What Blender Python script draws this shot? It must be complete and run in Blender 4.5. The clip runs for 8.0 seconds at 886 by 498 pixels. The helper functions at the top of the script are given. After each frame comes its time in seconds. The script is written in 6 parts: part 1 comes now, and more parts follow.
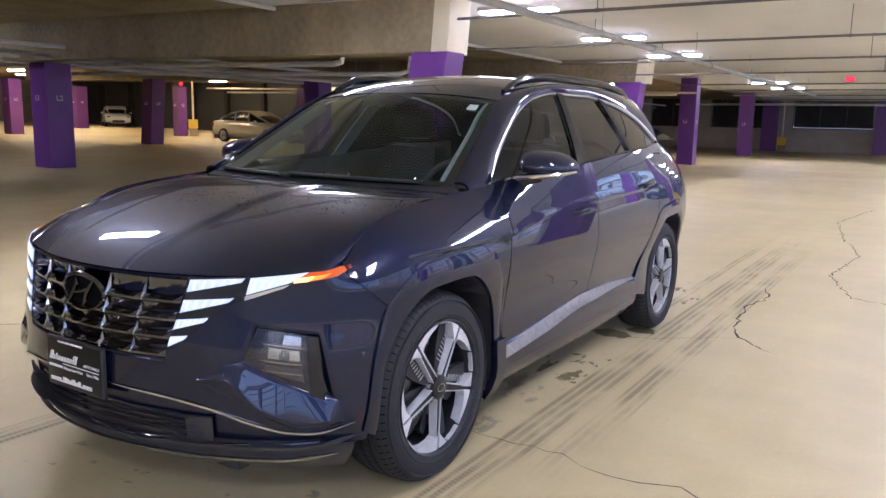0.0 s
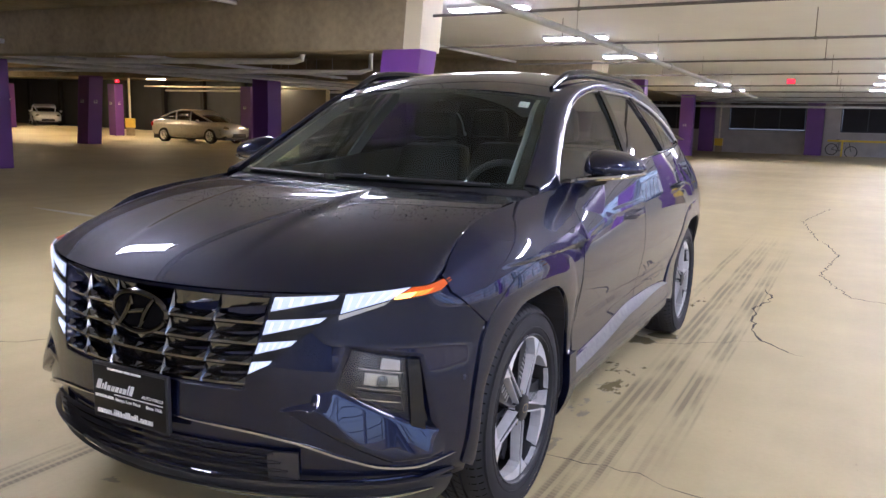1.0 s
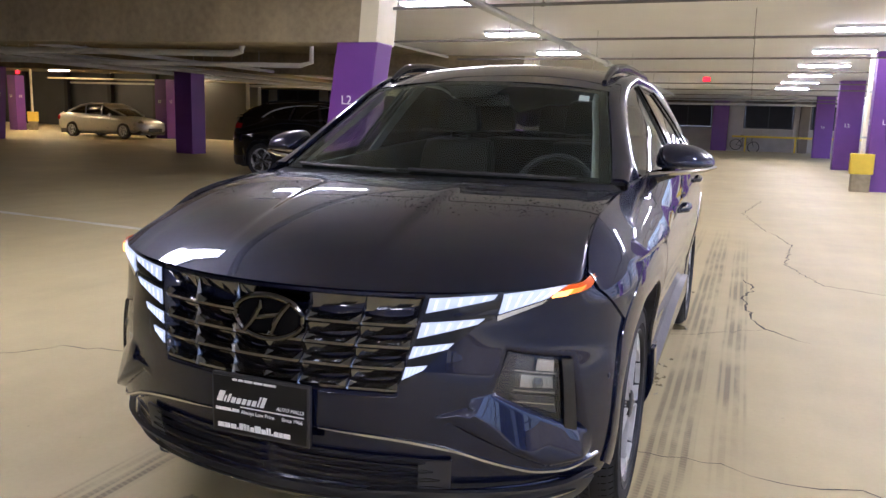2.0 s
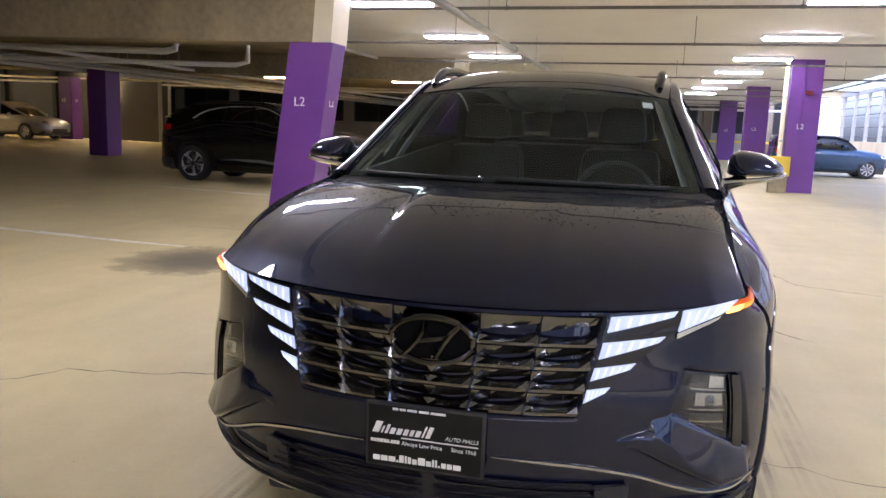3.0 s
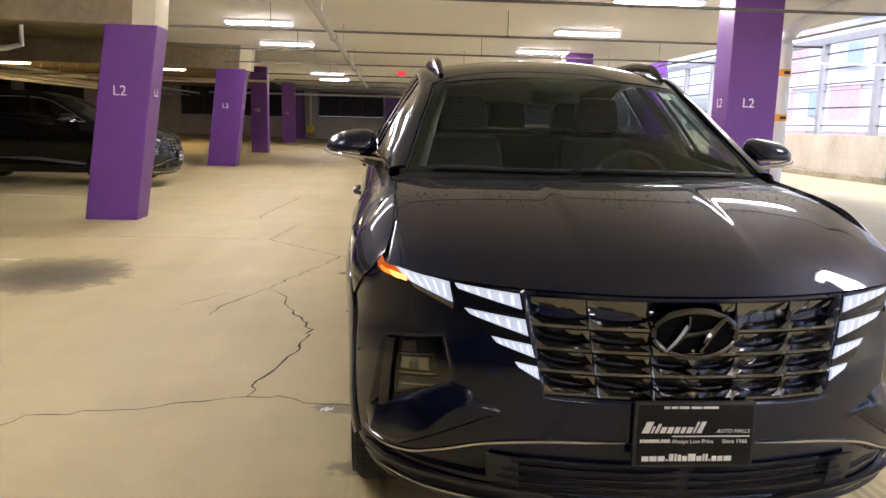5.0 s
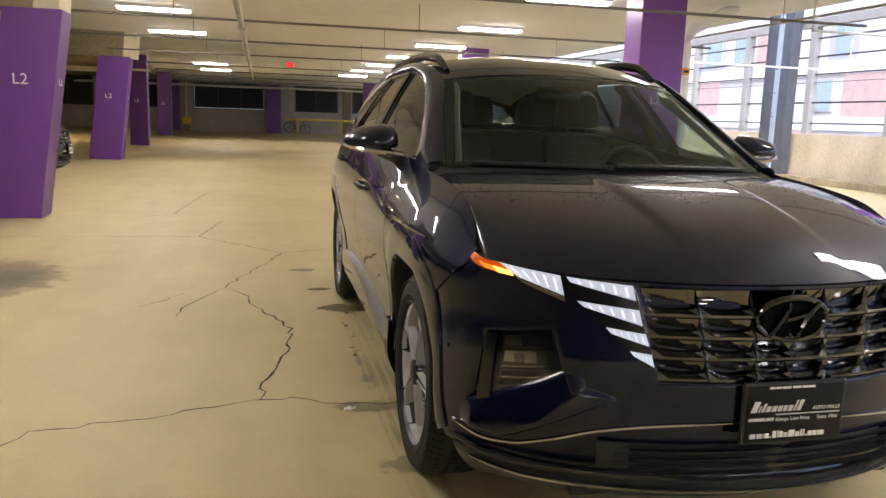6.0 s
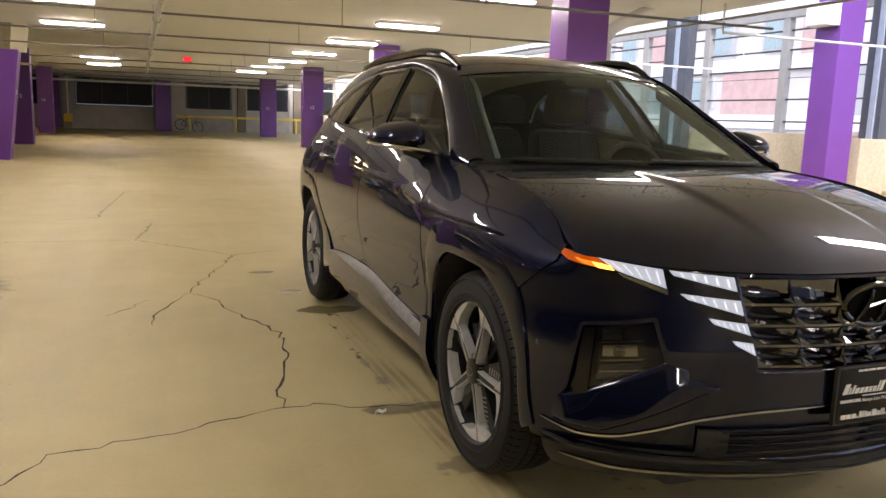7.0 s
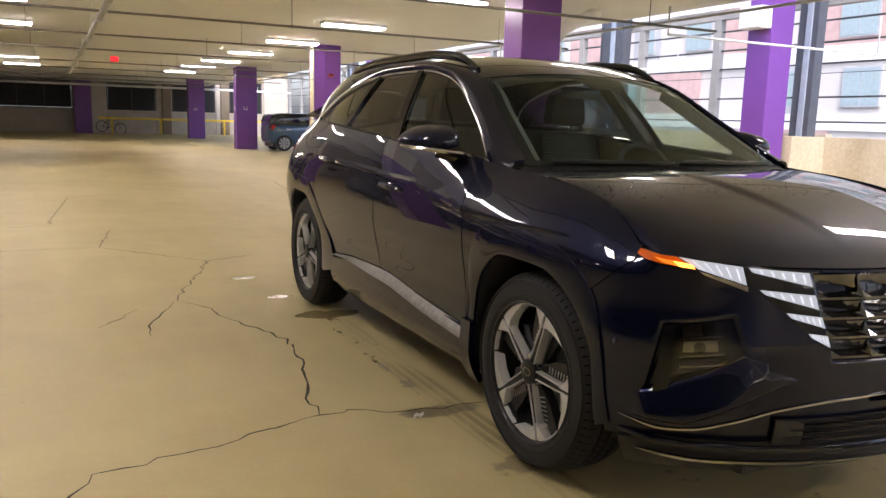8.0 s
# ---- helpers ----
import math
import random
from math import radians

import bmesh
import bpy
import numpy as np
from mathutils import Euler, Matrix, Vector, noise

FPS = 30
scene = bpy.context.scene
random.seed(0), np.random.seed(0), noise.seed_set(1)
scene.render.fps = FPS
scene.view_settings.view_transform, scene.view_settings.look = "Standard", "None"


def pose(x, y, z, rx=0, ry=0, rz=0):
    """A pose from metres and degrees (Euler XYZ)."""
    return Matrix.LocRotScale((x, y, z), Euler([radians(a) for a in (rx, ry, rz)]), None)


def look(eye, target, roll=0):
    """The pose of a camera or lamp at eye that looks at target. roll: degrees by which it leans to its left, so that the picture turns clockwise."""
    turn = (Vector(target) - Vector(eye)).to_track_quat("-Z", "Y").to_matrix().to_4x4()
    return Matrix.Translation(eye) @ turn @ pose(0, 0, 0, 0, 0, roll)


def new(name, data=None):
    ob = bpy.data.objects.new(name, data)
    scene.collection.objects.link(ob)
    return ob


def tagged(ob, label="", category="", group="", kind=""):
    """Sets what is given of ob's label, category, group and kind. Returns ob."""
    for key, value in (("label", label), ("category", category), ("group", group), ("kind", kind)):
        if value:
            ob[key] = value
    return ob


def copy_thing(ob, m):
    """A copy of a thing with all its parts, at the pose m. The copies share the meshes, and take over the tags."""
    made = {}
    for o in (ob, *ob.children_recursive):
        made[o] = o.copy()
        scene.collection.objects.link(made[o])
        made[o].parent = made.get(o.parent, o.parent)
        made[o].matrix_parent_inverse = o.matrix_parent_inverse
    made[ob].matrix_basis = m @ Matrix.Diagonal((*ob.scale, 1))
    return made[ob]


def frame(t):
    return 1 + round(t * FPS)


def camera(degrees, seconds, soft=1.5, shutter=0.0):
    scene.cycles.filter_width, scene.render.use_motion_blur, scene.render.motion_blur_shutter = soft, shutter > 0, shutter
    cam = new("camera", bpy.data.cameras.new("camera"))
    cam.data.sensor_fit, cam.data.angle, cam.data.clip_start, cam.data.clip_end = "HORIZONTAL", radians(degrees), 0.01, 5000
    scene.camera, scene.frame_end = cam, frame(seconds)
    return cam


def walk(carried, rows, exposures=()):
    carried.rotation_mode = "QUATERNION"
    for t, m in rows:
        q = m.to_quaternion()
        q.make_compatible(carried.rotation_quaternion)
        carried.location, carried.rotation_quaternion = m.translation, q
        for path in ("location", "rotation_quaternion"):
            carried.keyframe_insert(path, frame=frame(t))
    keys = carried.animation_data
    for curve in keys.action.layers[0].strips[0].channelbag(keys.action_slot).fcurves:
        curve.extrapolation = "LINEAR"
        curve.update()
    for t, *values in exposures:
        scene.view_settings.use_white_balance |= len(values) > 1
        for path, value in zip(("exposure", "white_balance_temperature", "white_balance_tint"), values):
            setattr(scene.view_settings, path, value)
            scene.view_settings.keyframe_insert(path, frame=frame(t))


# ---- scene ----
cam = camera(59.7, 8.0)
PATH = [
    (0, (2.387, -2.36, 1.352), (1.327, -0.695, 1.029), 1.2),
    (0.5, (2.127, -2.417, 1.337), (1.123, -0.717, 1.017), 1.3),
    (1, (1.821, -2.405, 1.331), (0.899, -0.659, 1.012), 1.4),
    (1.5, (1.514, -2.526, 1.311), (0.708, -0.725, 0.986), 1.5),
    (2, (1.184, -2.612, 1.306), (0.471, -0.771, 0.981), 1.6),
    (2.2, (1.033, -2.623, 1.301), (0.361, -0.767, 0.983), 1.2),
    (3.3, (0.299, -2.732, 1.31), (-0.105, -0.798, 0.997), 1.9),
    (3.5, (0.171, -2.715, 1.297), (-0.174, -0.769, 0.987), 1.5),
    (4, (-0.124, -2.676, 1.286), (-0.313, -0.71, 0.974), 1.4),
    (4.5, (-0.456, -2.718, 1.288), (-0.478, -0.744, 0.969), 1.3),
    (4.7, (-0.587, -2.733, 1.287), (-0.545, -0.759, 0.966), 1.3),
    (5.8, (-1.301, -2.661, 1.274), (-0.896, -0.731, 0.943), 1.9),
    (6, (-1.421, -2.649, 1.277), (-0.962, -0.731, 0.945), 1.9),
    (6.5, (-1.702, -2.518, 1.258), (-1.102, -0.64, 0.923), 2.0),
    (7, (-1.973, -2.447, 1.255), (-1.25, -0.611, 0.925), 1.9),
    (7.5, (-2.217, -2.39, 1.264), (-1.401, -0.594, 0.937), 1.7),
    (8, (-2.397, -2.268, 1.254), (-1.503, -0.508, 0.929), 1.6),
]
walk(cam, [(t, look(eye, target, roll)) for t, eye, target, roll in PATH], [(0.0, 3.50, 4830, 30), (2.0, 3.36, 4980, 28), (4.0, 3.36, 5270, 25), (6.5, 3.00, 5950, 19), (8.0, 2.92, 6000, 20)])

# ---------- world, sun, exposure ----------
world = bpy.data.worlds.new("overcast_sky")
scene.world = world
world.use_nodes = True
_n = world.node_tree.nodes
_sky = _n.new("ShaderNodeTexSky")
_sky.sky_type = "NISHITA"
_sky.sun_disc = False
_sky.sun_elevation = radians(49)
_sky.sun_rotation = radians(211)
_sky.air_density, _sky.dust_density = 1.0, 4.0
_n["Background"].inputs["Strength"].default_value = 0.062
_grey = _n.new("ShaderNodeHueSaturation")
_grey.inputs["Saturation"].default_value = 0.75
world.node_tree.links.new(_sky.outputs["Color"], _grey.inputs["Color"])
world.node_tree.links.new(_grey.outputs["Color"], _n["Background"].inputs["Color"])
sun = new("sun", bpy.data.lights.new("sun", "SUN"))
sun.data.energy, sun.data.angle, sun.data.color = 0.2, radians(20), (1.0, 0.97, 0.93)
sun.matrix_world = look((-18, -30, 40), (0, 0, 0))


# ---------- materials ----------
def shader(name, base, rough=0.6, metal=0.0, vary=0.12, scale=6.0, fine=60.0, bump=0.15, depth=0.004,
           spec=0.5, coat=0.0, coat_rough=0.05, vary_rough=0.1, tint=None, random=0.0, stretch=None):
    """A principled surface with colour and gloss varied at two scales and a fine relief."""
    m = bpy.data.materials.new(name)
    m.use_nodes = True
    nt = m.node_tree
    n, l = nt.nodes, nt.links
    p = n["Principled BSDF"]
    co = n.new("ShaderNodeTexCoord")
    big = n.new("ShaderNodeTexNoise")
    big.inputs["Scale"].default_value, big.inputs["Detail"].default_value = scale, 4.0
    small = n.new("ShaderNodeTexNoise")
    small.inputs["Scale"].default_value, small.inputs["Detail"].default_value = fine, 3.0
    at = co.outputs["Object"]
    if stretch:
        mp = n.new("ShaderNodeMapping")
        mp.inputs["Scale"].default_value = stretch
        l.new(at, mp.inputs["Vector"])
        at = mp.outputs[0]
    l.new(at, big.inputs["Vector"])
    l.new(co.outputs["Object"], small.inputs["Vector"])
    add = n.new("ShaderNodeMath")
    add.operation = "MULTIPLY_ADD"
    l.new(big.outputs["Fac"], add.inputs[0])
    add.inputs[1].default_value = 0.65
    half = n.new("ShaderNodeMath")
    half.operation = "MULTIPLY"
    half.inputs[1].default_value = 0.35
    l.new(small.outputs["Fac"], half.inputs[0])
    l.new(half.outputs[0], add.inputs[2])
    ramp = n.new("ShaderNodeValToRGB")
    lo = tuple(max(0.0, c * (1 - vary)) for c in base)
    hi = tuple(min(1.0, c * (1 + vary)) for c in (tint or base))
    ramp.color_ramp.elements[0].position, ramp.color_ramp.elements[1].position = 0.3, 0.7
    ramp.color_ramp.elements[0].color = (*lo, 1)
    ramp.color_ramp.elements[1].color = (*hi, 1)
    l.new(add.outputs[0], ramp.inputs["Fac"])
    last = ramp.outputs["Color"]
    if random:
        info = n.new("ShaderNodeObjectInfo")
        hsv = n.new("ShaderNodeHueSaturation")
        rr = n.new("ShaderNodeMapRange")
        rr.inputs["To Min"].default_value, rr.inputs["To Max"].default_value = 1 - random, 1 + random
        l.new(info.outputs["Random"], rr.inputs["Value"])
        l.new(rr.outputs["Result"], hsv.inputs["Value"])
        l.new(last, hsv.inputs["Color"])
        last = hsv.outputs["Color"]
    l.new(last, p.inputs["Base Color"])
    mr = n.new("ShaderNodeMapRange")
    mr.inputs["To Min"].default_value = max(0.02, rough - vary_rough)
    mr.inputs["To Max"].default_value = min(1.0, rough + vary_rough)
    l.new(add.outputs[0], mr.inputs["Value"])
    l.new(mr.outputs["Result"], p.inputs["Roughness"])
    p.inputs["Metallic"].default_value = metal
    p.inputs["Specular IOR Level"].default_value = spec
    p.inputs["Coat Weight"].default_value = coat
    p.inputs["Coat Roughness"].default_value = coat_rough
    if bump:
        b = n.new("ShaderNodeBump")
        b.inputs["Strength"].default_value, b.inputs["Distance"].default_value = bump, depth
        l.new(add.outputs[0], b.inputs["Height"])
        l.new(b.outputs["Normal"], p.inputs["Normal"])
    return m


def glow(name, colour, strength, base=(0.8, 0.8, 0.8)):
    """A lit lamp cover."""
    m = bpy.data.materials.new(name)
    m.use_nodes = True
    p = m.node_tree.nodes["Principled BSDF"]
    p.inputs["Base Color"].default_value = (*base, 1)
    p.inputs["Roughness"].default_value = 0.3
    p.inputs["Specular IOR Level"].default_value = 0.2
    p.inputs["Emission Color"].default_value = (*colour, 1)
    p.inputs["Emission Strength"].default_value = strength
    return m


def glass(name, colour, rough=0.0, clear=0.8, gloss=0.05, sheen=(1.0, 1.0, 1.0), grow=0.90):
    """A thin pane: clear with a mirror gloss that grows at grazing angles."""
    m = bpy.data.materials.new(name)
    m.use_nodes = True
    n, l = m.node_tree.nodes, m.node_tree.links
    n.remove(n["Principled BSDF"])
    out = n["Material Output"]
    tr = n.new("ShaderNodeBsdfTransparent")
    tr.inputs["Color"].default_value = (*(c * clear for c in colour), 1)
    gl = n.new("ShaderNodeBsdfGlossy")
    gl.inputs["Roughness"].default_value = rough
    gl.inputs["Color"].default_value = (*sheen, 1)
    lw = n.new("ShaderNodeLayerWeight")
    lw.inputs["Blend"].default_value = 0.5
    pw = n.new("ShaderNodeMath")
    pw.operation = "POWER"
    pw.inputs[1].default_value = 4.0
    l.new(lw.outputs["Facing"], pw.inputs[0])
    fr = n.new("ShaderNodeMath")
    fr.operation = "MULTIPLY_ADD"
    fr.inputs[1].default_value, fr.inputs[2].default_value = grow, gloss
    l.new(pw.outputs[0], fr.inputs[0])
    mix = n.new("ShaderNodeMixShader")
    l.new(fr.outputs[0], mix.inputs[0])
    l.new(tr.outputs[0], mix.inputs[1])
    l.new(gl.outputs[0], mix.inputs[2])
    l.new(mix.outputs[0], out.inputs["Surface"])
    return m


CONCRETE = shader("raw_concrete", (0.270, 0.222, 0.130), 0.85, vary=0.42, scale=1.1, fine=9, bump=0.3, stretch=(1.0, 1.0, 0.35))
CEILING = shader("ceiling_paint", (0.74, 0.735, 0.72), 0.8, vary=0.05, scale=0.8, fine=40, bump=0.15)
CREAM = shader("cream_paint", (0.72, 0.66, 0.47), 0.6, vary=0.06, scale=3, fine=50, bump=0.1)
PURPLE = shader("purple_paint", (0.145, 0.045, 0.26), 0.42, vary=0.10, scale=2.5, fine=60, bump=0.12)
WHITE = shader("white_paint", (0.8, 0.8, 0.8), 0.5, vary=0.03)
YELLOW = shader("yellow_paint", (0.72, 0.52, 0.02), 0.45, vary=0.12, scale=5, bump=0.05)
STEEL = shader("galvanised_pipe", (0.42, 0.42, 0.40), 0.45, metal=0.6, vary=0.15, scale=9)
DARKSTEEL = shader("dark_steel", (0.10, 0.11, 0.13), 0.5, metal=0.4, vary=0.2, scale=4)
LIGHTSTEEL = shader("pale_steel", (0.36, 0.42, 0.50), 0.45, metal=0.3, vary=0.15, scale=5)
POST = shader("grey_post", (0.30, 0.30, 0.285), 0.6, vary=0.12, scale=4)
PVC = shader("white_pipe", (0.72, 0.71, 0.68), 0.4, vary=0.06, scale=5, bump=0.03)
TUBE = glow("fluorescent_cover", (1.0, 0.90, 0.745), 7.6)
WARMTUBE = glow("warm_fluorescent_cover", (1.0, 0.70, 0.28), 13.0)
EXITRED = glow("exit_letters", (1.0, 0.012, 0.012), 0.42, (0.3, 0.01, 0.01))
RUBBERBLACK = shader("black_rubber", (0.022, 0.022, 0.023), 0.75, vary=0.2, scale=12, bump=0.15)
# near-black that carries the deep shade of the unlit bay in its colour
VOIDBLACK = shader("unlit_void_black", (0.030, 0.032, 0.036), 0.5, vary=0.3, scale=1.2, bump=0.05)
WALLPAINT = shader("wall_paint", (0.42, 0.39, 0.33), 0.75, vary=0.15, scale=1.5, bump=0.15)


# ---------- mesh helpers ----------
def part(name, bm, material, parent=None, label="", smooth=False, kind=""):
    """Links a bmesh as one mesh object under a thing or a part."""
    me = bpy.data.meshes.new(name)
    if smooth:
        for f in bm.faces:
            f.smooth = True
    bm.normal_update()
    bm.to_mesh(me)
    bm.free()
    me.materials.append(material)
    ob = new(name, me)
    if parent is not None:
        ob.parent = parent
    if label or kind:
        tagged(ob, label, kind=kind)
    return ob


def thing(name, label, category, m=None, group="", kind=""):
    """An empty at a thing's base that carries its parts."""
    ob = new(name)
    ob.empty_display_size = 0.2
    if m is not None:
        ob.matrix_world = m
    return tagged(ob, label, category, group, kind)


def box(bm, x0, x1, y0, y1, z0, z1, bevel=0.0):
    g = bmesh.ops.create_cube(bm, size=1.0)
    vs = g["verts"]
    bmesh.ops.scale(bm, vec=(x1 - x0, y1 - y0, z1 - z0), verts=vs)
    bmesh.ops.translate(bm, vec=((x0 + x1) / 2, (y0 + y1) / 2, (z0 + z1) / 2), verts=vs)
    if bevel:
        es = list({e for v in vs for e in v.link_edges})
        r = bmesh.ops.bevel(bm, geom=es, offset=bevel, segments=2, profile=0.6, affect="EDGES")
        vs = list({v for f in r["faces"] for v in f.verts} | {v for v in vs if v.is_valid})
    return vs


def boxes(*rows, bevel=0.0):
    bm = bmesh.new()
    for r in rows:
        box(bm, *r, bevel=bevel)
    return bm


def tube(bm, pts, r, n=10, closed=False, caps=True):
    """A round tube along points."""
    pts = [Vector(p) for p in pts]
    rings = []
    up = Vector((0, 0, 1))
    for i, p in enumerate(pts):
        a = pts[i - 1] if (i or closed) else p
        b = pts[(i + 1) % len(pts)] if (i < len(pts) - 1 or closed) else p
        d = (b - a).normalized()
        ref = up if abs(d.dot(up)) < 0.95 else Vector((0, 1, 0))
        s = d.cross(ref).normalized()
        t = s.cross(d).normalized()
        rr = r[i] if isinstance(r, (list, tuple)) else r
        rings.append([bm.verts.new(p + (s * math.cos(k * math.tau / n) + t * math.sin(k * math.tau / n)) * rr) for k in range(n)])
    for i in range(len(rings) - (0 if closed else 1)):
        a, b = rings[i], rings[(i + 1) % len(rings)]
        for k in range(n):
            bm.faces.new((a[k], a[(k + 1) % n], b[(k + 1) % n], b[k]))
    if caps and not closed:
        bm.faces.new(list(reversed(rings[0])))
        bm.faces.new(rings[-1])
    return bm


def tubes(paths, r, n=10):
    bm = bmesh.new()
    for p in paths:
        tube(bm, p, r, n)
    bmesh.ops.recalc_face_normals(bm, faces=bm.faces[:])
    return bm


def grid(bm, fn, nu, nv, flip=False):
    """A sheet fn(u, v) with u, v from 0 to 1."""
    vs = [[bm.verts.new(fn(i / nu, j / nv)) for j in range(nv + 1)] for i in range(nu + 1)]
    for i in range(nu):
        for j in range(nv):
            q = (vs[i][j], vs[i + 1][j], vs[i + 1][j + 1], vs[i][j + 1])
            bm.faces.new(tuple(reversed(q)) if flip else q)
    return vs


def lettering(name, text, size, m, material, parent, depth=0.002, align="CENTER", shear=0.0):
    """Raised letters in the built-in font, as a mesh."""
    cu = bpy.data.curves.new(name, "FONT")
    cu.body, cu.size, cu.extrude, cu.shear = text, size, depth, shear
    cu.align_x, cu.align_y = align, "CENTER"
    tmp = bpy.data.objects.new(name, cu)
    scene.collection.objects.link(tmp)
    me = bpy.data.meshes.new_from_object(tmp.evaluated_get(bpy.context.evaluated_depsgraph_get()))
    bpy.data.objects.remove(tmp)
    me.materials.clear()
    me.materials.append(material)
    ob = new(name, me)
    ob.parent = parent
    ob.matrix_local = m
    return ob


# ---------- the garage ----------
CEIL = 3.12
SLOPE, KNEE = 0.015, -4.6


def rise(x):
    """The deck climbs gently beyond the aisle."""
    return SLOPE * max(0.0, KNEE - x)


WEST, EAST, SOUTH, NORTH, SLAB = -58.0, 12.0, -22.0, 50.5, 6.8

bm = bmesh.new()
grid(bm, lambda u, v: ((WEST - 2, KNEE, EAST + 0.3)[round(u * 2)], SOUTH - 1 + (NORTH + 2 - SOUTH) * v, rise((WEST - 2, KNEE, EAST)[round(u * 2)])), 2, 1)


def floor_shader():
    """Worn concrete: broad blotches, fine grain, tyre marks, an old oil stain and wet patches beside the car."""
    m = bpy.data.materials.new("concrete_deck")
    m.use_nodes = True
    n, l = m.node_tree.nodes, m.node_tree.links
    p = n["Principled BSDF"]
    co = n.new("ShaderNodeTexCoord")
    sep = n.new("ShaderNodeSeparateXYZ")
    l.new(co.outputs["Object"], sep.inputs[0])

    def link(v, socket):
        if isinstance(v, (int, float)):
            socket.default_value = v
        else:
            l.new(v, socket)

    def op(kind, a, b=0.0, c=0.0, clamp=False):
        k = n.new("ShaderNodeMath")
        k.operation, k.use_clamp = kind, clamp
        for s, v in zip(k.inputs, (a, b, c)):
            link(v, s)
        return k.outputs[0]

    def noise_at(scale, detail=4.0, stretch=None, rough=0.55):
        t = n.new("ShaderNodeTexNoise")
        t.inputs["Scale"].default_value, t.inputs["Detail"].default_value, t.inputs["Roughness"].default_value = scale, detail, rough
        if stretch:
            mp = n.new("ShaderNodeMapping")
            mp.inputs["Scale"].default_value = stretch
            l.new(co.outputs["Object"], mp.inputs["Vector"])
            l.new(mp.outputs[0], t.inputs["Vector"])
        else:
            l.new(co.outputs["Object"], t.inputs["Vector"])
        return t.outputs["Fac"]

    def step(v, lo, hi):
        k = n.new("ShaderNodeMapRange")
        k.interpolation_type = "SMOOTHSTEP"
        l.new(v, k.inputs["Value"])
        k.inputs["From Min"].default_value, k.inputs["From Max"].default_value = lo, hi
        return k.outputs["Result"]
    x, y = sep.outputs["X"], sep.outputs["Y"]
    blot, mid, grain = noise_at(0.35, 5), noise_at(2.2, 5), noise_at(40, 3)
    streak = noise_at(1.0, 5, (3.5, 0.35, 1.0))
    ragged = noise_at(5.0, 6)
    fine = noise_at(26.0, 4)
    # tyre marks that run along the aisle
    marks = None
    wob = op("MULTIPLY_ADD", noise_at(0.5, 2), 0.04, op("SUBTRACT", x, 0.02))
    for c, w, y0, y1 in ((0.985, 0.095, -1.6, 9.0), (1.21, 0.070, 0.0, 8.0), (-0.84, 0.085, -6.0, 3.6), (-0.62, 0.03, -6.0, -0.2), (0.74, 0.035, 2.6, 9.0)):
        band = op("SUBTRACT", 1.0, step(op("ABSOLUTE", op("SUBTRACT", wob, c)), w * 0.85, w * 1.10))
        band = op("MULTIPLY", band, op("MULTIPLY", step(y, y0, y0 + 1.2), op("SUBTRACT", 1.0, step(y, y1 - 4.0, y1))))
        marks = band if marks is None else op("MAXIMUM", marks, band)
    # printed ribs and sipes of the treads, worn off in patches
    rib = step(op("SINE", op("MULTIPLY", wob, 6.2832 / 0.047)), -0.75, 0.2)
    sipe = step(op("SINE", op("ADD", op("MULTIPLY", y, 6.2832 / 0.024), op("MULTIPLY", wob, 60.0))), -0.8, 0.2)
    tread = op("MULTIPLY", op("MULTIPLY_ADD", rib, 0.75, 0.25), op("MULTIPLY_ADD", sipe, 0.28, 0.72))
    marks = op("MULTIPLY", op("MULTIPLY", marks, tread), op("MULTIPLY_ADD", step(noise_at(1.0, 5, (6.0, 1.6, 1.0)), 0.36, 0.62), 0.85, 0.15))

    def blob(cx, cy, rx, ry, soft, ragg):
        dx, dy = op("DIVIDE", op("SUBTRACT", x, cx), rx), op("DIVIDE", op("SUBTRACT", y, cy), ry)
        d = op("SQRT", op("ADD", op("MULTIPLY", dx, dx), op("MULTIPLY", dy, dy)))
        d = op("MULTIPLY_ADD", op("SUBTRACT", ragged, 0.5), ragg, d)
        return op("SUBTRACT", 1.0, step(d, 1.0 - soft, 1.0 + soft))
    oil = op("MULTIPLY", blob(-3.52, 3.58, 0.64, 0.74, 0.12, 0.9), op("MULTIPLY_ADD", blob(-3.45, 3.55, 0.45, 0.5, 0.6, 0.9), 0.55, 0.45))

    def zone(x0, x1, y0, y1):
        return op("MULTIPLY", op("MULTIPLY", step(x, x0, x0 + 0.10), op("SUBTRACT", 1.0, step(x, x1 - 0.10, x1))),
                  op("MULTIPLY", step(y, y0, y0 + 0.15), op("SUBTRACT", 1.0, step(y, y1 - 0.15, y1))))
    drops = noise_at(1.0, 5, (6.5, 9.5, 1.0), 0.62)
    smear = noise_at(1.0, 6, (9.0, 4.5, 1.0), 0.66)
    wet = None
    for cx, cy, rx, ry in ((-0.90, 0.62, 0.17, 0.07), (-0.86, 0.02, 0.14, 0.08), (-0.84, 2.42, 0.20, 0.10), (-1.02, 3.02, 0.10, 0.05), (-1.10, 3.75, 0.10, 0.05), (0.66, 2.45, 0.17, 0.10), (0.80, 2.62, 0.10, 0.08)):
        b = blob(cx, cy, rx, ry, 0.10, 2.4)
        wet = b if wet is None else op("MAXIMUM", wet, b)
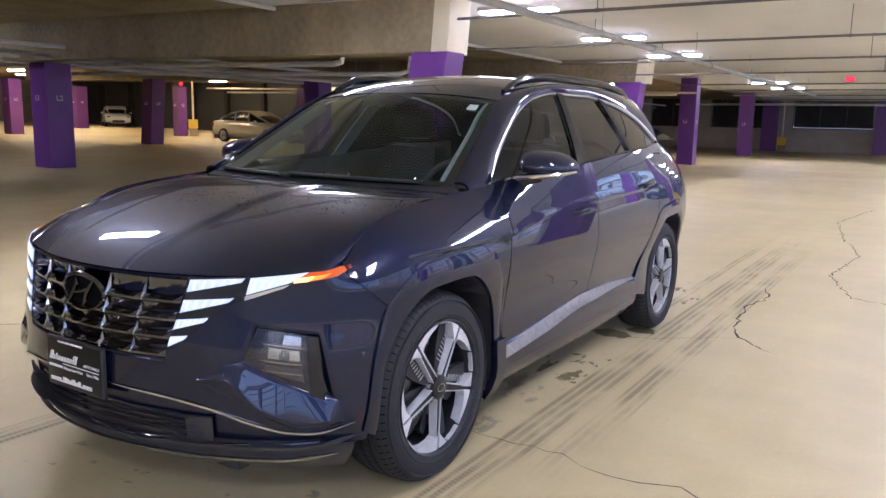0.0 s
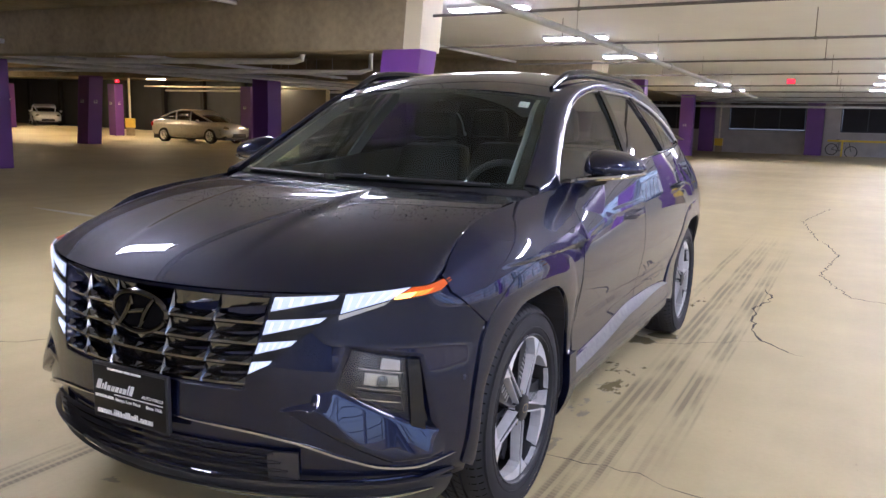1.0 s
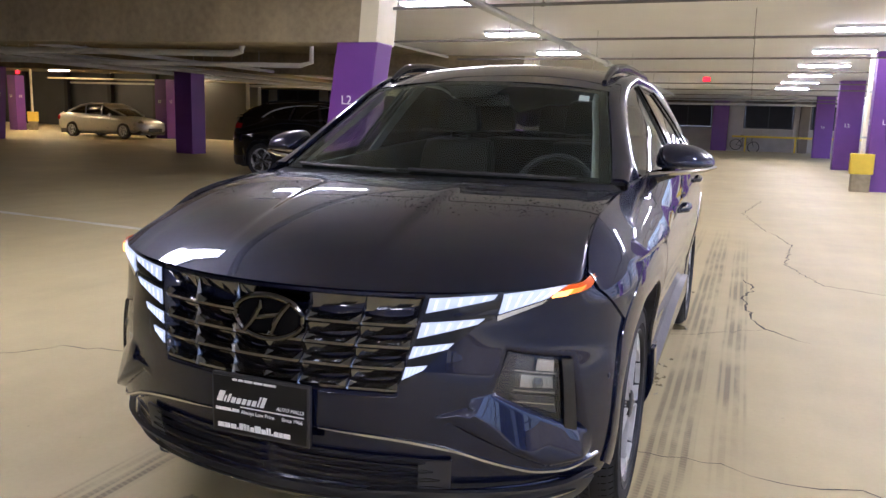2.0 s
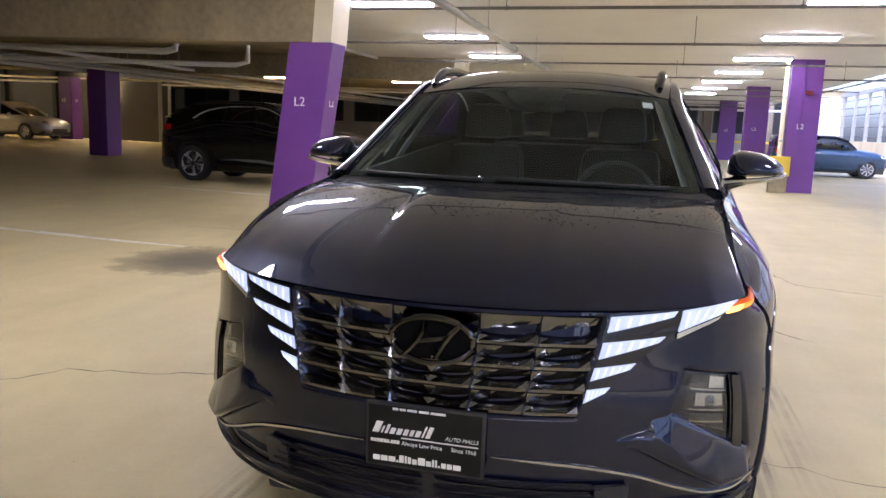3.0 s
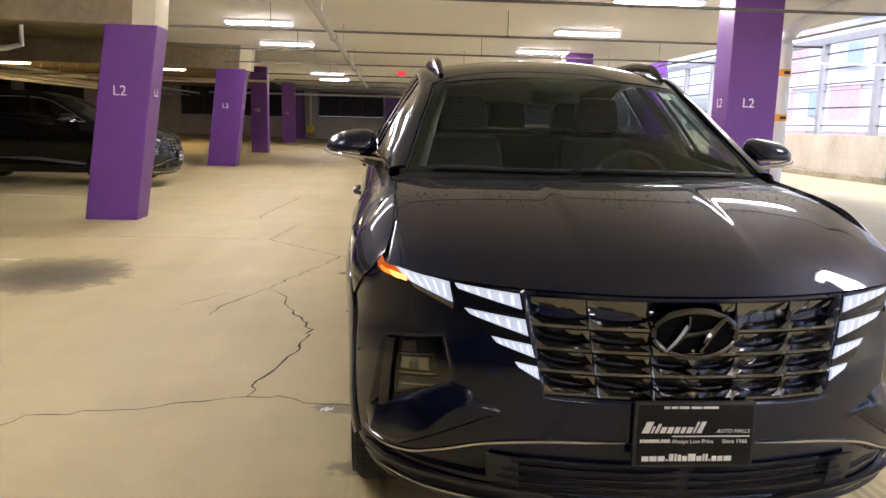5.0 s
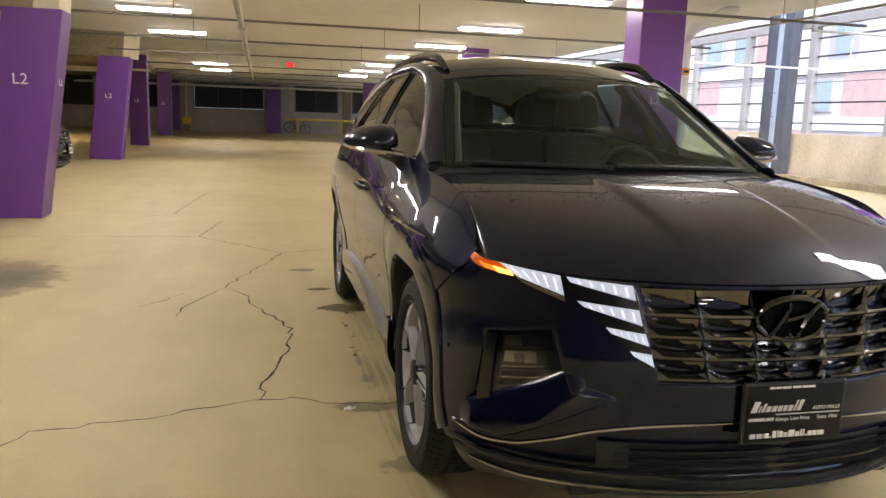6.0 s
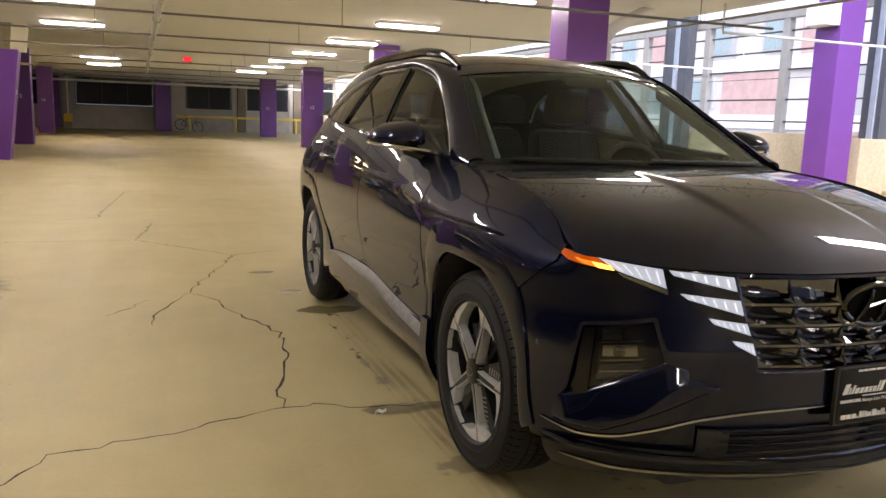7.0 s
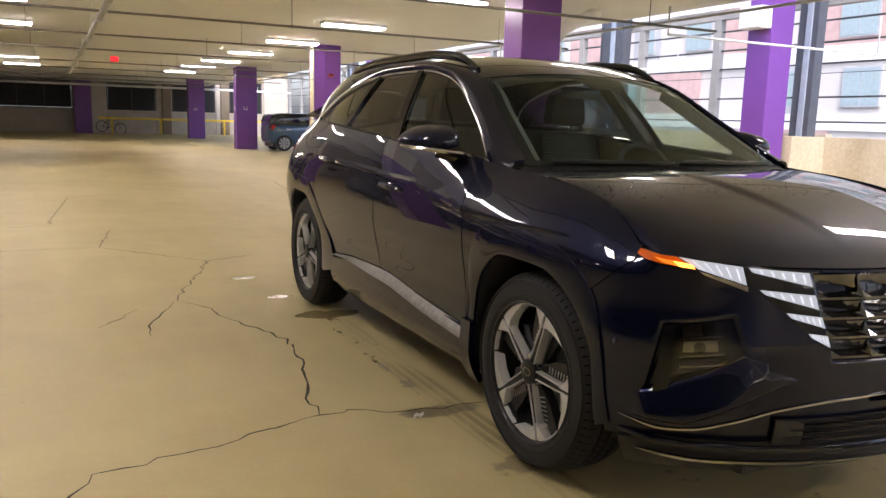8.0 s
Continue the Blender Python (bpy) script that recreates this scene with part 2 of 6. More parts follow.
    for z_, field, cut in ((zone(-0.65, 0.80, -0.95, 0.0), drops, 0.615), (zone(0.45, 0.97, 0.35, 2.0), smear, 0.53), (zone(-1.02, -0.70, 0.5, 2.9), smear, 0.55), (zone(0.5, 1.0, 3.2, 4.6), smear, 0.57)):
        b = step(op("ADD", field, op("MULTIPLY_ADD", z_, 0.5, -0.5)), cut, cut + 0.05)
        wet = op("MAXIMUM", wet, b)
    ramp = n.new("ShaderNodeValToRGB")
    e = ramp.color_ramp.elements
    e[0].position, e[0].color = 0.30, (0.345, 0.280, 0.128, 1)
    e[1].position, e[1].color = 0.72, (0.57, 0.490, 0.262, 1)
    mixed = op("ADD", op("MULTIPLY", blot, 0.45), op("ADD", op("MULTIPLY", mid, 0.30), op("ADD", op("MULTIPLY", streak, 0.17), op("MULTIPLY", grain, 0.08))))
    l.new(mixed, ramp.inputs["Fac"])
    dark = op("MULTIPLY", op("SUBTRACT", 1.0, op("MULTIPLY", marks, 0.55)), op("MULTIPLY", op("SUBTRACT", 1.0, op("MULTIPLY", oil, 0.78)), op("SUBTRACT", 1.0, op("MULTIPLY", wet, 0.50))))
    specks = op("SUBTRACT", 1.0, op("MULTIPLY", step(fine, 0.70, 0.78), 0.35))
    dark = op("MULTIPLY", dark, specks)
    mul = n.new("ShaderNodeMix")
    mul.data_type, mul.blend_type = "RGBA", "MULTIPLY"
    mul.inputs["Factor"].default_value = 1.0
    comb = n.new("ShaderNodeCombineColor")
    for s in comb.inputs[:3]:
        l.new(dark, s)
    l.new(ramp.outputs["Color"], mul.inputs["A"])
    l.new(comb.outputs[0], mul.inputs["B"])
    l.new(mul.outputs["Result"], p.inputs["Base Color"])
    rough = op("SUBTRACT", op("MULTIPLY_ADD", mid, 0.25, 0.48), op("MULTIPLY", wet, 0.48))
    l.new(op("MAXIMUM", rough, op("MULTIPLY_ADD", step(y, 1.2, 1.7), -0.24, 0.32)), p.inputs["Roughness"])
    p.inputs["Specular IOR Level"].default_value = 0.45
    b = n.new("ShaderNodeBump")
    b.inputs["Strength"].default_value, b.inputs["Distance"].default_value = 0.22, 0.004
    l.new(op("MULTIPLY", op("ADD", op("MULTIPLY", mid, 0.7), op("MULTIPLY", grain, 0.3)), op("SUBTRACT", 1.0, op("MULTIPLY", wet, 0.55))), b.inputs["Height"])
    l.new(b.outputs["Normal"], p.inputs["Normal"])
    return m


FLOOR_MAT = floor_shader()
floor = tagged(part("floor", bm, FLOOR_MAT), "pale worn concrete parking deck with stains and cracks", "floor", kind="structure")

for x0, x1, y0, y1, mat, label in ((KNEE, SLAB, SOUTH - 1, NORTH + 1, CEILING, "white painted concrete slab ceiling"), (-7.0, KNEE, SOUTH - 1, NORTH + 1, CEILING, "white painted concrete slab ceiling over the bays"),
                                   (WEST - 2, -7.0, SOUTH - 1, NORTH + 1, CONCRETE, "bare grey concrete slab ceiling of the dim bay")):
    bm = bmesh.new()
    grid(bm, lambda u, v: (x0 + (x1 - x0) * u, y0 + (y1 - y0) * v, CEIL + rise(x0 + (x1 - x0) * u)), 1, 1, flip=True)
    ext = bmesh.ops.extrude_face_region(bm, geom=bm.faces[:])
    bmesh.ops.translate(bm, vec=(0, 0, 0.3), verts=[e for e in ext["geom"] if isinstance(e, bmesh.types.BMVert)])
    bmesh.ops.recalc_face_normals(bm, faces=bm.faces[:])
    tagged(part("ceiling", bm, mat), label, "ceiling", kind="structure")


def column(x, y, w, d, h, lean=0.0, sign=True, base=None, group="purple columns", mark=1.56):
    """A purple painted column; x, y is its front left corner."""
    z0 = rise(x + w / 2) if base is None else base
    top = thing("column", "square purple painted concrete column with a white level sign" if sign else "square purple painted concrete column", "column", pose(x + w / 2, y + d / 2, z0), group)
    bm = bmesh.new()
    box(bm, -w / 2, w / 2, -d / 2, d / 2, -0.02, h, 0.015)
    for v in bm.verts:
        v.co.x += lean * v.co.z / h
    part("shaft", bm, PURPLE, top)
    if sign:
        off = lean * mark / h
        lettering("level_sign", "L2", 0.17, pose(off - 0.05, -d / 2 - 0.003, mark, 90, 0, 0), WHITE, top)
        lettering("level_sign", "L2", 0.17, pose(off + w / 2 + 0.003, 0, mark, 90, 0, 90), WHITE, top)
        lettering("level_sign", "L2", 0.17, pose(off - w / 2 - 0.003, 0, mark, 90, 0, -90), WHITE, top)
    return top


column(-4.50, 6.98, 0.62, 0.46, 2.34, 0.33)
column(-5.56, 18.10, 0.74, 0.50, 2.52, 0.30)
column(-5.86, 26.5, 0.60, 0.5, CEIL)
column(-6.46, 39.2, 0.66, 0.5, CEIL)
column(3.68, 7.40, 0.67, 0.50, CEIL, mark=1.63)
column(3.72, 17.3, 0.70, 0.50, CEIL)
column(4.02, 28.2, 0.80, 0.5, CEIL)
column(4.25, 41.3, 0.85, 0.5, CEIL)
column(-15.15, 7.62, 0.62, 0.62, 2.34)
column(-14.95, 16.4, 0.62, 0.62, 2.52, sign=False)
column(-24.1, 17.0, 0.6, 0.6, 2.5, 0.25)
column(-34.0, 17.0, 0.6, 0.6, 2.5)
column(-42.5, 25.6, 0.7, 0.7, 2.5)
column(-31.0, 24.0, 0.5, 0.5, 2.5)
column(-22.7, 24.3, 0.6, 0.6, 2.5)
column(10.2, 8.71, 0.60, 0.58, 6.5, sign=False)
column(10.2, 30.1, 0.75, 0.5, 6.5, sign=False)


def beam(x0, x1, y, d, z0, cream):
    """A downstand beam with its end painted cream."""
    bm = bmesh.new()
    box(bm, x0, x1, y, y + d, z0, CEIL, 0.02)
    for v in bm.verts:
        if v.co.x < x0 + 0.5:
            v.co.z += rise(x0)
        elif v.co.z > CEIL - 0.1:
            v.co.x += 0.06
    top = tagged(part("beam", bm, CONCRETE), "bare grey concrete ceiling beam with stains", "beam", group="ceiling beams", kind="structure")
    bm = bmesh.new()
    box(bm, cream, x1 + 0.006, y - 0.004, y + d + 0.004, z0 - 0.004, CEIL - 0.002)
    for v in bm.verts:
        if v.co.z > CEIL - 0.1:
            v.co.x += 0.06
    part("beam_end", bm, CREAM, top, "cream painted beam end")
    return top


beam(-34.0, -3.60, 7.02, 0.55, 2.33, -3.86)
beam(-34.0, -4.42, 18.14, 0.55, 2.50, -4.70)


def ceiling_light(x, y, z, cover=TUBE, label="lit rectangular fluorescent ceiling light"):
    top = thing("ceiling_light", label, "ceiling light", pose(x, y, z), "fluorescent ceiling lights")
    bm = boxes((-0.64, 0.64, -0.16, 0.16, 0.03, 0.09), bevel=0.008)
    part("housing", bm, WHITE, top)
    bm = boxes((-0.61, 0.61, -0.13, 0.13, 0.0, 0.03), bevel=0.01)
    part("diffuser", bm, cover, top)
    return top


first = ceiling_light(-3.26, 8.5, CEIL - 0.09)
# rows below i = -4 are unseen, added to brighten the car's front
for i in range(-7, 8):
    for x in (-3.26, 3.04):
        if (x, i) == (-3.26, 0) or (x < 0 and i in (3, 4, 7, 8, -3)) or i > 6:
            continue
        drift = -0.075 * max(0, i - 1) if x > 0 else 0.0
        copy_thing(first, pose(x + drift, 8.5 + 4.08 * i, CEIL - 0.09))
copy_thing(first, pose(-15.8, 4.3, CEIL - 0.09 + rise(-15.8)))
warm = ceiling_light(-9.7, 30.0, CEIL - 0.09 + rise(-9.7), WARMTUBE, "lit warm-toned ceiling light in the dim bay")
for x, y in ((-15.8, 30.0), (-34.0, 20.9), (-38.7, 24.2), (-37.9, 19.9), (-43.3, 23.3), (-43.5, 27.5), (-34.0, 29.7), (-31.5, 16.5), (-22.0, 26.0), (-28.0, 24.0), (-22.0, 34.0), (-16.0, 26.5), (-27.0, 19.5)):
    copy_thing(warm, pose(x, y, CEIL - 0.09 + rise(x)))


# ---------- the shape of the suv: x to its left, y to its rear from the front axle, z up ----------
def spline(knots):
    """A smooth curve through (t, value...) knots, held flat beyond the ends."""
    k = np.array(knots, float)
    t, v = k[:, 0], k[:, 1:]
    d = np.diff(v, axis=0) / np.diff(t)[:, None]
    m = np.zeros_like(v)
    m[0], m[-1] = d[0], d[-1]
    for i in range(1, len(t) - 1):
        a, b = d[i - 1], d[i]
        m[i] = np.where(a * b > 0, 2 * a * b / np.where(np.abs(a + b) < 1e-9, 1e-9, a + b), 0.0)

    def at(x):
        x = min(max(float(x), t[0]), t[-1])
        i = min(max(int(np.searchsorted(t, x)) - 1, 0), len(t) - 2)
        h = t[i + 1] - t[i]
        u = (x - t[i]) / h
        r = ((2 * u**3 - 3 * u**2 + 1) * v[i] + (u**3 - 2 * u**2 + u) * h * m[i]
             + (-2 * u**3 + 3 * u**2) * v[i + 1] + (u**3 - u**2) * h * m[i + 1])
        return float(r[0]) if len(r) == 1 else r
    return at


PLAN = [(0.0, -0.885), (0.16, -0.875), (0.30, -0.850), (0.42, -0.812), (0.52, -0.765), (0.61, -0.708), (0.70, -0.635),
        (0.79, -0.530), (0.85, -0.42), (0.89, -0.28), (0.908, -0.10), (0.914, 0.10), (0.918, 0.40), (0.921, 0.90), (0.923, 1.6), (0.919, 2.3),
        (0.908, 2.85), (0.878, 3.2), (0.80, 3.45), (0.66, 3.60), (0.40, 3.68), (0.0, 3.70)]
_len = [0.0]
for _a, _b in zip(PLAN, PLAN[1:]):
    _len.append(_len[-1] + math.hypot(_b[0] - _a[0], _b[1] - _a[1]))


def _centripetal(pts, ts):
    p, t = np.array(pts, float), np.array(ts, float)
    m = np.zeros_like(p)
    m[1:-1] = (p[2:] - p[:-2]) / (t[2:] - t[:-2])[:, None]
    m[0], m[-1] = (1.0, 0.0), (-1.0, 0.0)

    def at(x):
        x = min(max(float(x), t[0]), t[-1])
        i = min(max(int(np.searchsorted(t, x)) - 1, 0), len(t) - 2)
        h = t[i + 1] - t[i]
        u = (x - t[i]) / h
        return ((2 * u**3 - 3 * u**2 + 1) * p[i] + (u**3 - 2 * u**2 + u) * h * m[i]
                + (-2 * u**3 + 3 * u**2) * p[i + 1] + (u**3 - u**2) * h * m[i + 1])
    return at


plan_at = _centripetal(PLAN, _len)
_TAB = np.array([[s, *plan_at(s)] for s in np.linspace(0, _len[-1], 900)])
_FRONT = _TAB[_TAB[:, 2] < 0.0]
_SIDE = _TAB[(_TAB[:, 2] > -0.7) & (_TAB[:, 2] < 3.62)]


def s_of_x(x):
    return float(np.interp(x, _FRONT[:, 1], _FRONT[:, 0]))


def s_at(x, z):
    """The run at which the nose has the half width x at the height z."""
    lo, hi = 0.0, 1.45
    for _ in range(24):
        mid = (lo + hi) / 2
        lo, hi = (mid, hi) if body(mid, z)[0] < x else (lo, mid)
    return (lo + hi) / 2


def s_of_y(y):
    return float(np.interp(y, _SIDE[:, 2], _SIDE[:, 0]))


FRONT_IN = spline([(0.18, 0.16), (0.24, 0.06), (0.30, 0.015), (0.42, -0.005), (0.60, 0.0), (0.75, 0.022), (0.86, 0.045), (0.95, 0.12)])
SIDE_IN = spline([(0.18, 0.11), (0.26, 0.058), (0.34, 0.036), (0.45, 0.038), (0.52, 0.036), (0.62, 0.020), (0.76, 0.0), (0.80, 0.0), (0.90, 0.006)])
CORNER_IN = spline([(0.18, 0.09), (0.26, 0.02), (0.34, -0.014), (0.45, -0.024), (0.60, -0.020), (0.72, -0.004), (0.80, 0.0), (0.90, 0.006)])


def belt(y):
    """The top edge of the flanks: the hood's seam, then the window sill: x, z."""
    return _BELT(y)


_BELT = spline([(-0.44, 0.782, 0.893), (-0.34, 0.762, 0.955), (-0.2, 0.757, 1.015), (0.0, 0.760, 1.046), (0.38, 0.780, 1.080), (0.55, 0.800, 1.100), (1.0, 0.842, 1.130),
                (1.6, 0.858, 1.178), (2.2, 0.846, 1.215), (2.7, 0.790, 1.240), (3.1, 0.680, 1.255), (3.45, 0.57, 1.25), (3.65, 0.45, 1.24)])
ROOF = spline([(0.33, 0.720, 1.095), (0.65, 0.648, 1.285), (0.96, 0.584, 1.460), (1.25, 0.594, 1.532), (1.6, 0.600, 1.560), (2.2, 0.596, 1.562),
               (2.8, 0.566, 1.528), (3.1, 0.53, 1.475), (3.25, 0.51, 1.42), (3.5, 0.47, 1.30)])
TRIM = spline([(0.50, 1.105), (0.73, 1.25), (0.94, 1.37), (1.08, 1.44), (1.21, 1.483), (1.48, 1.520), (1.9, 1.518), (2.2, 1.488), (2.5, 1.420), (2.66, 1.35), (2.78, 1.262)])
SHOULDER = 0.80


def body(s, z, out=0.0):
    """A point of the flank at the run s round the plan and the height z, moved outwards."""
    a, b = plan_at(s - 0.004), plan_at(s + 0.004)
    d = b - a
    d = d / np.hypot(*d)
    nx, ny = (d[1], -d[0]) if s > 0.02 else (0.0, -1.0)
    w = min(1.0, max(0.0, (abs(nx) - 0.25) / 0.6))
    w = w * w * (3 - 2 * w)
    p = plan_at(s)
    aft = min(1.0, max(0.0, (p[1] + 0.42) / 0.30))
    flank = (1 - aft) * CORNER_IN(min(z, SHOULDER)) + aft * SIDE_IN(min(z, SHOULDER))
    inn = (1 - w) * FRONT_IN(z) + w * flank
    x, y = p[0] - nx * inn, p[1] - ny * inn
    if z > SHOULDER:
        bx, bz = belt(y)
        u = min(1.3, (z - SHOULDER) / max(0.02, bz - SHOULDER))
        x = x + (min(bx, x) - x) * u ** 2.1
    return np.array([x + nx * out, y + ny * out, z])


def cabin(y, z, out=0.0):
    """A point of the glasshouse side."""
    bx, bz = belt(y)
    rx, rz = ROOF(y)
    u = (z - bz) / max(0.05, rz - bz)
    x = bx + (rx - bx) * (0.82 * u + 0.18 * u * u)
    return np.array([x + out * 0.86, y, z + out * 0.5])

# ---------- car materials ----------
def paint_shader(name, base, flake):
    """Metallic paint under a clear coat: fine flakes and a thin film of dust."""
    m = bpy.data.materials.new(name)
    m.use_nodes = True
    n, l = m.node_tree.nodes, m.node_tree.links
    p = n["Principled BSDF"]
    co = n.new("ShaderNodeTexCoord")
    dust = n.new("ShaderNodeTexNoise")
    dust.inputs["Scale"].default_value, dust.inputs["Detail"].default_value = 3.5, 5.0
    fl = n.new("ShaderNodeTexNoise")
    fl.inputs["Scale"].default_value, fl.inputs["Detail"].default_value = 900.0, 1.0
    l.new(co.outputs["Object"], dust.inputs["Vector"])
    l.new(co.outputs["Object"], fl.inputs["Vector"])
    mix = n.new("ShaderNodeMix")
    mix.data_type = "RGBA"
    mix.inputs["A"].default_value, mix.inputs["B"].default_value = (*base, 1), (*flake, 1)
    l.new(fl.outputs["Fac"], mix.inputs["Factor"])
    l.new(mix.outputs["Result"], p.inputs["Base Color"])
    mr = n.new("ShaderNodeMapRange")
    mr.inputs["From Min"].default_value, mr.inputs["From Max"].default_value = 0.35, 0.75
    mr.inputs["To Min"].default_value, mr.inputs["To Max"].default_value = 0.0, 0.014
    l.new(dust.outputs["Fac"], mr.inputs["Value"])
    l.new(mr.outputs["Result"], p.inputs["Coat Roughness"])
    p.inputs["Metallic"].default_value = 0.60
    p.inputs["Roughness"].default_value = 0.46
    p.inputs["Specular IOR Level"].default_value = 0.0
    p.inputs["Coat Weight"].default_value = 1.0
    p.inputs["Coat IOR"].default_value = 1.53
    return m


PAINT_BLUE = paint_shader("deep_blue_paint", (0.0036, 0.0050, 0.0150), (0.0070, 0.0108, 0.0410))
PAINT_BLACK = paint_shader("black_paint", (0.003, 0.003, 0.0035), (0.006, 0.006, 0.007))
CLAD = shader("satin_cladding", (0.030, 0.029, 0.030), 0.38, vary=0.15, scale=7, fine=160, bump=0.08, depth=0.001)
PLASTIC = shader("black_plastic", (0.026, 0.025, 0.026), 0.5, vary=0.2, scale=9, fine=150, bump=0.08, depth=0.001)
GLOSSBLACK = shader("gloss_black", (0.008, 0.008, 0.009), 0.12, vary=0.1, bump=0, vary_rough=0.03)
CHROME = shader("satin_chrome", (0.62, 0.62, 0.62), 0.16, metal=1.0, vary=0.05, bump=0, vary_rough=0.04)
SATIN = shader("satin_silver", (0.52, 0.51, 0.48), 0.38, metal=0.2, vary=0.08, bump=0)
FINCHROME = shader("fin_chrome", (0.26, 0.26, 0.265), 0.20, metal=1.0, vary=0.06, scale=20, bump=0, vary_rough=0.04)
ROCKSTRIP = shader("dull_silver_strip", (0.105, 0.098, 0.082), 0.42, metal=0.15, vary=0.45, scale=34, fine=140, bump=0.05, depth=0.001)
DARKCHROME = shader("dark_chrome", (0.185, 0.186, 0.194), 0.12, metal=1.0, vary=0.08, scale=12, bump=0, vary_rough=0.05)
BADGECHROME = shader("badge_chrome", (0.095, 0.092, 0.09), 0.12, metal=1.0, vary=0.08, scale=12, bump=0, vary_rough=0.04)
ALLOY = shader("machined_alloy", (0.56, 0.56, 0.56), 0.42, metal=0.25, vary=0.08, scale=30, fine=300, bump=0.03, depth=0.0005)
ALLOYDARK = shader("grey_alloy", (0.012, 0.012, 0.013), 0.34, spec=0.3, metal=0.0, vary=0.15, scale=20, bump=0.05, depth=0.001)
PITBLACK = shader("tread_cut", (0.003, 0.003, 0.003), 0.9, vary=0.1, bump=0, spec=0.1)
TYRE = shader("tyre_rubber", (0.010, 0.010, 0.011), 0.72, vary=0.25, scale=14, fine=120, bump=0.2, depth=0.001)
DISC = shader("brake_disc", (0.32, 0.31, 0.30), 0.35, metal=1.0, vary=0.15, scale=20)
SEAT = shader("black_leather", (0.010, 0.010, 0.010), 0.55, vary=0.2, scale=8, fine=220, bump=0.15, depth=0.001, spec=0.25)
CABIN = shader("dark_trim", (0.035, 0.035, 0.034), 0.7, vary=0.15, scale=6)
HEADLINER = shader("grey_headliner", (0.26, 0.27, 0.26), 0.9, vary=0.06, scale=9)
LENS = glass("lamp_lens", (0.9, 0.92, 0.95))
SMOKELENS = glass("smoked_lens", (0.80, 0.81, 0.83), clear=0.9)
WINDSHIELD = glass("green_tinted_glass", (0.78, 0.87, 0.83), clear=0.95, gloss=0.025, sheen=(0.90, 0.98, 1.0), grow=0.55)
FRONTGLASS = glass("side_glass", (0.62, 0.72, 0.66), clear=0.95)
PRIVACY = glass("privacy_glass", (0.12, 0.13, 0.13))
RIB = glow("lamp_ribs", (0.97, 0.99, 1.0), 0.115, (0.42, 0.44, 0.45))
DRL = glow("daytime_lamp", (0.94, 0.98, 1.0), 0.056, (0.30, 0.32, 0.33))
AMBER = glow("amber_lamp", (1.0, 0.17, 0.004), 0.040, (0.30, 0.045, 0.001))
AMBERWARM = glow("amber_glow", (1.0, 0.22, 0.012), 0.16, (0.6, 0.16, 0.01))
AMBERHOT = glow("amber_bulb", (1.0, 0.30, 0.03), 0.7, (0.7, 0.3, 0.05))
REDLAMP = shader("red_lens", (0.30, 0.008, 0.008), 0.12, vary=0.1, bump=0)
REFLECTOR = shader("lamp_reflector", (0.75, 0.75, 0.74), 0.12, metal=1.0, vary=0.05, bump=0)
SMOKED = shader("smoked_reflector", (0.12, 0.12, 0.125), 0.22, metal=0.9, vary=0.3, scale=40, bump=0.1, depth=0.002)
PLATEBLACK = shader("plate_black", (0.007, 0.007, 0.0075), 0.35, vary=0.1, bump=0, spec=0.25)
PRINT = shader("white_print", (0.85, 0.85, 0.85), 0.5, vary=0.03, bump=0)
LIQUID = shader("water_bead", (0.004, 0.004, 0.005), 0.03, vary=0.1, bump=0, vary_rough=0.01)


def sheet(fns, nu, nv, thick=0.0):
    """A sheet, or several joined, with an inward thickness."""
    bm = bmesh.new()
    for fn, flip in fns:
        grid(bm, lambda u, v: Vector(fn(u, v)), nu, nv, flip)
    bm.normal_update()
    if thick:
        old = bm.faces[:]
        edges = [e for e in bm.edges if e.is_boundary]
        norm = {v: v.normal.copy() for v in bm.verts}
        twin = {v: bm.verts.new(v.co - norm[v] * thick) for v in list(bm.verts)}
        for f in old:
            bm.faces.new([twin[v] for v in reversed(f.verts)])
        for e in edges:
            f = e.link_faces[0]
            a, b = e.verts
            for lp in f.loops:
                if lp.edge == e:
                    a, b = lp.vert, lp.link_loop_next.vert
            bm.faces.new((b, a, twin[a], twin[b]))
    return bm


def soft(ob, angle=35):
    """Smooth shading with edges kept sharp above an angle."""
    me = ob.data
    me.polygons.foreach_set("use_smooth", [True] * len(me.polygons))
    me.set_sharp_from_angle(angle=radians(angle))
    return ob


def mirror(p, side):
    return (p[0] * side, p[1], p[2])


def front_patch(corners, out, n=8):
    """A four-cornered patch of the nose, corners as (x, z): inner top, outer top, outer bottom, inner bottom."""
    (a, b, c, d) = [np.array((s_at(x, z), z)) for x, z in corners]

    def fn(u, v):
        q = (1 - v) * ((1 - u) * a + u * b) + v * ((1 - u) * d + u * c)
        return body(q[0], q[1], out)
    return fn


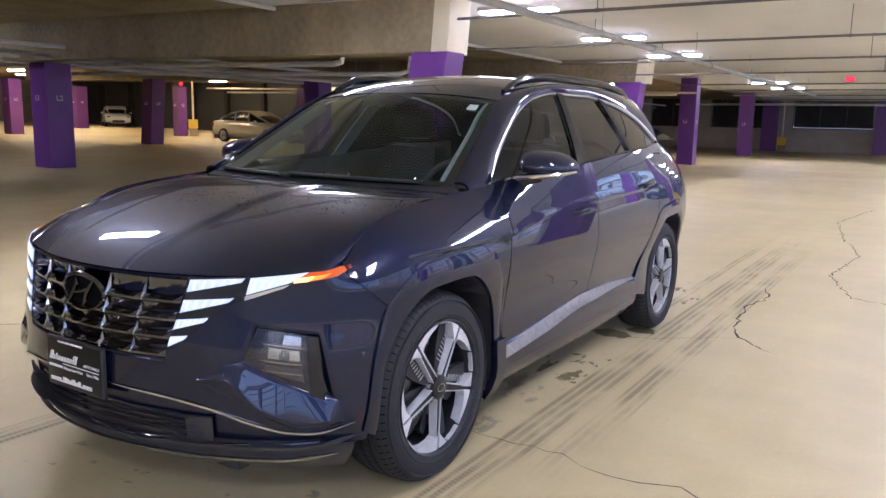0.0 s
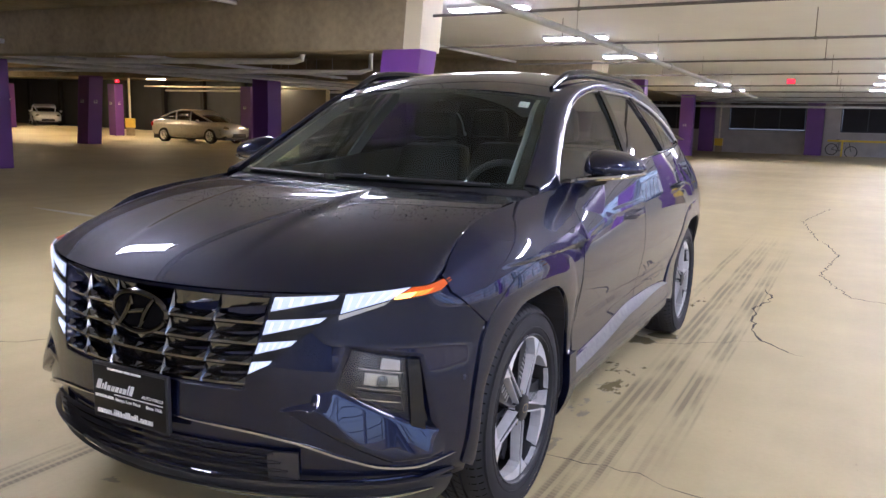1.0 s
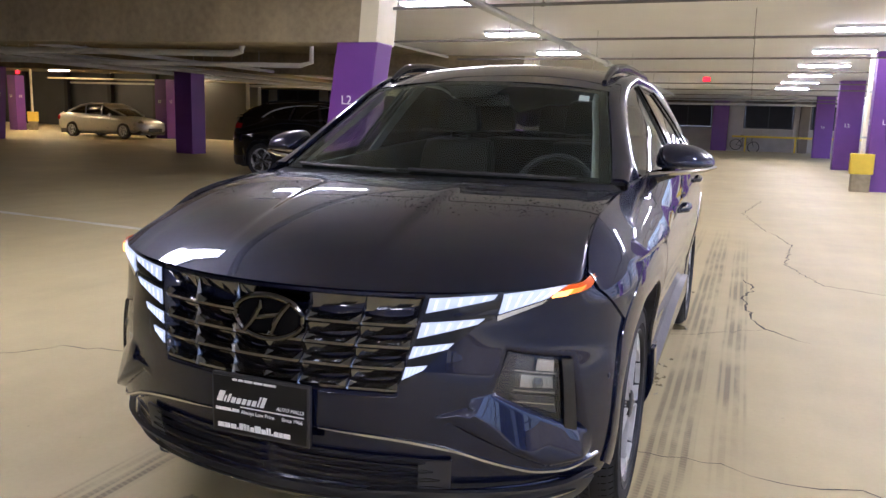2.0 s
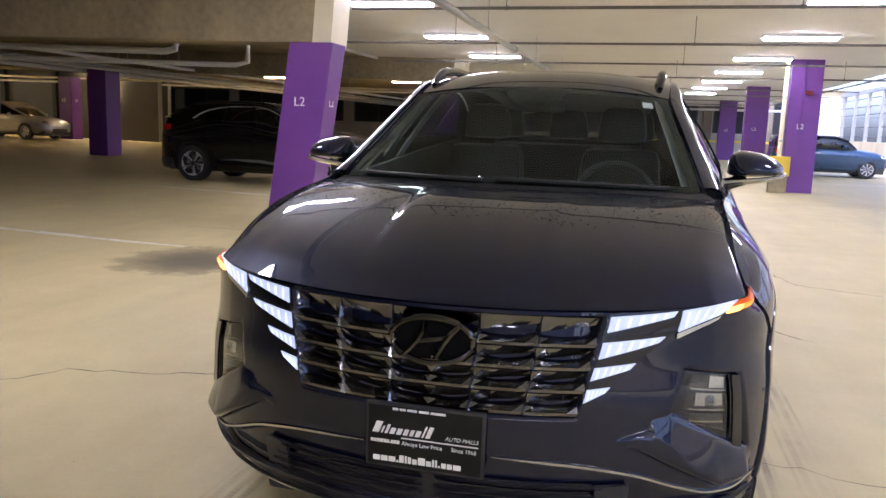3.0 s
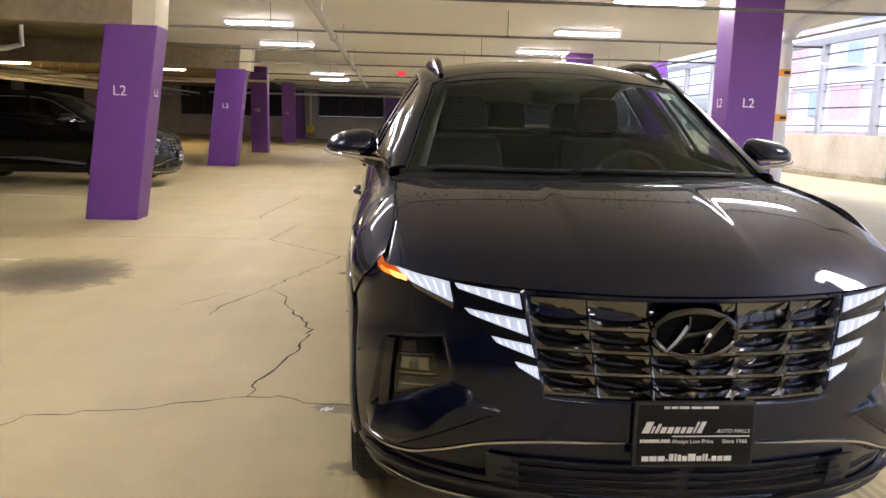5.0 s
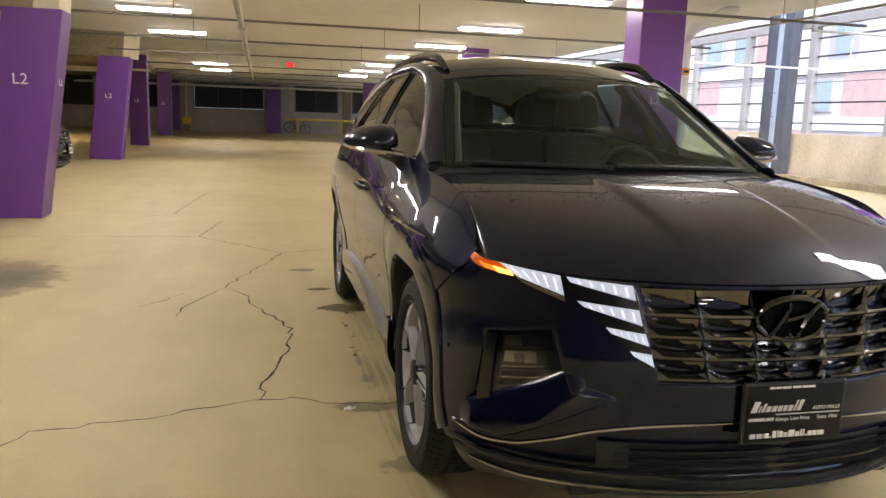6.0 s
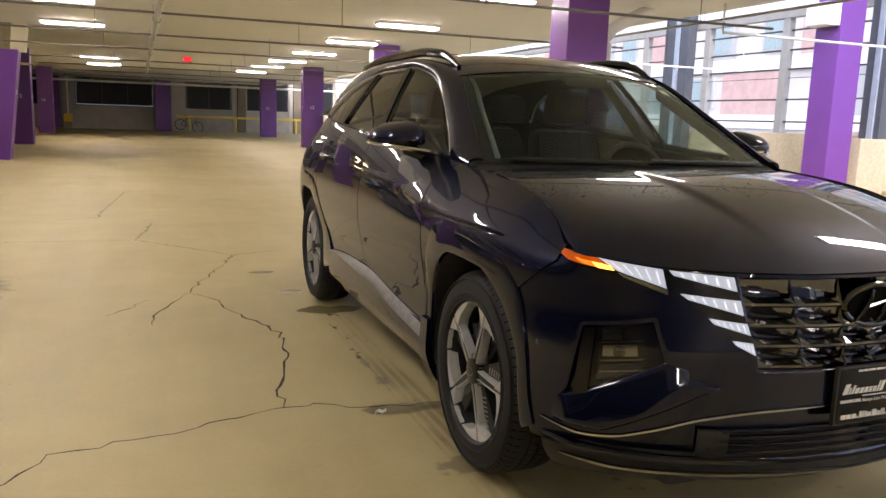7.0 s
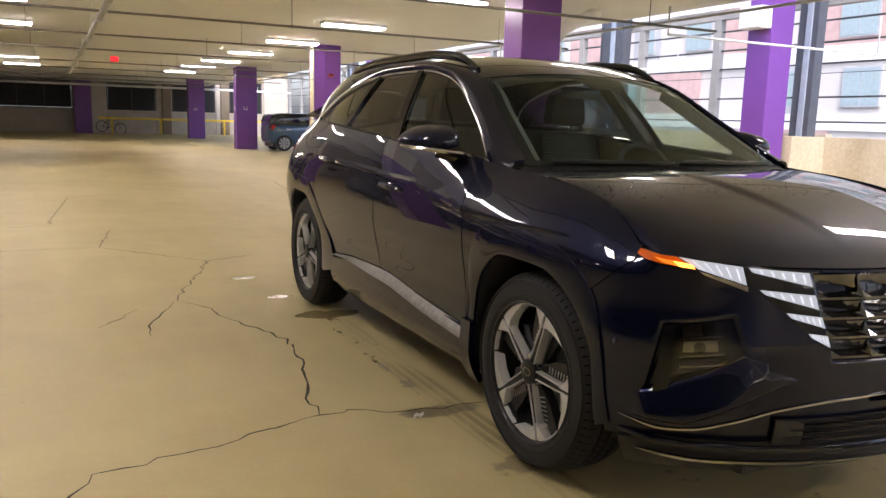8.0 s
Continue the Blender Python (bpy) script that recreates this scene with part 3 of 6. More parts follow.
def strip_path(path, out, w, n, side):
    """A narrow proud band along a path of (s, z)."""
    k = spline([(i / (len(path) - 1), *p) for i, p in enumerate(path)])
    bm = bmesh.new()
    rows = []
    for i in range(n + 1):
        s, z = k(i / n)
        taper = w * min(1.0, 0.25 + 6 * min(i, n - i) / n)
        rows.append([bm.verts.new(mirror(body(s, z + dz * taper, o), side)) for dz, o in ((0.5, 0.0), (0.42, out), (-0.42, out), (-0.5, 0.0))])
    for a, b in zip(rows, rows[1:]):
        for q in range(3):
            bm.faces.new((a[q], a[q + 1], b[q + 1], b[q]))
    bmesh.ops.recalc_face_normals(bm, faces=bm.faces[:])
    return bm


# arch outlines round a wheel: (y, z) from front foot to rear foot, inner and outer edge
ARCH_IN = spline([(0.0, -0.385, 0.305), (0.18, -0.365, 0.52), (0.34, -0.25, 0.70), (0.46, -0.10, 0.772), (0.58, 0.12, 0.777), (0.72, 0.27, 0.70), (0.86, 0.385, 0.50), (1.0, 0.41, 0.24)])
ARCH_F = spline([(0.0, -0.435, 0.335), (0.18, -0.395, 0.585), (0.34, -0.335, 0.752), (0.46, -0.165, 0.862), (0.58, 0.10, 0.895), (0.72, 0.30, 0.868), (0.86, 0.41, 0.66), (1.0, 0.468, 0.26)])
ARCH_R = spline([(0.0, -0.66, 0.36), (0.18, -0.50, 0.57), (0.34, -0.34, 0.765), (0.46, -0.15, 0.868), (0.58, 0.14, 0.885), (0.72, 0.33, 0.80), (0.86, 0.44, 0.60), (1.0, 0.47, 0.40)])
AXLES = (0.0, 2.755)


def arch_height(y, which):
    """How high the cladding's outer edge stands at y, or 0 beyond it."""
    k, y0 = (ARCH_F, 0.0) if which == 0 else (ARCH_R, AXLES[1])
    best = 0.0
    pts = [k(i / 60) for i in range(61)]
    for a, b in zip(pts, pts[1:]):
        if a[0] <= y - y0 <= b[0]:
            best = max(best, a[1] + (b[1] - a[1]) * (y - y0 - a[0]) / max(1e-6, b[0] - a[0]))
    return best


def dent(s, z):
    """Hollows and ledges of the bumper at run s and height z, outwards positive."""
    x = plan_at(s)[0]
    d = 0.0
    # hollow for the lamp pocket: a tilted four-sided basin
    wide, x = x, 0.685 + (x - 0.685) / 1.35 if x > 0.55 else x - 0.035
    top = 0.714 - 0.33 * (x - 0.645)
    bot = 0.594 - 0.90 * (x - 0.618)
    inner = 0.616 + 0.22 * (z - 0.59)
    outer = 0.752 + 0.10 * (0.678 - z)
    inside = min((top - z), (z - bot), (x - inner) * 0.9, (outer - x) * 0.9)
    d -= 0.020 * min(1.0, max(0.0, inside / 0.008))
    # ledge under the pocket
    pocket, x = x, wide
    if 0.46 < x < 0.815:
        up = bot if pocket > 0.618 else 0.594 - 0.33 * (0.618 - pocket)
        low = max(0.545 - 0.66 * (x - 0.49), 0.392)
        if z < up:
            run = min(1.0, max(0.0, (0.815 - x) / 0.03))
            k = (up - z) / max(0.02, up - low)
            d += run * min((x - 0.46) * 0.15, 0.028 * k if k <= 1 else max(0.0, 0.028 - (low - z) * 2.0))
    # grille basin
    edge = 0.372 + (z - 0.588) * 0.262
    inside = min(edge - x, 0.848 - z, z - 0.588)
    d -= 0.040 * min(1.0, max(0.0, inside / 0.012))
    # intake under the chrome lip
    lip = lip_height(s)
    if z < lip and x < 0.83:
        d -= 0.030 * min(1.0, (lip - z) / 0.012) * min(1.0, max(0.0, (0.83 - x) / 0.06)) * (1.0 if z > 0.31 else max(0.0, (z - 0.27) / 0.04))
    return d


LIP = spline([(0.0, 0.490), (0.17, 0.484), (0.45, 0.461), (0.57, 0.428), (0.77, 0.362), (0.86, 0.353), (0.98, 0.376)])


def lip_height(s):
    return LIP(s)


HOOD_END = s_at(0.800, 0.888)


def hood_point(u, v):
    """u from right to left, -1 to 1; v from the nose to the windscreen."""
    a = abs(u)
    sg = 1 if u >= 0 else -1
    f = body(a * HOOD_END, 0.858 + 0.032 * a ** 3)
    r = np.array([0.772 * a, 0.325 - 0.17 * (1 - a * a), 1.088 - 0.020 * a ** 4])
    vv = v ** 0.88
    p = f * (1 - vv) + r * vv
    p[2] += 4 * v * (1 - v) * (0.048 - 0.010 * a ** 2.5) + 0.045 * (1 - math.exp(-v / 0.08)) * (1 - v) * (1 - 0.4 * a ** 6)
    ridge = 0.245 + 0.085 * v
    p[2] += 0.011 * (1 / (1 + math.exp(max(-40, min(40, (a - ridge) / 0.008)))) - 0.5) * max(0.0, math.sin(math.pi * min(1, v * 1.03))) ** 1.3
    side = belt(p[1])
    k = a ** 10
    p[0] = p[0] * (1 - k) + side[0] * k
    p[2] = p[2] * (1 - k) + (side[1] - 0.002) * k
    p[0] *= sg
    return p


def windscreen_point(u, v, out=0.0):
    y = 0.33 + 0.63 * v
    ex, ez = ROOF(y)
    w = 1 - u * u
    return np.array([u * (ex - 0.004), y - (0.17 - 0.09 * v) * w, ez + (0.006 + 0.032 * v) * w + out])


def roof_point(u, v):
    y = 0.96 + 2.36 * v
    ex, ez = ROOF(y)
    w = 1 - u * u
    crown = 0.038 + 0.022 * min(1.0, v * 4)
    return np.array([u * ex, y - 0.08 * w * (1 - v), ez + crown * (1 - abs(u) ** 2.6)])


def flank_panel(y0, y1, z0, z1, n=26, nv=22, thick=0.012):
    """Part of a flank between two seams y(z) and two edges z(y); returns the sheet function."""
    def fn(u, v):
        ya, yb = y0(0.7), y1(0.7)
        y = ya + (yb - ya) * u
        lo, hi = z0(y), z1(y)
        z = lo + (hi - lo) * v
        y = y0(z) + (y1(z) - y0(z)) * u
        lo, hi = z0(y), z1(y)
        z = lo + (hi - lo) * v
        return y, z
    return fn


SEAM_F = spline([(0.3, 0.475), (0.45, 0.468), (0.70, 0.448), (0.95, 0.485), (1.1, 0.52)])
SEAM_M = spline([(0.3, 1.40), (0.5, 1.40), (0.85, 1.42), (1.18, 1.385)])
SEAM_R = spline([(0.3, 2.06), (0.45, 2.10), (0.60, 2.26), (0.80, 2.44), (0.95, 2.47), (1.25, 2.40)])
SILLTOP = spline([(0.4, 0.420), (0.85, 0.452), (1.38, 0.500), (1.75, 0.492), (2.15, 0.458)])


def crease(y, z):
    """The pressed facets of the doors, outwards positive."""
    d = 0.0
    k = 0.962 + 0.05 * (y - 0.8) / 1.6
    if 0.45 < y < 2.6:
        w = min(1.0, (y - 0.45) / 0.35) * min(1.0, (2.6 - y) / 0.3)
        d += 0.004 * w * max(0.0, 1 - abs(z - k) / 0.022) * min(1.0, max(0.0, (y - 0.80) / 0.2))
    # a wedge that runs back from the fender and dies out on the front door
    if -0.30 < y < 0.80:
        full = min(1.0, (0.80 - y) / 0.30) * min(1.0, (y + 0.30) / 0.30)
        low, top = 0.95 - min(0.052, (0.80 - y) * 0.15), 0.95 + min(0.10, (0.80 - y) * 0.22)
        if low - 0.010 < z < top:
            d += 0.013 * full * (max(0.0, (z - low + 0.010) / 0.010) if z < low else 1 - (z - low) / (top - low))
    return d


def flank_sheet(fn, side, nu, nv, thick=0.012, gap=0.003, lift=0.0):
    def at(u, v):
        y, z = fn(u, v)
        return mirror(body(s_of_y(y), z, lift + crease(y, z)), side)
    return sheet([(at, side > 0)], nu, nv, thick)


def cladding_ring(side, which):
    k, y0 = (ARCH_F, 0.0) if which == 0 else (ARCH_R, AXLES[1])
    bm = bmesh.new()
    rows = []
    n = 64
    for i in range(n + 1):
        o, q = k(i / n), ARCH_IN(i / n)
        row = []
        for f, out in ((1.0, -0.002), (0.992, 0.011), (0.965, 0.015), (0.80, 0.017), (0.2, 0.020), (0.03, 0.018), (0.0, 0.006)):
            y, z = q[0] + (o[0] - q[0]) * f + y0, q[1] + (o[1] - q[1]) * f
            row.append(bm.verts.new(mirror(body(s_of_y(y), z, out), side)))
        rows.append(row)
    for a, b in zip(rows, rows[1:]):
        for q in range(len(a) - 1):
            f = (a[q], b[q], b[q + 1], a[q + 1])
            bm.faces.new(f if side > 0 else tuple(reversed(f)))
    bmesh.ops.recalc_face_normals(bm, faces=bm.faces[:])
    return bm


def wheel_well(side, which):
    """The dark shell inside an arch."""
    bm = bmesh.new()
    y0 = AXLES[which]
    rows = []
    for i in range(25):
        q = ARCH_IN(i / 24)
        outer = body(s_of_y(q[0] + y0), q[1], 0.004)
        rows.append([bm.verts.new((outer[0] * side, q[0] + y0, q[1])), bm.verts.new((0.52 * side, q[0] + y0, q[1]))])
    for a, b in zip(rows, rows[1:]):
        bm.faces.new((a[0], a[1], b[1], b[0]))
    bm.faces.new([r[1] for r in rows])
    bmesh.ops.recalc_face_normals(bm, faces=bm.faces[:])
    return bm


# ---------- wheels ----------
def lathe(profile, n=64, closed=False):
    """Turns a profile of (axial, radius) round the x axis."""
    bm = bmesh.new()
    rings = [[bm.verts.new((a, r * math.cos(t * math.tau / n), r * math.sin(t * math.tau / n))) for t in range(n)] for a, r in profile]
    m = len(rings)
    for i in range(m if closed else m - 1):
        for t in range(n):
            bm.faces.new((rings[i][t], rings[i][(t + 1) % n], rings[(i + 1) % m][(t + 1) % n], rings[(i + 1) % m][t]))
    bmesh.ops.recalc_face_normals(bm, faces=bm.faces[:])
    return bm


def polar_prism(bm, pts, x0, x1, turn, slope=0.0, grow=1.065):
    """A flat-faced block from polar corners (degrees, radius), x1 outer face; slope: how much the face falls towards the rim."""
    front, back = [], []
    for a, r in pts:
        r *= grow
        t = radians(a + turn)
        xo = x1 - slope * (r - 0.05)
        front.append(bm.verts.new((xo, -r * math.sin(t), r * math.cos(t))))
        back.append(bm.verts.new((x0, -r * math.sin(t), r * math.cos(t))))
    bm.faces.new(front)
    bm.faces.new(list(reversed(back)))
    n = len(pts)
    for i in range(n):
        bm.faces.new((front[i], back[i], back[(i + 1) % n], front[(i + 1) % n]))


def make_wheel(parent, x, y, z, side, turn):
    """A five-spoke alloy with its tyre; x is the axle's outer face."""
    hub = new("wheel")
    hub.parent = parent
    hub.matrix_local = pose(x * side, y, z) @ (Matrix.Identity(4) if side > 0 else Matrix.Rotation(math.pi, 4, "Z"))
    R = 0.364
    prof = [(-0.235, 0.256), (-0.238, 0.300), (-0.225, 0.340), (-0.205, 0.357), (-0.17, R)]
    for g in (-0.155, -0.115, -0.075):
        prof += [(g - 0.005, R), (g - 0.004, R - 0.008), (g + 0.004, R - 0.008), (g + 0.005, R)]
    prof += [(-0.045, R), (-0.022, 0.357), (-0.008, 0.345), (0.002, 0.325), (0.006, 0.295), (0.003, 0.272), (-0.003, 0.261), (-0.010, 0.256)]
    tyre = soft(part("tyre", lathe(prof, 72), TYRE, hub, "black rubber tyre with a grooved tread"), 40)
    # shoulder cuts of the tread, laid over the rounded edge
    bm = bmesh.new()
    for i in range(72):
        t0 = i * math.tau / 72
        c, s_ = math.cos(t0), math.sin(t0)
        for prof_ in (((-0.050, R + 0.0006), (-0.030, 0.3605), (-0.014, 0.3515), (-0.006, 0.343)), ((-0.165, R + 0.0006), (-0.185, 0.362), (-0.206, 0.357))):
            rows_ = [[bm.verts.new((xx, rr * c - ww * s_, rr * s_ + ww * c)) for ww in (-0.0024, 0.0024)] for xx, rr in prof_]
            for p, q in zip(rows_, rows_[1:]):
                bm.faces.new((p[0], p[1], q[1], q[0]))
        for xa, xb in ((-0.148, -0.122), (-0.108, -0.082)):
            skew = 0.010
            q = [bm.verts.new((xx, (R + 0.0006) * c - ww * s_, (R + 0.0006) * s_ + ww * c)) for xx, ww in ((xa, -0.0016), (xa, 0.0016), (xb, skew + 0.0016), (xb, skew - 0.0016))]
            bm.faces.new(q)
    part("tread_sipes", bm, PITBLACK, tyre, kind="stuff")
    # raised rings of the sidewall
    for r0 in (0.334, 0.284):
        soft(part("sidewall_ring", lathe([(0.0, r0 + 0.004), (0.0065, r0 + 0.002), (0.0070, r0 - 0.002), (0.0, r0 - 0.004)], 72), TYRE, tyre), 60)
    rim = soft(part("rim", lathe([(-0.21, 0.252), (-0.20, 0.242), (-0.06, 0.236), (-0.03, 0.243), (-0.008, 0.255), (0.001, 0.262), (0.003, 0.258), (-0.004, 0.2515), (-0.02, 0.247)], 72), ALLOYDARK, hub, "two-tone five-spoke alloy rim"), 40)
    disc = part("brake_disc", lathe([(-0.115, 0.06), (-0.115, 0.158), (-0.10, 0.160), (-0.10, 0.06)], 48), DISC, hub)
    bm = bmesh.new()
    polar_prism(bm, [(60, 0.10), (60, 0.17), (95, 0.17), (95, 0.10)], -0.13, -0.075, 0)
    part("brake_caliper", bm, DISC, hub)
    part("drum_backing", lathe([(-0.16, 0.02), (-0.16, 0.238)], 40), PLASTIC, hub)
    def block(pts, x0, x1, a, mat, parent, name, text="", slope=0.03):
        bm = bmesh.new()
        polar_prism(bm, pts, x0, x1, a, slope, 1.0)
        bmesh.ops.recalc_face_normals(bm, faces=bm.faces[:])
        return part(name, bm, mat, parent, text)

    def at(r, w):
        """Polar corner of a point at the radius r, the width w off the spoke's line."""
        return math.degrees(math.asin(w / r)), r
    for k in range(5):
        a = 72 * k + turn
        # slim arm: a dark groove between two bright edges
        arm = block([at(0.050, -0.012), at(0.050, 0.012), at(0.247, 0.008), at(0.247, -0.008)], -0.048, -0.012, a, ALLOYDARK, rim, "spoke")
        for sg in (-1, 1):
            pts = [at(0.048, sg * 0.0130), at(0.048, sg * 0.0168), at(0.200, sg * 0.0120), at(0.200, sg * 0.0080)]
            block(pts, -0.044, -0.007, a, ALLOY, arm, "spoke_edge", "bright machined spoke edge")
        # a long blade along the rim on one side, a short foot on the other
        block([at(0.196, -0.0060), (-1.6, 0.2515), (-9, 0.2515), (-18, 0.2515), (-27, 0.2515), (-36, 0.2515), (-33, 0.2390), (-20, 0.2245), (-9, 0.211)], -0.050, -0.004, a, ALLOY, arm, "spoke_foot", "bright machined spoke foot")
        block([at(0.186, 0.0060), (1.6, 0.2515), (8, 0.2515), (15, 0.2515), (9.5, 0.221)], -0.050, -0.004, a, ALLOY, arm, "spoke_foot", "bright machined spoke foot")
        # ribbed dark plate beside the arm and a deep dark web on the other side
        block([(17, 0.055), (38, 0.055), (30, 0.150), (24, 0.240), (13, 0.240), (6, 0.160)], -0.070, -0.030, a, ALLOYDARK, rim, "spoke_vane", "dark grey spoke vane", 0.06)
        block([(-16, 0.055), (-30, 0.055), (-20, 0.170), (-9, 0.195), (-5, 0.150)], -0.085, -0.050, a, ALLOYDARK, rim, "spoke_vane", "dark grey spoke vane", 0.06)
        block([(16, 0.2515), (26, 0.2515), (35, 0.2515), (35, 0.2460), (26, 0.2460), (16, 0.2460)], -0.03, -0.0080, a, ALLOY, rim, "rim_edge", slope=0.0)
        for j in range(8):
            r0 = 0.095 + 0.0155 * j
            block([at(r0, 0.022), at(r0 + 0.010, 0.048), at(r0 + 0.0145, 0.048), at(r0 + 0.0045, 0.022)], -0.036, -0.0275, a, STEEL, rim, "rib", slope=0.06)
        bm = bmesh.new()
        tube(bm, [(-0.05, -0.055 * math.sin(radians(a + 36)), 0.055 * math.cos(radians(a + 36))), (-0.012, -0.055 * math.sin(radians(a + 36)), 0.055 * math.cos(radians(a + 36)))], 0.0085, 6)
        part("wheel_nut", bm, CHROME, hub)
    cap = soft(part("centre_cap", lathe([(-0.03, 0.050), (-0.004, 0.046), (0.0, 0.036), (0.0005, 0.0)], 32), ALLOYDARK, hub), 30)
    bm = lathe([(0.0005, 0.024), (0.002, 0.024), (0.002, 0.020), (0.0005, 0.020)], 28)
    for v in bm.verts:
        v.co.z *= 0.65
    part("badge", bm, CHROME, cap)
    return hub


def make_suv(m, paint, label, turn=(0, 0, 0, 0), plate=True, lit=True, full=True):
    """The sport utility car with all its parts."""
    car = thing("suv", label, "car", m)

    def add(name, bm, mat, parent=car, text="", angle=35):
        return soft(part(name, bm, mat, parent, text), angle)

    # hood
    hood = add("hood", sheet([(lambda u, v: hood_point(u * 2 - 1, v), False)], 150, 44, 0.012), paint, text="long sculpted hood", angle=60)
    if full:
        rnd = random.Random(8)
        bm = bmesh.new()
        for _ in range(4200):
            u, v = rnd.uniform(-0.93, 0.93), 0.975 - 0.60 * rnd.random() ** 1.4
            if rnd.random() > 0.35 + 0.65 * math.sin(9 * u + 5 * v) ** 2:
                continue
            c = Vector(hood_point(u, v))
            r = rnd.uniform(0.0009, 0.0026) if rnd.random() < 0.95 else rnd.uniform(0.0028, 0.0045)
            ring = [bm.verts.new(c + Vector((r * math.cos(k * math.pi / 3) * rnd.uniform(0.8, 1.3), r * math.sin(k * math.pi / 3) * rnd.uniform(0.8, 1.3), 0.0008))) for k in range(6)]
            mid = [bm.verts.new(q.co * 0.5 + c * 0.5 + Vector((0, 0, r * 0.32))) for q in ring]
            for k in range(6):
                bm.faces.new((ring[k], ring[(k + 1) % 6], mid[(k + 1) % 6], mid[k]))
            bm.faces.new(mid)
        beads = add("rain_water", bm, LIQUID, hood, "beads of water on the paint", 60)
        beads["kind"] = "stuff"
    # nose and bumper
    s_end = s_of_y(-0.395)

    def edge_s(z):
        if z < 0.75:
            return s_of_y(-0.415 + 0.117 * min(1.0, max(0.0, (z - 0.367) / 0.383)))
        return s_of_y(-0.298 - 0.16 * min(1.0, (z - 0.75) / 0.10))

    def top_z(s):
        return 0.853 + 0.030 * min(1.0, s / HOOD_END) ** 3

    for side in (1, -1):
        def skin(u, v, side=side):
            z = 0.30 + (0.853 - 0.30) * v
            s = edge_s(z) * u
            z = 0.30 + (top_z(s) - 0.30) * v
            return mirror(body(s, z, dent(s, z)), side)
        add("front_bumper", sheet([(skin, side > 0)], *((190, 126) if full else (60, 44)), 0.006), paint, text="body-coloured bumper skin", angle=50)

        def apron(u, v, side=side):
            z = 0.195 + 0.105 * v
            s = s_of_y(-0.455) * u
            return mirror(body(s, z, 0.004 + dent(s, 0.30)), side)
        add("lower_apron", sheet([(apron, side > 0)], 50, 6, 0.01), CLAD)
        add("chrome_lip", strip_path([(s, lip_height(s)) for s in (0.17, 0.35, 0.52, 0.66, 0.77, 0.86, 0.98)], 0.012, 0.0075, 40, side), CHROME)
        add("apron_lip", strip_path([(0.30, 0.315), (0.5, 0.312), (0.7, 0.305), (0.85, 0.30), (0.98, 0.325)], 0.016, 0.014, 36, side), CLAD)
        add("skid_strip", strip_path([(0.0, 0.262), (0.3, 0.262), (0.55, 0.258), (0.75, 0.250), (0.93, 0.262)], 0.016, 0.014, 40, side), CHROME, text="satin silver skid strip")
        # fill behind the wedge to the lip: slim dark slats of the intake
        for i in range(4):
            z = 0.325 + 0.026 * i
            add("intake_slat", strip_path([(0.02, z + 0.006), (0.2, z + 0.004), (0.40, z), (0.52 - 0.02 * i, z - 0.002)], -0.012, 0.010, 14, side), PLASTIC)
        add("intake_backing", sheet([((lambda u, v, side=side: mirror(body(u * 0.62, 0.305 + (lip_height(u * 0.62) - 0.317) * v, -0.026), side)), side > 0)], 30, 4), GLOSSBLACK)
        add("bracket_plate", sheet([((lambda u, v, side=side: mirror(body(0.44 + 0.09 * u, 0.322 + 0.085 * v, -0.014), side)), side > 0)], 4, 4, 0.01), PLASTIC)

    # grille
    grille = new("grille")
    grille.parent = car
    tagged(grille, "dark chrome faceted jewel grille")
    add("grille_backing", sheet([((lambda u, v: (lambda z: (lambda x: mirror(body(s_of_x(abs(x)), z, -0.036), 1 if x >= 0 else -1))((u * 2 - 1) * (0.372 + (z - 0.588) * 0.262)))(0.59 + 0.257 * v)), False)], 24, 8), GLOSSBLACK, grille)
    ROWS = (0.846, 0.764, 0.706, 0.650, 0.592)
    JOINTS = (0.0, 0.122, 0.283, 0.44)

    def on_grille(bm, x, z, out, side):
        half = 0.372 + (z - 0.588) * 0.262
        return bm.verts.new(mirror(body(s_of_x(min(x * half / 0.44, half)), z, out), side))

    def cell(side, c, r):
        """One faceted wing: a bright-edged bar below, a dark hollow, and a facet that leans in from above."""
        bm = bmesh.new()
        z1, z0 = ROWS[r], ROWS[r + 1]
        h = z1 - z0
        xa, xb = JOINTS[c] + (0.002 if c else 0.0), JOINTS[c + 1] - 0.002
        us = (0.0, 0.16, 0.45, 0.80, 1.0)
        # heights of the bar's upper edge and of the leaning facet's lower edge across the wing
        bar_top = (0.026, 0.022, 0.019, 0.023, 0.032)
        lip_low = (0.56, 0.54, 0.47, 0.37, 0.28) if c else (0.48, 0.48, 0.48, 0.42, 0.30)
        depth = (-0.010, -0.016, -0.020, -0.018, -0.008)
        rows_ = []
        for u, bt, ll, dd in zip(us, bar_top, lip_low, depth):
            x = xa + (xb - xa) * u
            rows_.append([on_grille(bm, x, z0 + 0.0005, -0.014, side), on_grille(bm, x, z0 + 0.005, 0.003, side), on_grille(bm, x, z0 + 0.0125, 0.0045, side), on_grille(bm, x, z0 + bt, dd + 0.004, side),
                          on_grille(bm, x, z0 + bt + 0.002, -0.0345, side), on_grille(bm, x, z1 - ll * h - 0.002, -0.0345, side), on_grille(bm, x, z1 - ll * h, dd - 0.006, side), on_grille(bm, x, z1 - 0.001, -0.006, side)])
        for p, q in zip(rows_, rows_[1:]):
            for k in range(7):
                if k != 4:
                    bm.faces.new((p[k], q[k], q[k + 1], p[k + 1]))
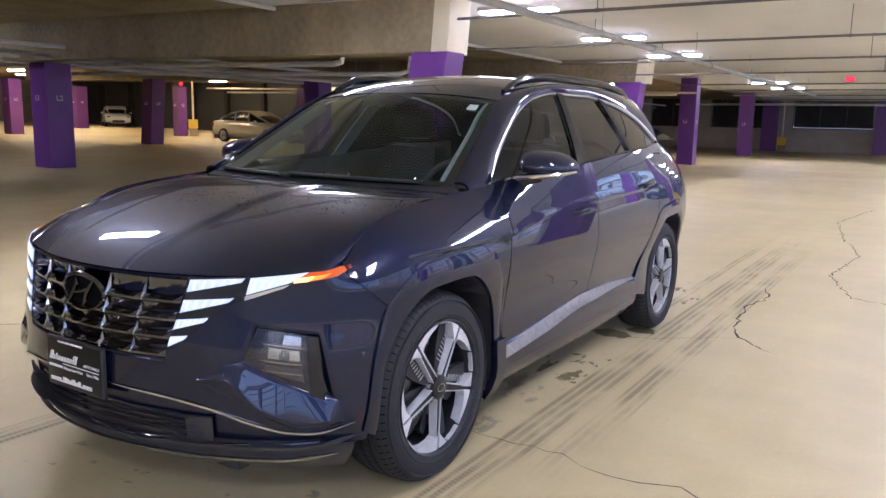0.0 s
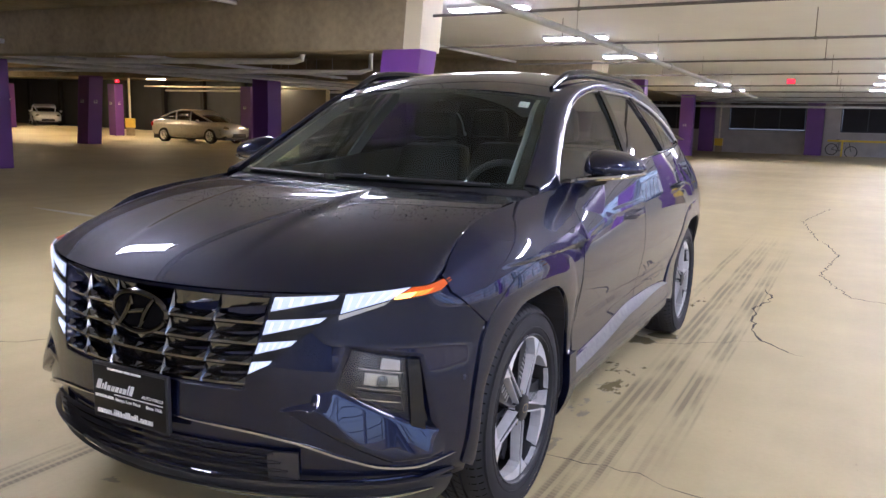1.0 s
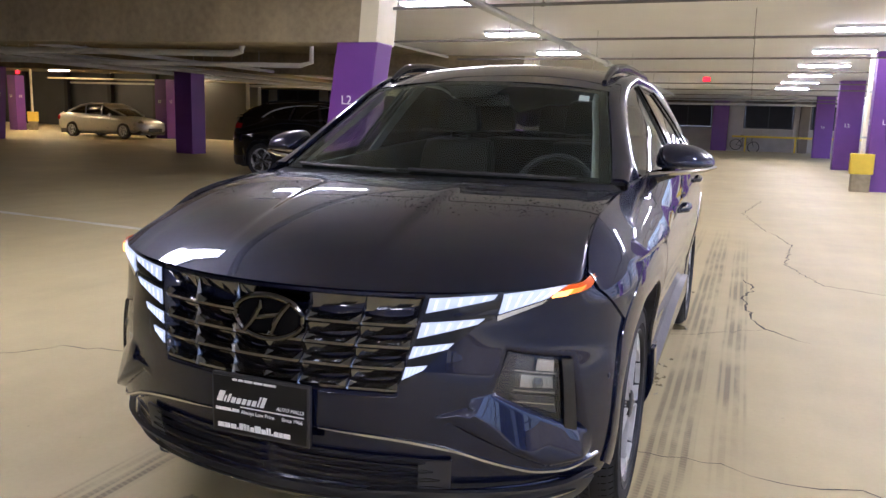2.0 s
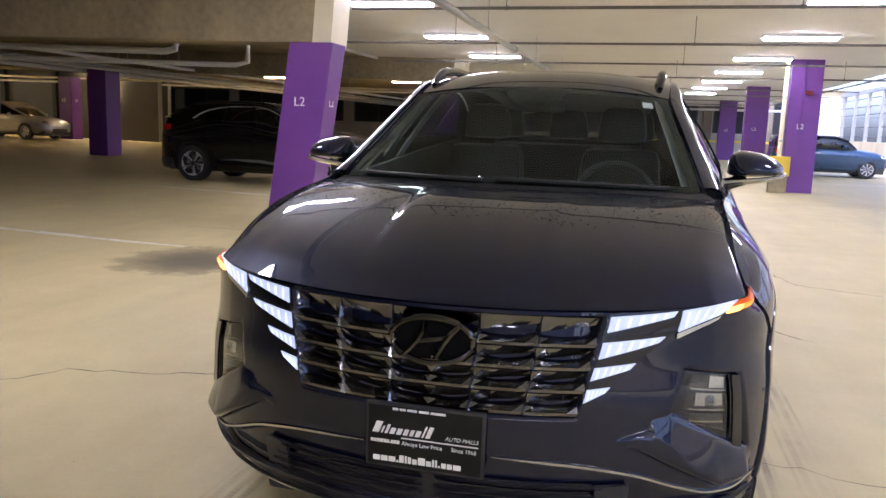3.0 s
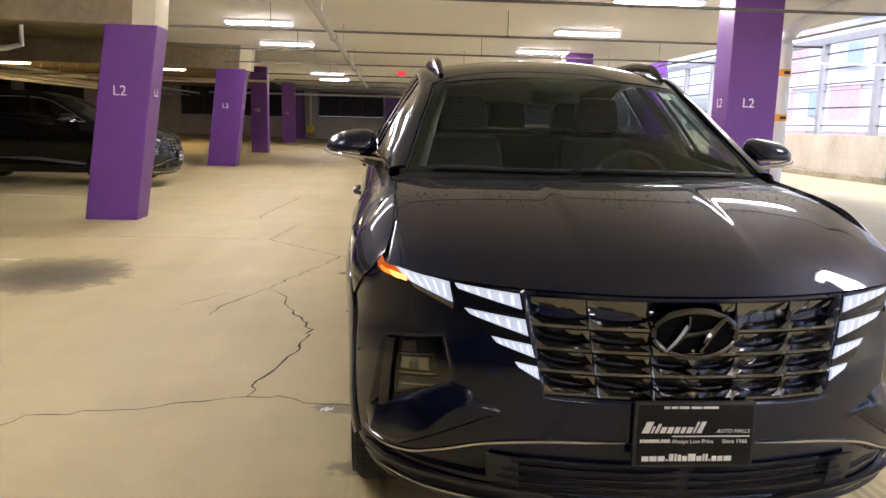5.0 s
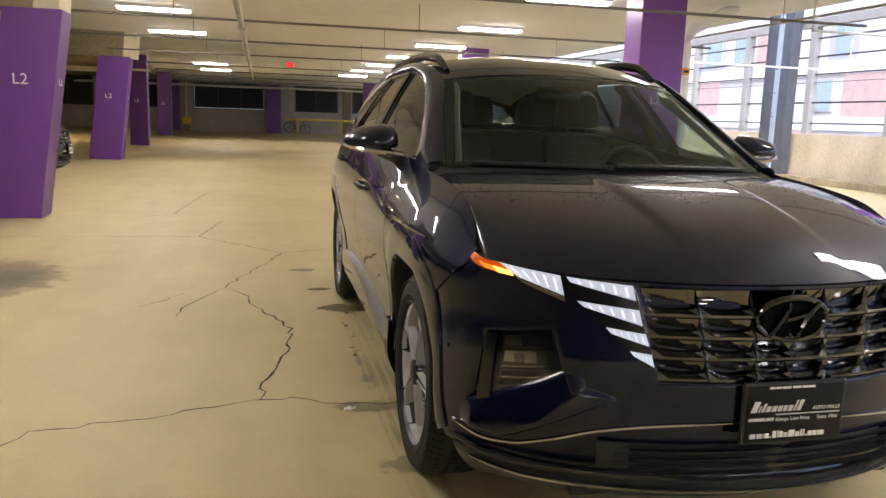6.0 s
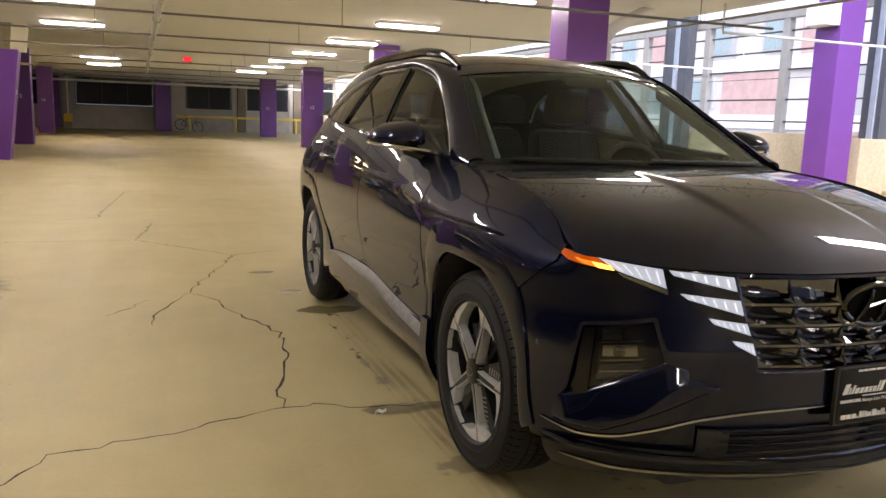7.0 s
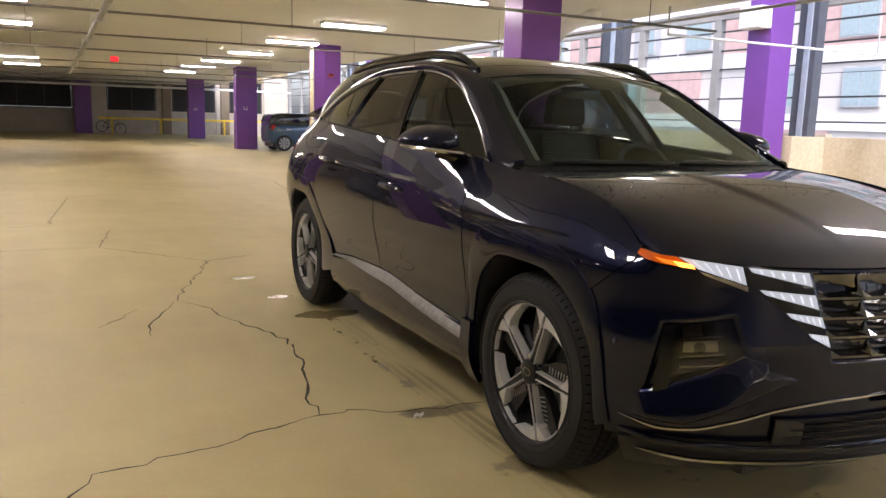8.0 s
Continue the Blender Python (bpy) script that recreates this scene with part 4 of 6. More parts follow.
        for e in (rows_[0], rows_[-1]):
            bm.faces.new(e[3:7])
        bmesh.ops.recalc_face_normals(bm, faces=bm.faces[:])
        return bm

    def joint(side, c, r):
        """The pointed upright that parts two wings."""
        bm = bmesh.new()
        z1, z0 = ROWS[r], ROWS[r + 1]
        x = JOINTS[c]
        low = [on_grille(bm, x - 0.013, z0 + 0.004, 0.000, side), on_grille(bm, x + 0.001, z0 + 0.008, 0.0095, side), on_grille(bm, x + 0.012, z0 + 0.004, 0.000, side)]
        mid = [on_grille(bm, x - 0.006, z0 + 0.030, -0.010, side), on_grille(bm, x, z0 + 0.030, 0.002, side), on_grille(bm, x + 0.006, z0 + 0.030, -0.010, side)]
        top = on_grille(bm, x, z1 - 0.002, -0.004, side)
        for f in ((low[0], low[1], mid[1], mid[0]), (low[1], low[2], mid[2], mid[1]), (mid[0], mid[1], top), (mid[1], mid[2], top), (low[0], low[2], low[1])):
            bm.faces.new(f)
        bmesh.ops.recalc_face_normals(bm, faces=bm.faces[:])
        return bm
    for side in (1, -1):
        for r in range(4):
            for c in range(3):
                part("grille_wing", cell(side, c, r), DARKCHROME, grille)
            for c in (1, 2):
                part("grille_fin", joint(side, c, r), FINCHROME, grille)
        add("grille_frame", strip_path([(0.0, 0.851), (0.15, 0.851), (0.32, 0.852), (s_of_x(0.44), 0.854)], 0.004, 0.007, 24, side), DARKCHROME, grille)
        add("grille_frame", strip_path([(0.0, 0.586), (0.15, 0.586), (0.30, 0.586), (s_of_x(0.372), 0.590)], 0.004, 0.007, 24, side), DARKCHROME, grille)
    # oval badge
    bm = bmesh.new()
    tube(bm, [(0.108 * math.cos(t * math.tau / 40), -0.872 + 0.012 * math.cos(t * math.tau / 40) ** 2, 0.768 + 0.060 * math.sin(t * math.tau / 40)) for t in range(40)], 0.0085, 8, closed=True)
    bmesh.ops.recalc_face_normals(bm, faces=bm.faces[:])
    badge = add("badge", bm, BADGECHROME, grille, "dark oval badge")
    bm = bmesh.new()
    for sx in (-1, 1):
        tube(bm, [(sx * 0.036 - 0.030 + 0.060 * k + 0.010 * sx * (2 * k - 1) ** 2, -0.874, 0.768 - 0.046 + 0.092 * k) for k in (0, 0.25, 0.5, 0.75, 1)], [0.006, 0.008, 0.009, 0.008, 0.006], 6)
    tube(bm, [(-0.04, -0.872, 0.762), (0.0, -0.874, 0.770), (0.04, -0.872, 0.778)], 0.0065, 6)
    bmesh.ops.recalc_face_normals(bm, faces=bm.faces[:])
    add("badge_mark", bm, BADGECHROME, badge)
    bm = lathe([(0, 0.0), (0.004, 0.055), (-0.01, 0.06)], 32)
    for v in bm.verts:
        v.co = Vector((v.co.y * 1.75, -0.862 - v.co.x, 0.768 + v.co.z))
    add("badge_disc", bm, PITBLACK, badge)

    # lamps
    SEGS = [((0.437, 0.847), (0.598, 0.860), (0.588, 0.846), (0.430, 0.808)),
            ((0.422, 0.783), (0.572, 0.797), (0.556, 0.782), (0.414, 0.742)),
            ((0.406, 0.720), (0.504, 0.732), (0.490, 0.716), (0.398, 0.688)),
            ((0.392, 0.666), (0.446, 0.673), (0.436, 0.660), (0.385, 0.633))]
    for side in (1, -1):
        lamp = new("headlight")
        lamp.parent = car
        tagged(lamp, "lit daytime running lamps in wing shapes" if lit else "unlit wing-shaped running lamps")

        def flat(c, out, mat, name, parent, text="", thick=0.006, n=8, side=side):
            fn = front_patch(c, out)
            return add(name, sheet([((lambda u, v: mirror(fn(u, v), side)), side < 0)], n, 4, thick), mat, parent, text)
        flat(((0.435, 0.853), (0.806, 0.890), (0.800, 0.855), (0.42, 0.798)), 0.003, GLOSSBLACK, "housing", lamp)
        flat(((0.424, 0.795), (0.60, 0.808), (0.55, 0.770), (0.378, 0.610)), 0.0025, GLOSSBLACK, "housing", lamp)
        for c in SEGS:
            flat(c, 0.007, DRL if lit else LENS, "running_lamp", lamp)
        flat(((0.612, 0.861), (0.752, 0.880), (0.712, 0.848), (0.603, 0.808)), 0.007, DRL if lit else LENS, "running_lamp", lamp)
        flat(((0.600, 0.804), (0.712, 0.844), (0.700, 0.832), (0.600, 0.790)), 0.006, REFLECTOR, "lower_reflector", lamp)
        flat(((0.756, 0.880), (0.812, 0.889), (0.800, 0.862), (0.718, 0.848)), 0.007, AMBER if lit else REDLAMP, "turn_lamp", lamp, "lit amber turn lamp")
        if lit:
            flat(((0.726, 0.862), (0.762, 0.868), (0.750, 0.853), (0.718, 0.849)), 0.0145, AMBERHOT, "bulb", lamp)
            flat(((0.764, 0.869), (0.788, 0.874), (0.776, 0.860), (0.754, 0.855)), 0.0140, AMBERWARM, "bulb", lamp)
            for j, c in enumerate(SEGS + [((0.612, 0.861), (0.752, 0.880), (0.712, 0.848), (0.603, 0.808))]):
                for k in range(5):
                    f0 = 0.10 + 0.18 * k
                    q = [(np.array(c[0]) * (1 - f) + np.array(c[1]) * f, np.array(c[3]) * (1 - f) + np.array(c[2]) * f) for f in (f0, f0 + 0.035)]
                    q = [(a_ * 0.86 + b_ * 0.14, a_ * 0.16 + b_ * 0.84) for a_, b_ in q]
                    flat((q[0][0], q[1][0], q[1][1], q[0][1]), 0.0128, RIB, "lamp_rib", lamp, thick=0.002, n=1)
        # pocket lamp
        pod = new("lamp_pocket")
        pod.parent = car
        flat(((0.640, 0.702), (0.764, 0.670), (0.784, 0.478), (0.608, 0.592)), -0.0165, GLOSSBLACK, "backing", pod, n=6, thick=0.002)
        flat(((0.660, 0.690), (0.700, 0.680), (0.698, 0.648), (0.652, 0.658)), -0.012, SMOKED, "reflector", pod, n=4, thick=0.003)
        flat(((0.706, 0.679), (0.744, 0.669), (0.746, 0.640), (0.704, 0.648)), -0.010, REFLECTOR, "reflector", pod, n=4, thick=0.004)
        flat(((0.652, 0.650), (0.750, 0.630), (0.758, 0.574), (0.640, 0.598)), -0.013, SMOKED, "reflector", pod, n=4, thick=0.002)
        flat(((0.672, 0.640), (0.744, 0.626), (0.747, 0.594), (0.670, 0.606)), -0.010, REFLECTOR, "reflector", pod, n=4, thick=0.003)
        flat(((0.648, 0.588), (0.752, 0.566), (0.760, 0.520), (0.676, 0.560)), -0.013, PLASTIC, "lower_trim", pod, n=4, thick=0.002)
        bm = bmesh.new()
        bmesh.ops.create_uvsphere(bm, u_segments=18, v_segments=12, radius=0.019)
        c0 = body(s_at(0.712, 0.612), 0.612, -0.014)
        bmesh.ops.translate(bm, vec=mirror(c0, side), verts=bm.verts[:])
        add("projector_lens", bm, LENS, pod)
        for zz in (0.655, 0.602, 0.570):
            flat(((0.655, zz), (0.752, zz - 0.020), (0.752, zz - 0.024), (0.655, zz - 0.004)), -0.008, CHROME, "lamp_rib", pod, thick=0.002, n=3)
        fn = front_patch(((0.636, 0.704), (0.758, 0.674), (0.778, 0.486), (0.606, 0.594)), -0.002)
        add("lens", sheet([((lambda u, v, side=side: mirror(fn(u, v), side)), side < 0)], 8, 6), SMOKELENS, pod)
        # dark surround on the pocket's outer wall
        flat(((0.754, 0.676), (0.778, 0.670), (0.800, 0.462), (0.772, 0.478)), 0.002, GLOSSBLACK, "surround", pod, n=4)
        # park sensors
        for sx, sz in ((0.352, 0.552), (0.535, 0.575), (0.842, 0.60)):
            c = body(s_of_x(sx), sz, 0.0)
            bm = lathe([(0.0, 0.0), (0.002, 0.009), (-0.004, 0.012)], 18)
            for v in bm.verts:
                v.co = Vector((side * (c[0] + v.co.y), c[1] - v.co.x, c[2] + v.co.z))
            add("park_sensor", bm, PLASTIC)

    # flanks
    for side in (1, -1):
        def fender_fn(u, v):
            # from the bumper seam to the front door
            y = -0.46 + 0.93 * u
            for _ in range(3):
                lo = max(arch_height(y, 0) - 0.012, 0.745 + 0.105 * min(1, max(0, (-0.338 - y) / 0.12)))
                if y > 0.33:
                    lo = max(0.27, min(lo, arch_height(y, 0) - 0.012 if y < 0.466 else 0.27))
                z = lo + (belt(y)[1] - 0.002 - lo) * v
                y = -0.46 + (SEAM_F(z) - 0.004 + 0.46) * u
            return y, z
        fender = add("fender", flank_sheet(fender_fn, side, *((70, 56) if full else (40, 16))), paint)
        f1 = flank_panel(lambda z: SEAM_F(z) + 0.003, lambda z: SEAM_M(z) - 0.003, lambda y: SILLTOP(y), lambda y: belt(y)[1] - 0.004)
        d1 = add("front_door", flank_sheet(f1, side, *((60, 90) if full else (24, 24))), paint)
        f2 = flank_panel(lambda z: SEAM_M(z) + 0.003, lambda z: SEAM_R(z) - 0.003, lambda y: SILLTOP(y), lambda y: belt(y)[1] - 0.004)
        d2 = add("rear_door", flank_sheet(f2, side, 34, 40), paint)

        def quarter_fn(u, v):
            z1f = lambda y: belt(y)[1] - 0.002
            y = 2.30 + (3.60 - 2.30) * u
            for _ in range(4):
                lo = max(arch_height(y, 1) - 0.012, 0.42)
                z = lo + (z1f(y) - lo) * v
                y0 = SEAM_R(z) + 0.003
                y = y0 + (3.60 - y0) * u
            return y, z
        add("quarter_panel", flank_sheet(quarter_fn, side, 60, 24), paint)
        # rocker cladding with its bright strip
        rock = flank_panel(lambda z: 0.455, lambda z: 2.16, lambda y: 0.235, lambda y: SILLTOP(y) - 0.004)

        def rock_at(u, v, side=side):
            y, z = rock(u, v)
            bulge = 0.020 * math.sin(math.pi * min(1, v * 1.02)) ** 0.5
            return mirror(body(s_of_y(y), z, 0.002 + bulge), side)
        sill = add("rocker_cladding", sheet([(rock_at, side > 0)], 30, 14, 0.004), paint)
        bm = bmesh.new()
        rows_ = []
        for i in range(31):
            y = 0.475 + (2.12 - 0.475) * i / 30
            zt = SILLTOP(y) - 0.006
            w = 0.058 if y < 1.45 else 0.058 * max(0.12, 1 - (y - 1.45) / 0.68)
            rows_.append([bm.verts.new(mirror(body(s_of_y(y), zt - w * f, o), side)) for f, o in ((0, 0.004), (0.06, 0.010), (0.9, 0.036), (1.0, 0.024))])
        for a, b in zip(rows_, rows_[1:]):
            for q in range(3):
                bm.faces.new((a[q], b[q], b[q + 1], a[q + 1]))
        bmesh.ops.recalc_face_normals(bm, faces=bm.faces[:])
        add("rocker_strip", bm, ROCKSTRIP, sill, "satin silver rocker strip")
        add("cladding_foot", sheet([((lambda u, v, side=side: mirror(body(s_of_y(0.395 + 0.076 * u), 0.205 + 0.25 * v, 0.008 - 0.005 * v), side)), side > 0)], 6, 8, 0.03), paint)
        for w in (0, 1):
            add("arch_cladding", cladding_ring(side, w), paint, text="dark painted wheel arch moulding", angle=25)
            part("wheel_liner", wheel_well(side, w), PLASTIC, car)
        # door handles
        for door, ya, yb, zz in ((d1, 1.10, 1.34, 0.930), (d2, 2.10, 2.34, 1.010)):
            bm = bmesh.new()
            n = 14
            pts, rad = [], []
            for i in range(n + 1):
                f = i / n
                y = ya + (yb - ya) * f
                o = 0.034 * min(1, math.sin(math.pi * f) * 2.2)
                pts.append(mirror(body(s_of_y(y), zz + 0.012 * f, o), side))
                rad.append(0.009 + 0.007 * math.sin(math.pi * f))
            tube(bm, pts, rad, 8)
            bmesh.ops.recalc_face_normals(bm, faces=bm.faces[:])
            add("door_handle", bm, paint, door)
            bm = bmesh.new()
            c = body(s_of_y((ya + yb) / 2), zz, 0.001)
            bmesh.ops.create_uvsphere(bm, u_segments=16, v_segments=8, radius=1.0)
            for v in bm.verts:
                v.co = Vector((side * (c[0] + v.co.x * 0.006), c[1] + v.co.y * 0.088, c[2] + v.co.z * 0.046))
            add("handle_cup", bm, GLOSSBLACK, door)
        # glass
        def glass_fn(ya, yb, shift=0.0, side=side):
            def at(u, v):
                y = ya(v) + (yb(v) - ya(v)) * u
                lo, hi = belt(y)[1] + 0.004, max(belt(y)[1] + 0.006, TRIM(y) - 0.008)
                return mirror(cabin(y, lo + (hi - lo) * v, -0.006), side)
            return at
        add("side_window", sheet([(glass_fn(lambda v: 0.52, lambda v: 1.30 + 0.20 * v), side > 0)], 30, 14), FRONTGLASS, d1)
        add("side_window", sheet([(glass_fn(lambda v: 1.335 + 0.20 * v, lambda v: 2.07 - 0.03 * v), side > 0)], 30, 14), PRIVACY, d2)
        add("quarter_window", sheet([(glass_fn(lambda v: 2.10 - 0.03 * v, lambda v: 2.50 + 0.10 * v), side > 0)], 24, 14), PRIVACY)
        add("quarter_fin", sheet([(glass_fn(lambda v: 2.50 + 0.10 * v, lambda v: 2.77), side > 0)], 14, 10), paint)
        for ya, yb in ((lambda v: 1.285 + 0.20 * v, lambda v: 1.345 + 0.20 * v), (lambda v: 2.055 - 0.03 * v, lambda v: 2.112 - 0.03 * v)):
            def pil(u, v, ya=ya, yb=yb, side=side):
                y = ya(v) + (yb(v) - ya(v)) * u
                lo, hi = belt(y)[1], TRIM(y)
                return mirror(cabin(y, lo + (hi - lo) * v, -0.001), side)
            add("pillar_cover", sheet([(pil, side > 0)], 4, 12, 0.01), GLOSSBLACK)
        # frame above the glass
        def frame_fn(u, v, side=side):
            y = 0.34 + (3.40 - 0.34) * u
            zt = TRIM(y) if 0.5 < y < 2.78 else belt(y)[1]
            if y <= 0.5:
                zt = belt(y)[1] + 0.0
            lo = cabin(y, zt)
            rx, rz = ROOF(y)
            hi = np.array([rx, y, rz])
            p = lo * (1 - v) + hi * v
            p[0] += 0.016 * math.sin(math.pi * v)
            p[2] += 0.010 * math.sin(math.pi * v)
            return mirror(p, side)
        add("roof_pillar", sheet([(frame_fn, side > 0)], 80, 8, 0.012), paint, angle=60)
        bm = bmesh.new()
        pts = []
        for i in range(61):
            y = 0.47 + (2.80 - 0.47) * i / 60
            pts.append(mirror(cabin(y, TRIM(y) - 0.002, 0.004), side))
        tube(bm, pts, [0.0082 + 0.005 * max(0, (i - 40) / 20) for i in range(61)], 6)
        bmesh.ops.recalc_face_normals(bm, faces=bm.faces[:])
        add("window_trim", bm, SATIN, text="satin chrome window trim")
        bm = bmesh.new()
        tube(bm, [mirror(cabin(y, belt(y)[1] + 0.002, 0.004), side) for y in np.linspace(0.48, 2.72, 40)], 0.0065, 6)
        bmesh.ops.recalc_face_normals(bm, faces=bm.faces[:])
        add("belt_trim", bm, GLOSSBLACK)
        bm = bmesh.new()
        tube(bm, [mirror(cabin(y, belt(y)[1] + 0.004, 0.007), side) for y in np.linspace(0.48, 0.95, 12)], 0.008, 6)
        bmesh.ops.recalc_face_normals(bm, faces=bm.faces[:])
        add("belt_trim", bm, CHROME)
        # roof rail
        bm = bmesh.new()
        pts, rad = [], []
        for i in range(41):
            f = i / 40
            y = 1.06 + 1.90 * f
            rx, rz = ROOF(y)
            lift = 0.030 * min(1, (math.sin(math.pi * f) * 3.2) ** 0.8)
            pts.append(mirror((rx - 0.045, y, rz + 0.016 + lift), side))
            rad.append(0.012 + 0.012 * min(1, math.sin(math.pi * f) * 3))
        tube(bm, pts, rad, 10)
        bmesh.ops.recalc_face_normals(bm, faces=bm.faces[:])
        add("roof_rail", bm, GLOSSBLACK)
        # mirror
        mir = new("side_mirror")
        mir.parent = car
        bm = bmesh.new()
        bmesh.ops.create_uvsphere(bm, u_segments=28, v_segments=18, radius=1.0)
        for v in bm.verts:
            x, y, z = v.co
            f = 1 if y < 0 else 0.35
            zz = np.sign(z) * abs(z) ** 0.80 * (0.080 if z > 0 else 0.022)
            taper = 1 - 0.36 * x
            v.co = Vector((side * (0.948 + 0.116 * np.sign(x) * abs(x) ** 0.75), 0.775 + 0.165 * y * f + 0.035 * x, 1.162 + zz * taper))
        add("mirror_cap", bm, paint, mir)
        bm = bmesh.new()
        tube(bm, [mirror(p, side) for p in ((0.805, 0.625, 1.112), (0.87, 0.608, 1.124), (0.95, 0.612, 1.134), (1.03, 0.670, 1.144), (1.066, 0.775, 1.152))], [0.009, 0.011, 0.011, 0.010, 0.007], 8)
        bmesh.ops.recalc_face_normals(bm, faces=bm.faces[:])
        add("mirror_strip", bm, CHROME, mir)
        bm = bmesh.new()
        tube(bm, [mirror(p, side) for p in ((0.80, 0.70, 1.095), (0.86, 0.735, 1.112), (0.90, 0.76, 1.130))], [0.03, 0.026, 0.03], 8)
        bmesh.ops.recalc_face_normals(bm, faces=bm.faces[:])
        add("mirror_foot", bm, GLOSSBLACK, mir)
        bm = bmesh.new()
        tube(bm, [mirror(p, side) for p in ((0.90, 0.622, 1.160), (0.96, 0.640, 1.162), (1.022, 0.715, 1.162))], [0.003, 0.005, 0.003], 6)
        bmesh.ops.recalc_face_normals(bm, faces=bm.faces[:])
        add("mirror_repeater", bm, LENS, mir)
        for w in (0, 1):
            make_wheel(car, 0.888, AXLES[w], 0.364, side, turn[w if side > 0 else 2 + w])

    # glass roof, windscreen and tail
    add("windscreen", sheet([(lambda u, v: windscreen_point(u * 2 - 1, v), False)], 40, 20), WINDSHIELD)
    for ua, ub in ((-1.0, -0.94), (0.94, 1.0)):
        add("windscreen_border", sheet([(lambda u, v: windscreen_point(ua + (ub - ua) * u, v, -0.003), False)], 3, 20), GLOSSBLACK)
    add("windscreen_border", sheet([(lambda u, v: windscreen_point(u * 2 - 1, 0.95 + 0.05 * v, -0.003), False)], 30, 2), GLOSSBLACK)
    add("windscreen_border", sheet([(lambda u, v: windscreen_point(u * 2 - 1, 0.0 + 0.05 * v, -0.003), False)], 30, 2), GLOSSBLACK)
    add("sensor_cover", sheet([(lambda u, v: windscreen_point((u * 2 - 1) * (0.16 + 0.10 * v), 0.80 + 0.15 * v, -0.006), False)], 12, 4), GLOSSBLACK)
    add("roof", sheet([(lambda u, v: roof_point(u * 2 - 1, v), False)], 40, 40, 0.02), paint, text="dark roof with a glass panel", angle=60)
    add("cowl", sheet([(lambda u, v: (lambda a, b: a * (1 - v) + b * v)(hood_point(u * 2 - 1, 0.985) - np.array([0, 0, 0.012]), windscreen_point(u * 2 - 1, 0.03) - np.array([0, 0, 0.010])), False)], 30, 3), PLASTIC)
    for sx, x0, x1 in ((1, 0.60, -0.05), (-1, -0.10, -0.62)):
        bm = bmesh.new()
        tube(bm, [(lambda u: tuple(windscreen_point(u, 0.004 + 0.018 * k, 0.010)))((x0 + (x1 - x0) * k) / 0.72) for k in np.linspace(0, 1, 9)], 0.007, 6)
        bmesh.ops.recalc_face_normals(bm, faces=bm.faces[:])
        add("wiper", bm, PLASTIC)
    # tail
    tail_s = s_of_y(3.58)

    def tail(u, v):
        s = tail_s + (_len[-1] - tail_s) * u
        return body(s, 0.40 + 0.86 * v)
    for side in (1, -1):
        add("tailgate", sheet([((lambda u, v, side=side: mirror(tail(u, v), side)), side > 0)], 16, 16, 0.01), paint)
        add("rear_lamp", sheet([((lambda u, v, side=side: mirror(body(s_of_y(3.28) + 0.35 * u, 1.02 + (0.10 + 0.03 * u) * v, 0.006), side)), side > 0)], 14, 4, 0.01), REDLAMP, text="red wraparound rear lamp")
        add("rear_bumper", sheet([((lambda u, v, side=side: mirror(body(s_of_y(3.16) + (_len[-1] - s_of_y(3.16)) * u, 0.25 + 0.20 * v, 0.006), side)), side > 0)], 24, 6, 0.01), CLAD)

    def hatch(u, v):
        x = (u * 2 - 1)
        top = roof_point(x, 1.0)
        bx, bz = 0.69, 1.26
        return top * (1 - v) + np.array([x * bx, 3.52 + 0.12 * (1 - x * x), bz]) * v
    add("rear_window", sheet([(hatch, False)], 20, 10), PRIVACY)
    add("spoiler", sheet([(lambda u, v: roof_point((u * 2 - 1) * 0.98, 0.94 + 0.06 * v) + np.array([0, 0.10 * v, 0.012]), False)], 24, 4, 0.025), paint)
    # underside
    bm = boxes((-0.55, 0.55, -0.70, 3.5, 0.20, 0.32), (-0.74, 0.74, 0.46, 2.2, 0.22, 0.40), bevel=0.02)
    add("underbody", bm, PLASTIC)
    # firewall and bulkheads that close the body
    bm = boxes((-0.70, 0.70, 0.30, 0.34, 0.3, 1.00), (-0.5, 0.5, -0.60, 0.30, 0.32, 0.74))
    add("engine_bay", bm, PLASTIC)

    # cabin
    if full:
        add("dashboard", sheet([(lambda u, v: (0.70 * (u * 2 - 1), 0.36 + 0.42 * v - 0.10 * (1 - (u * 2 - 1) ** 2) * (1 - v), 1.055 - 0.02 * v - (0.35 * max(0, v - 0.8) / 0.2)), False)], 20, 12, 0.02), CABIN)
        bm = boxes((-0.72, 0.72, 0.40, 3.3, 0.36, 0.40))
        add("cabin_floor", bm, CABIN)
        add("headliner", sheet([(lambda u, v: roof_point((u * 2 - 1) * 0.97, 0.02 + 0.95 * v) - np.array([0, 0, 0.03]), True)], 16, 16), HEADLINER)
        for side in (1, -1):
            add("door_card", sheet([((lambda u, v, side=side: (side * 0.80, 0.5 + 2.2 * u, 0.42 + (belt(0.5 + 2.2 * u)[1] - 0.44) * v)), side < 0)], 10, 4, 0.02), CABIN)
            add("pillar_trim", sheet([((lambda u, v, side=side: mirror(cabin(1.36 + 0.16 * v + 0.12 * u, 1.12 + 0.40 * v, -0.03), side)), side < 0)], 3, 8, 0.01), HEADLINER)
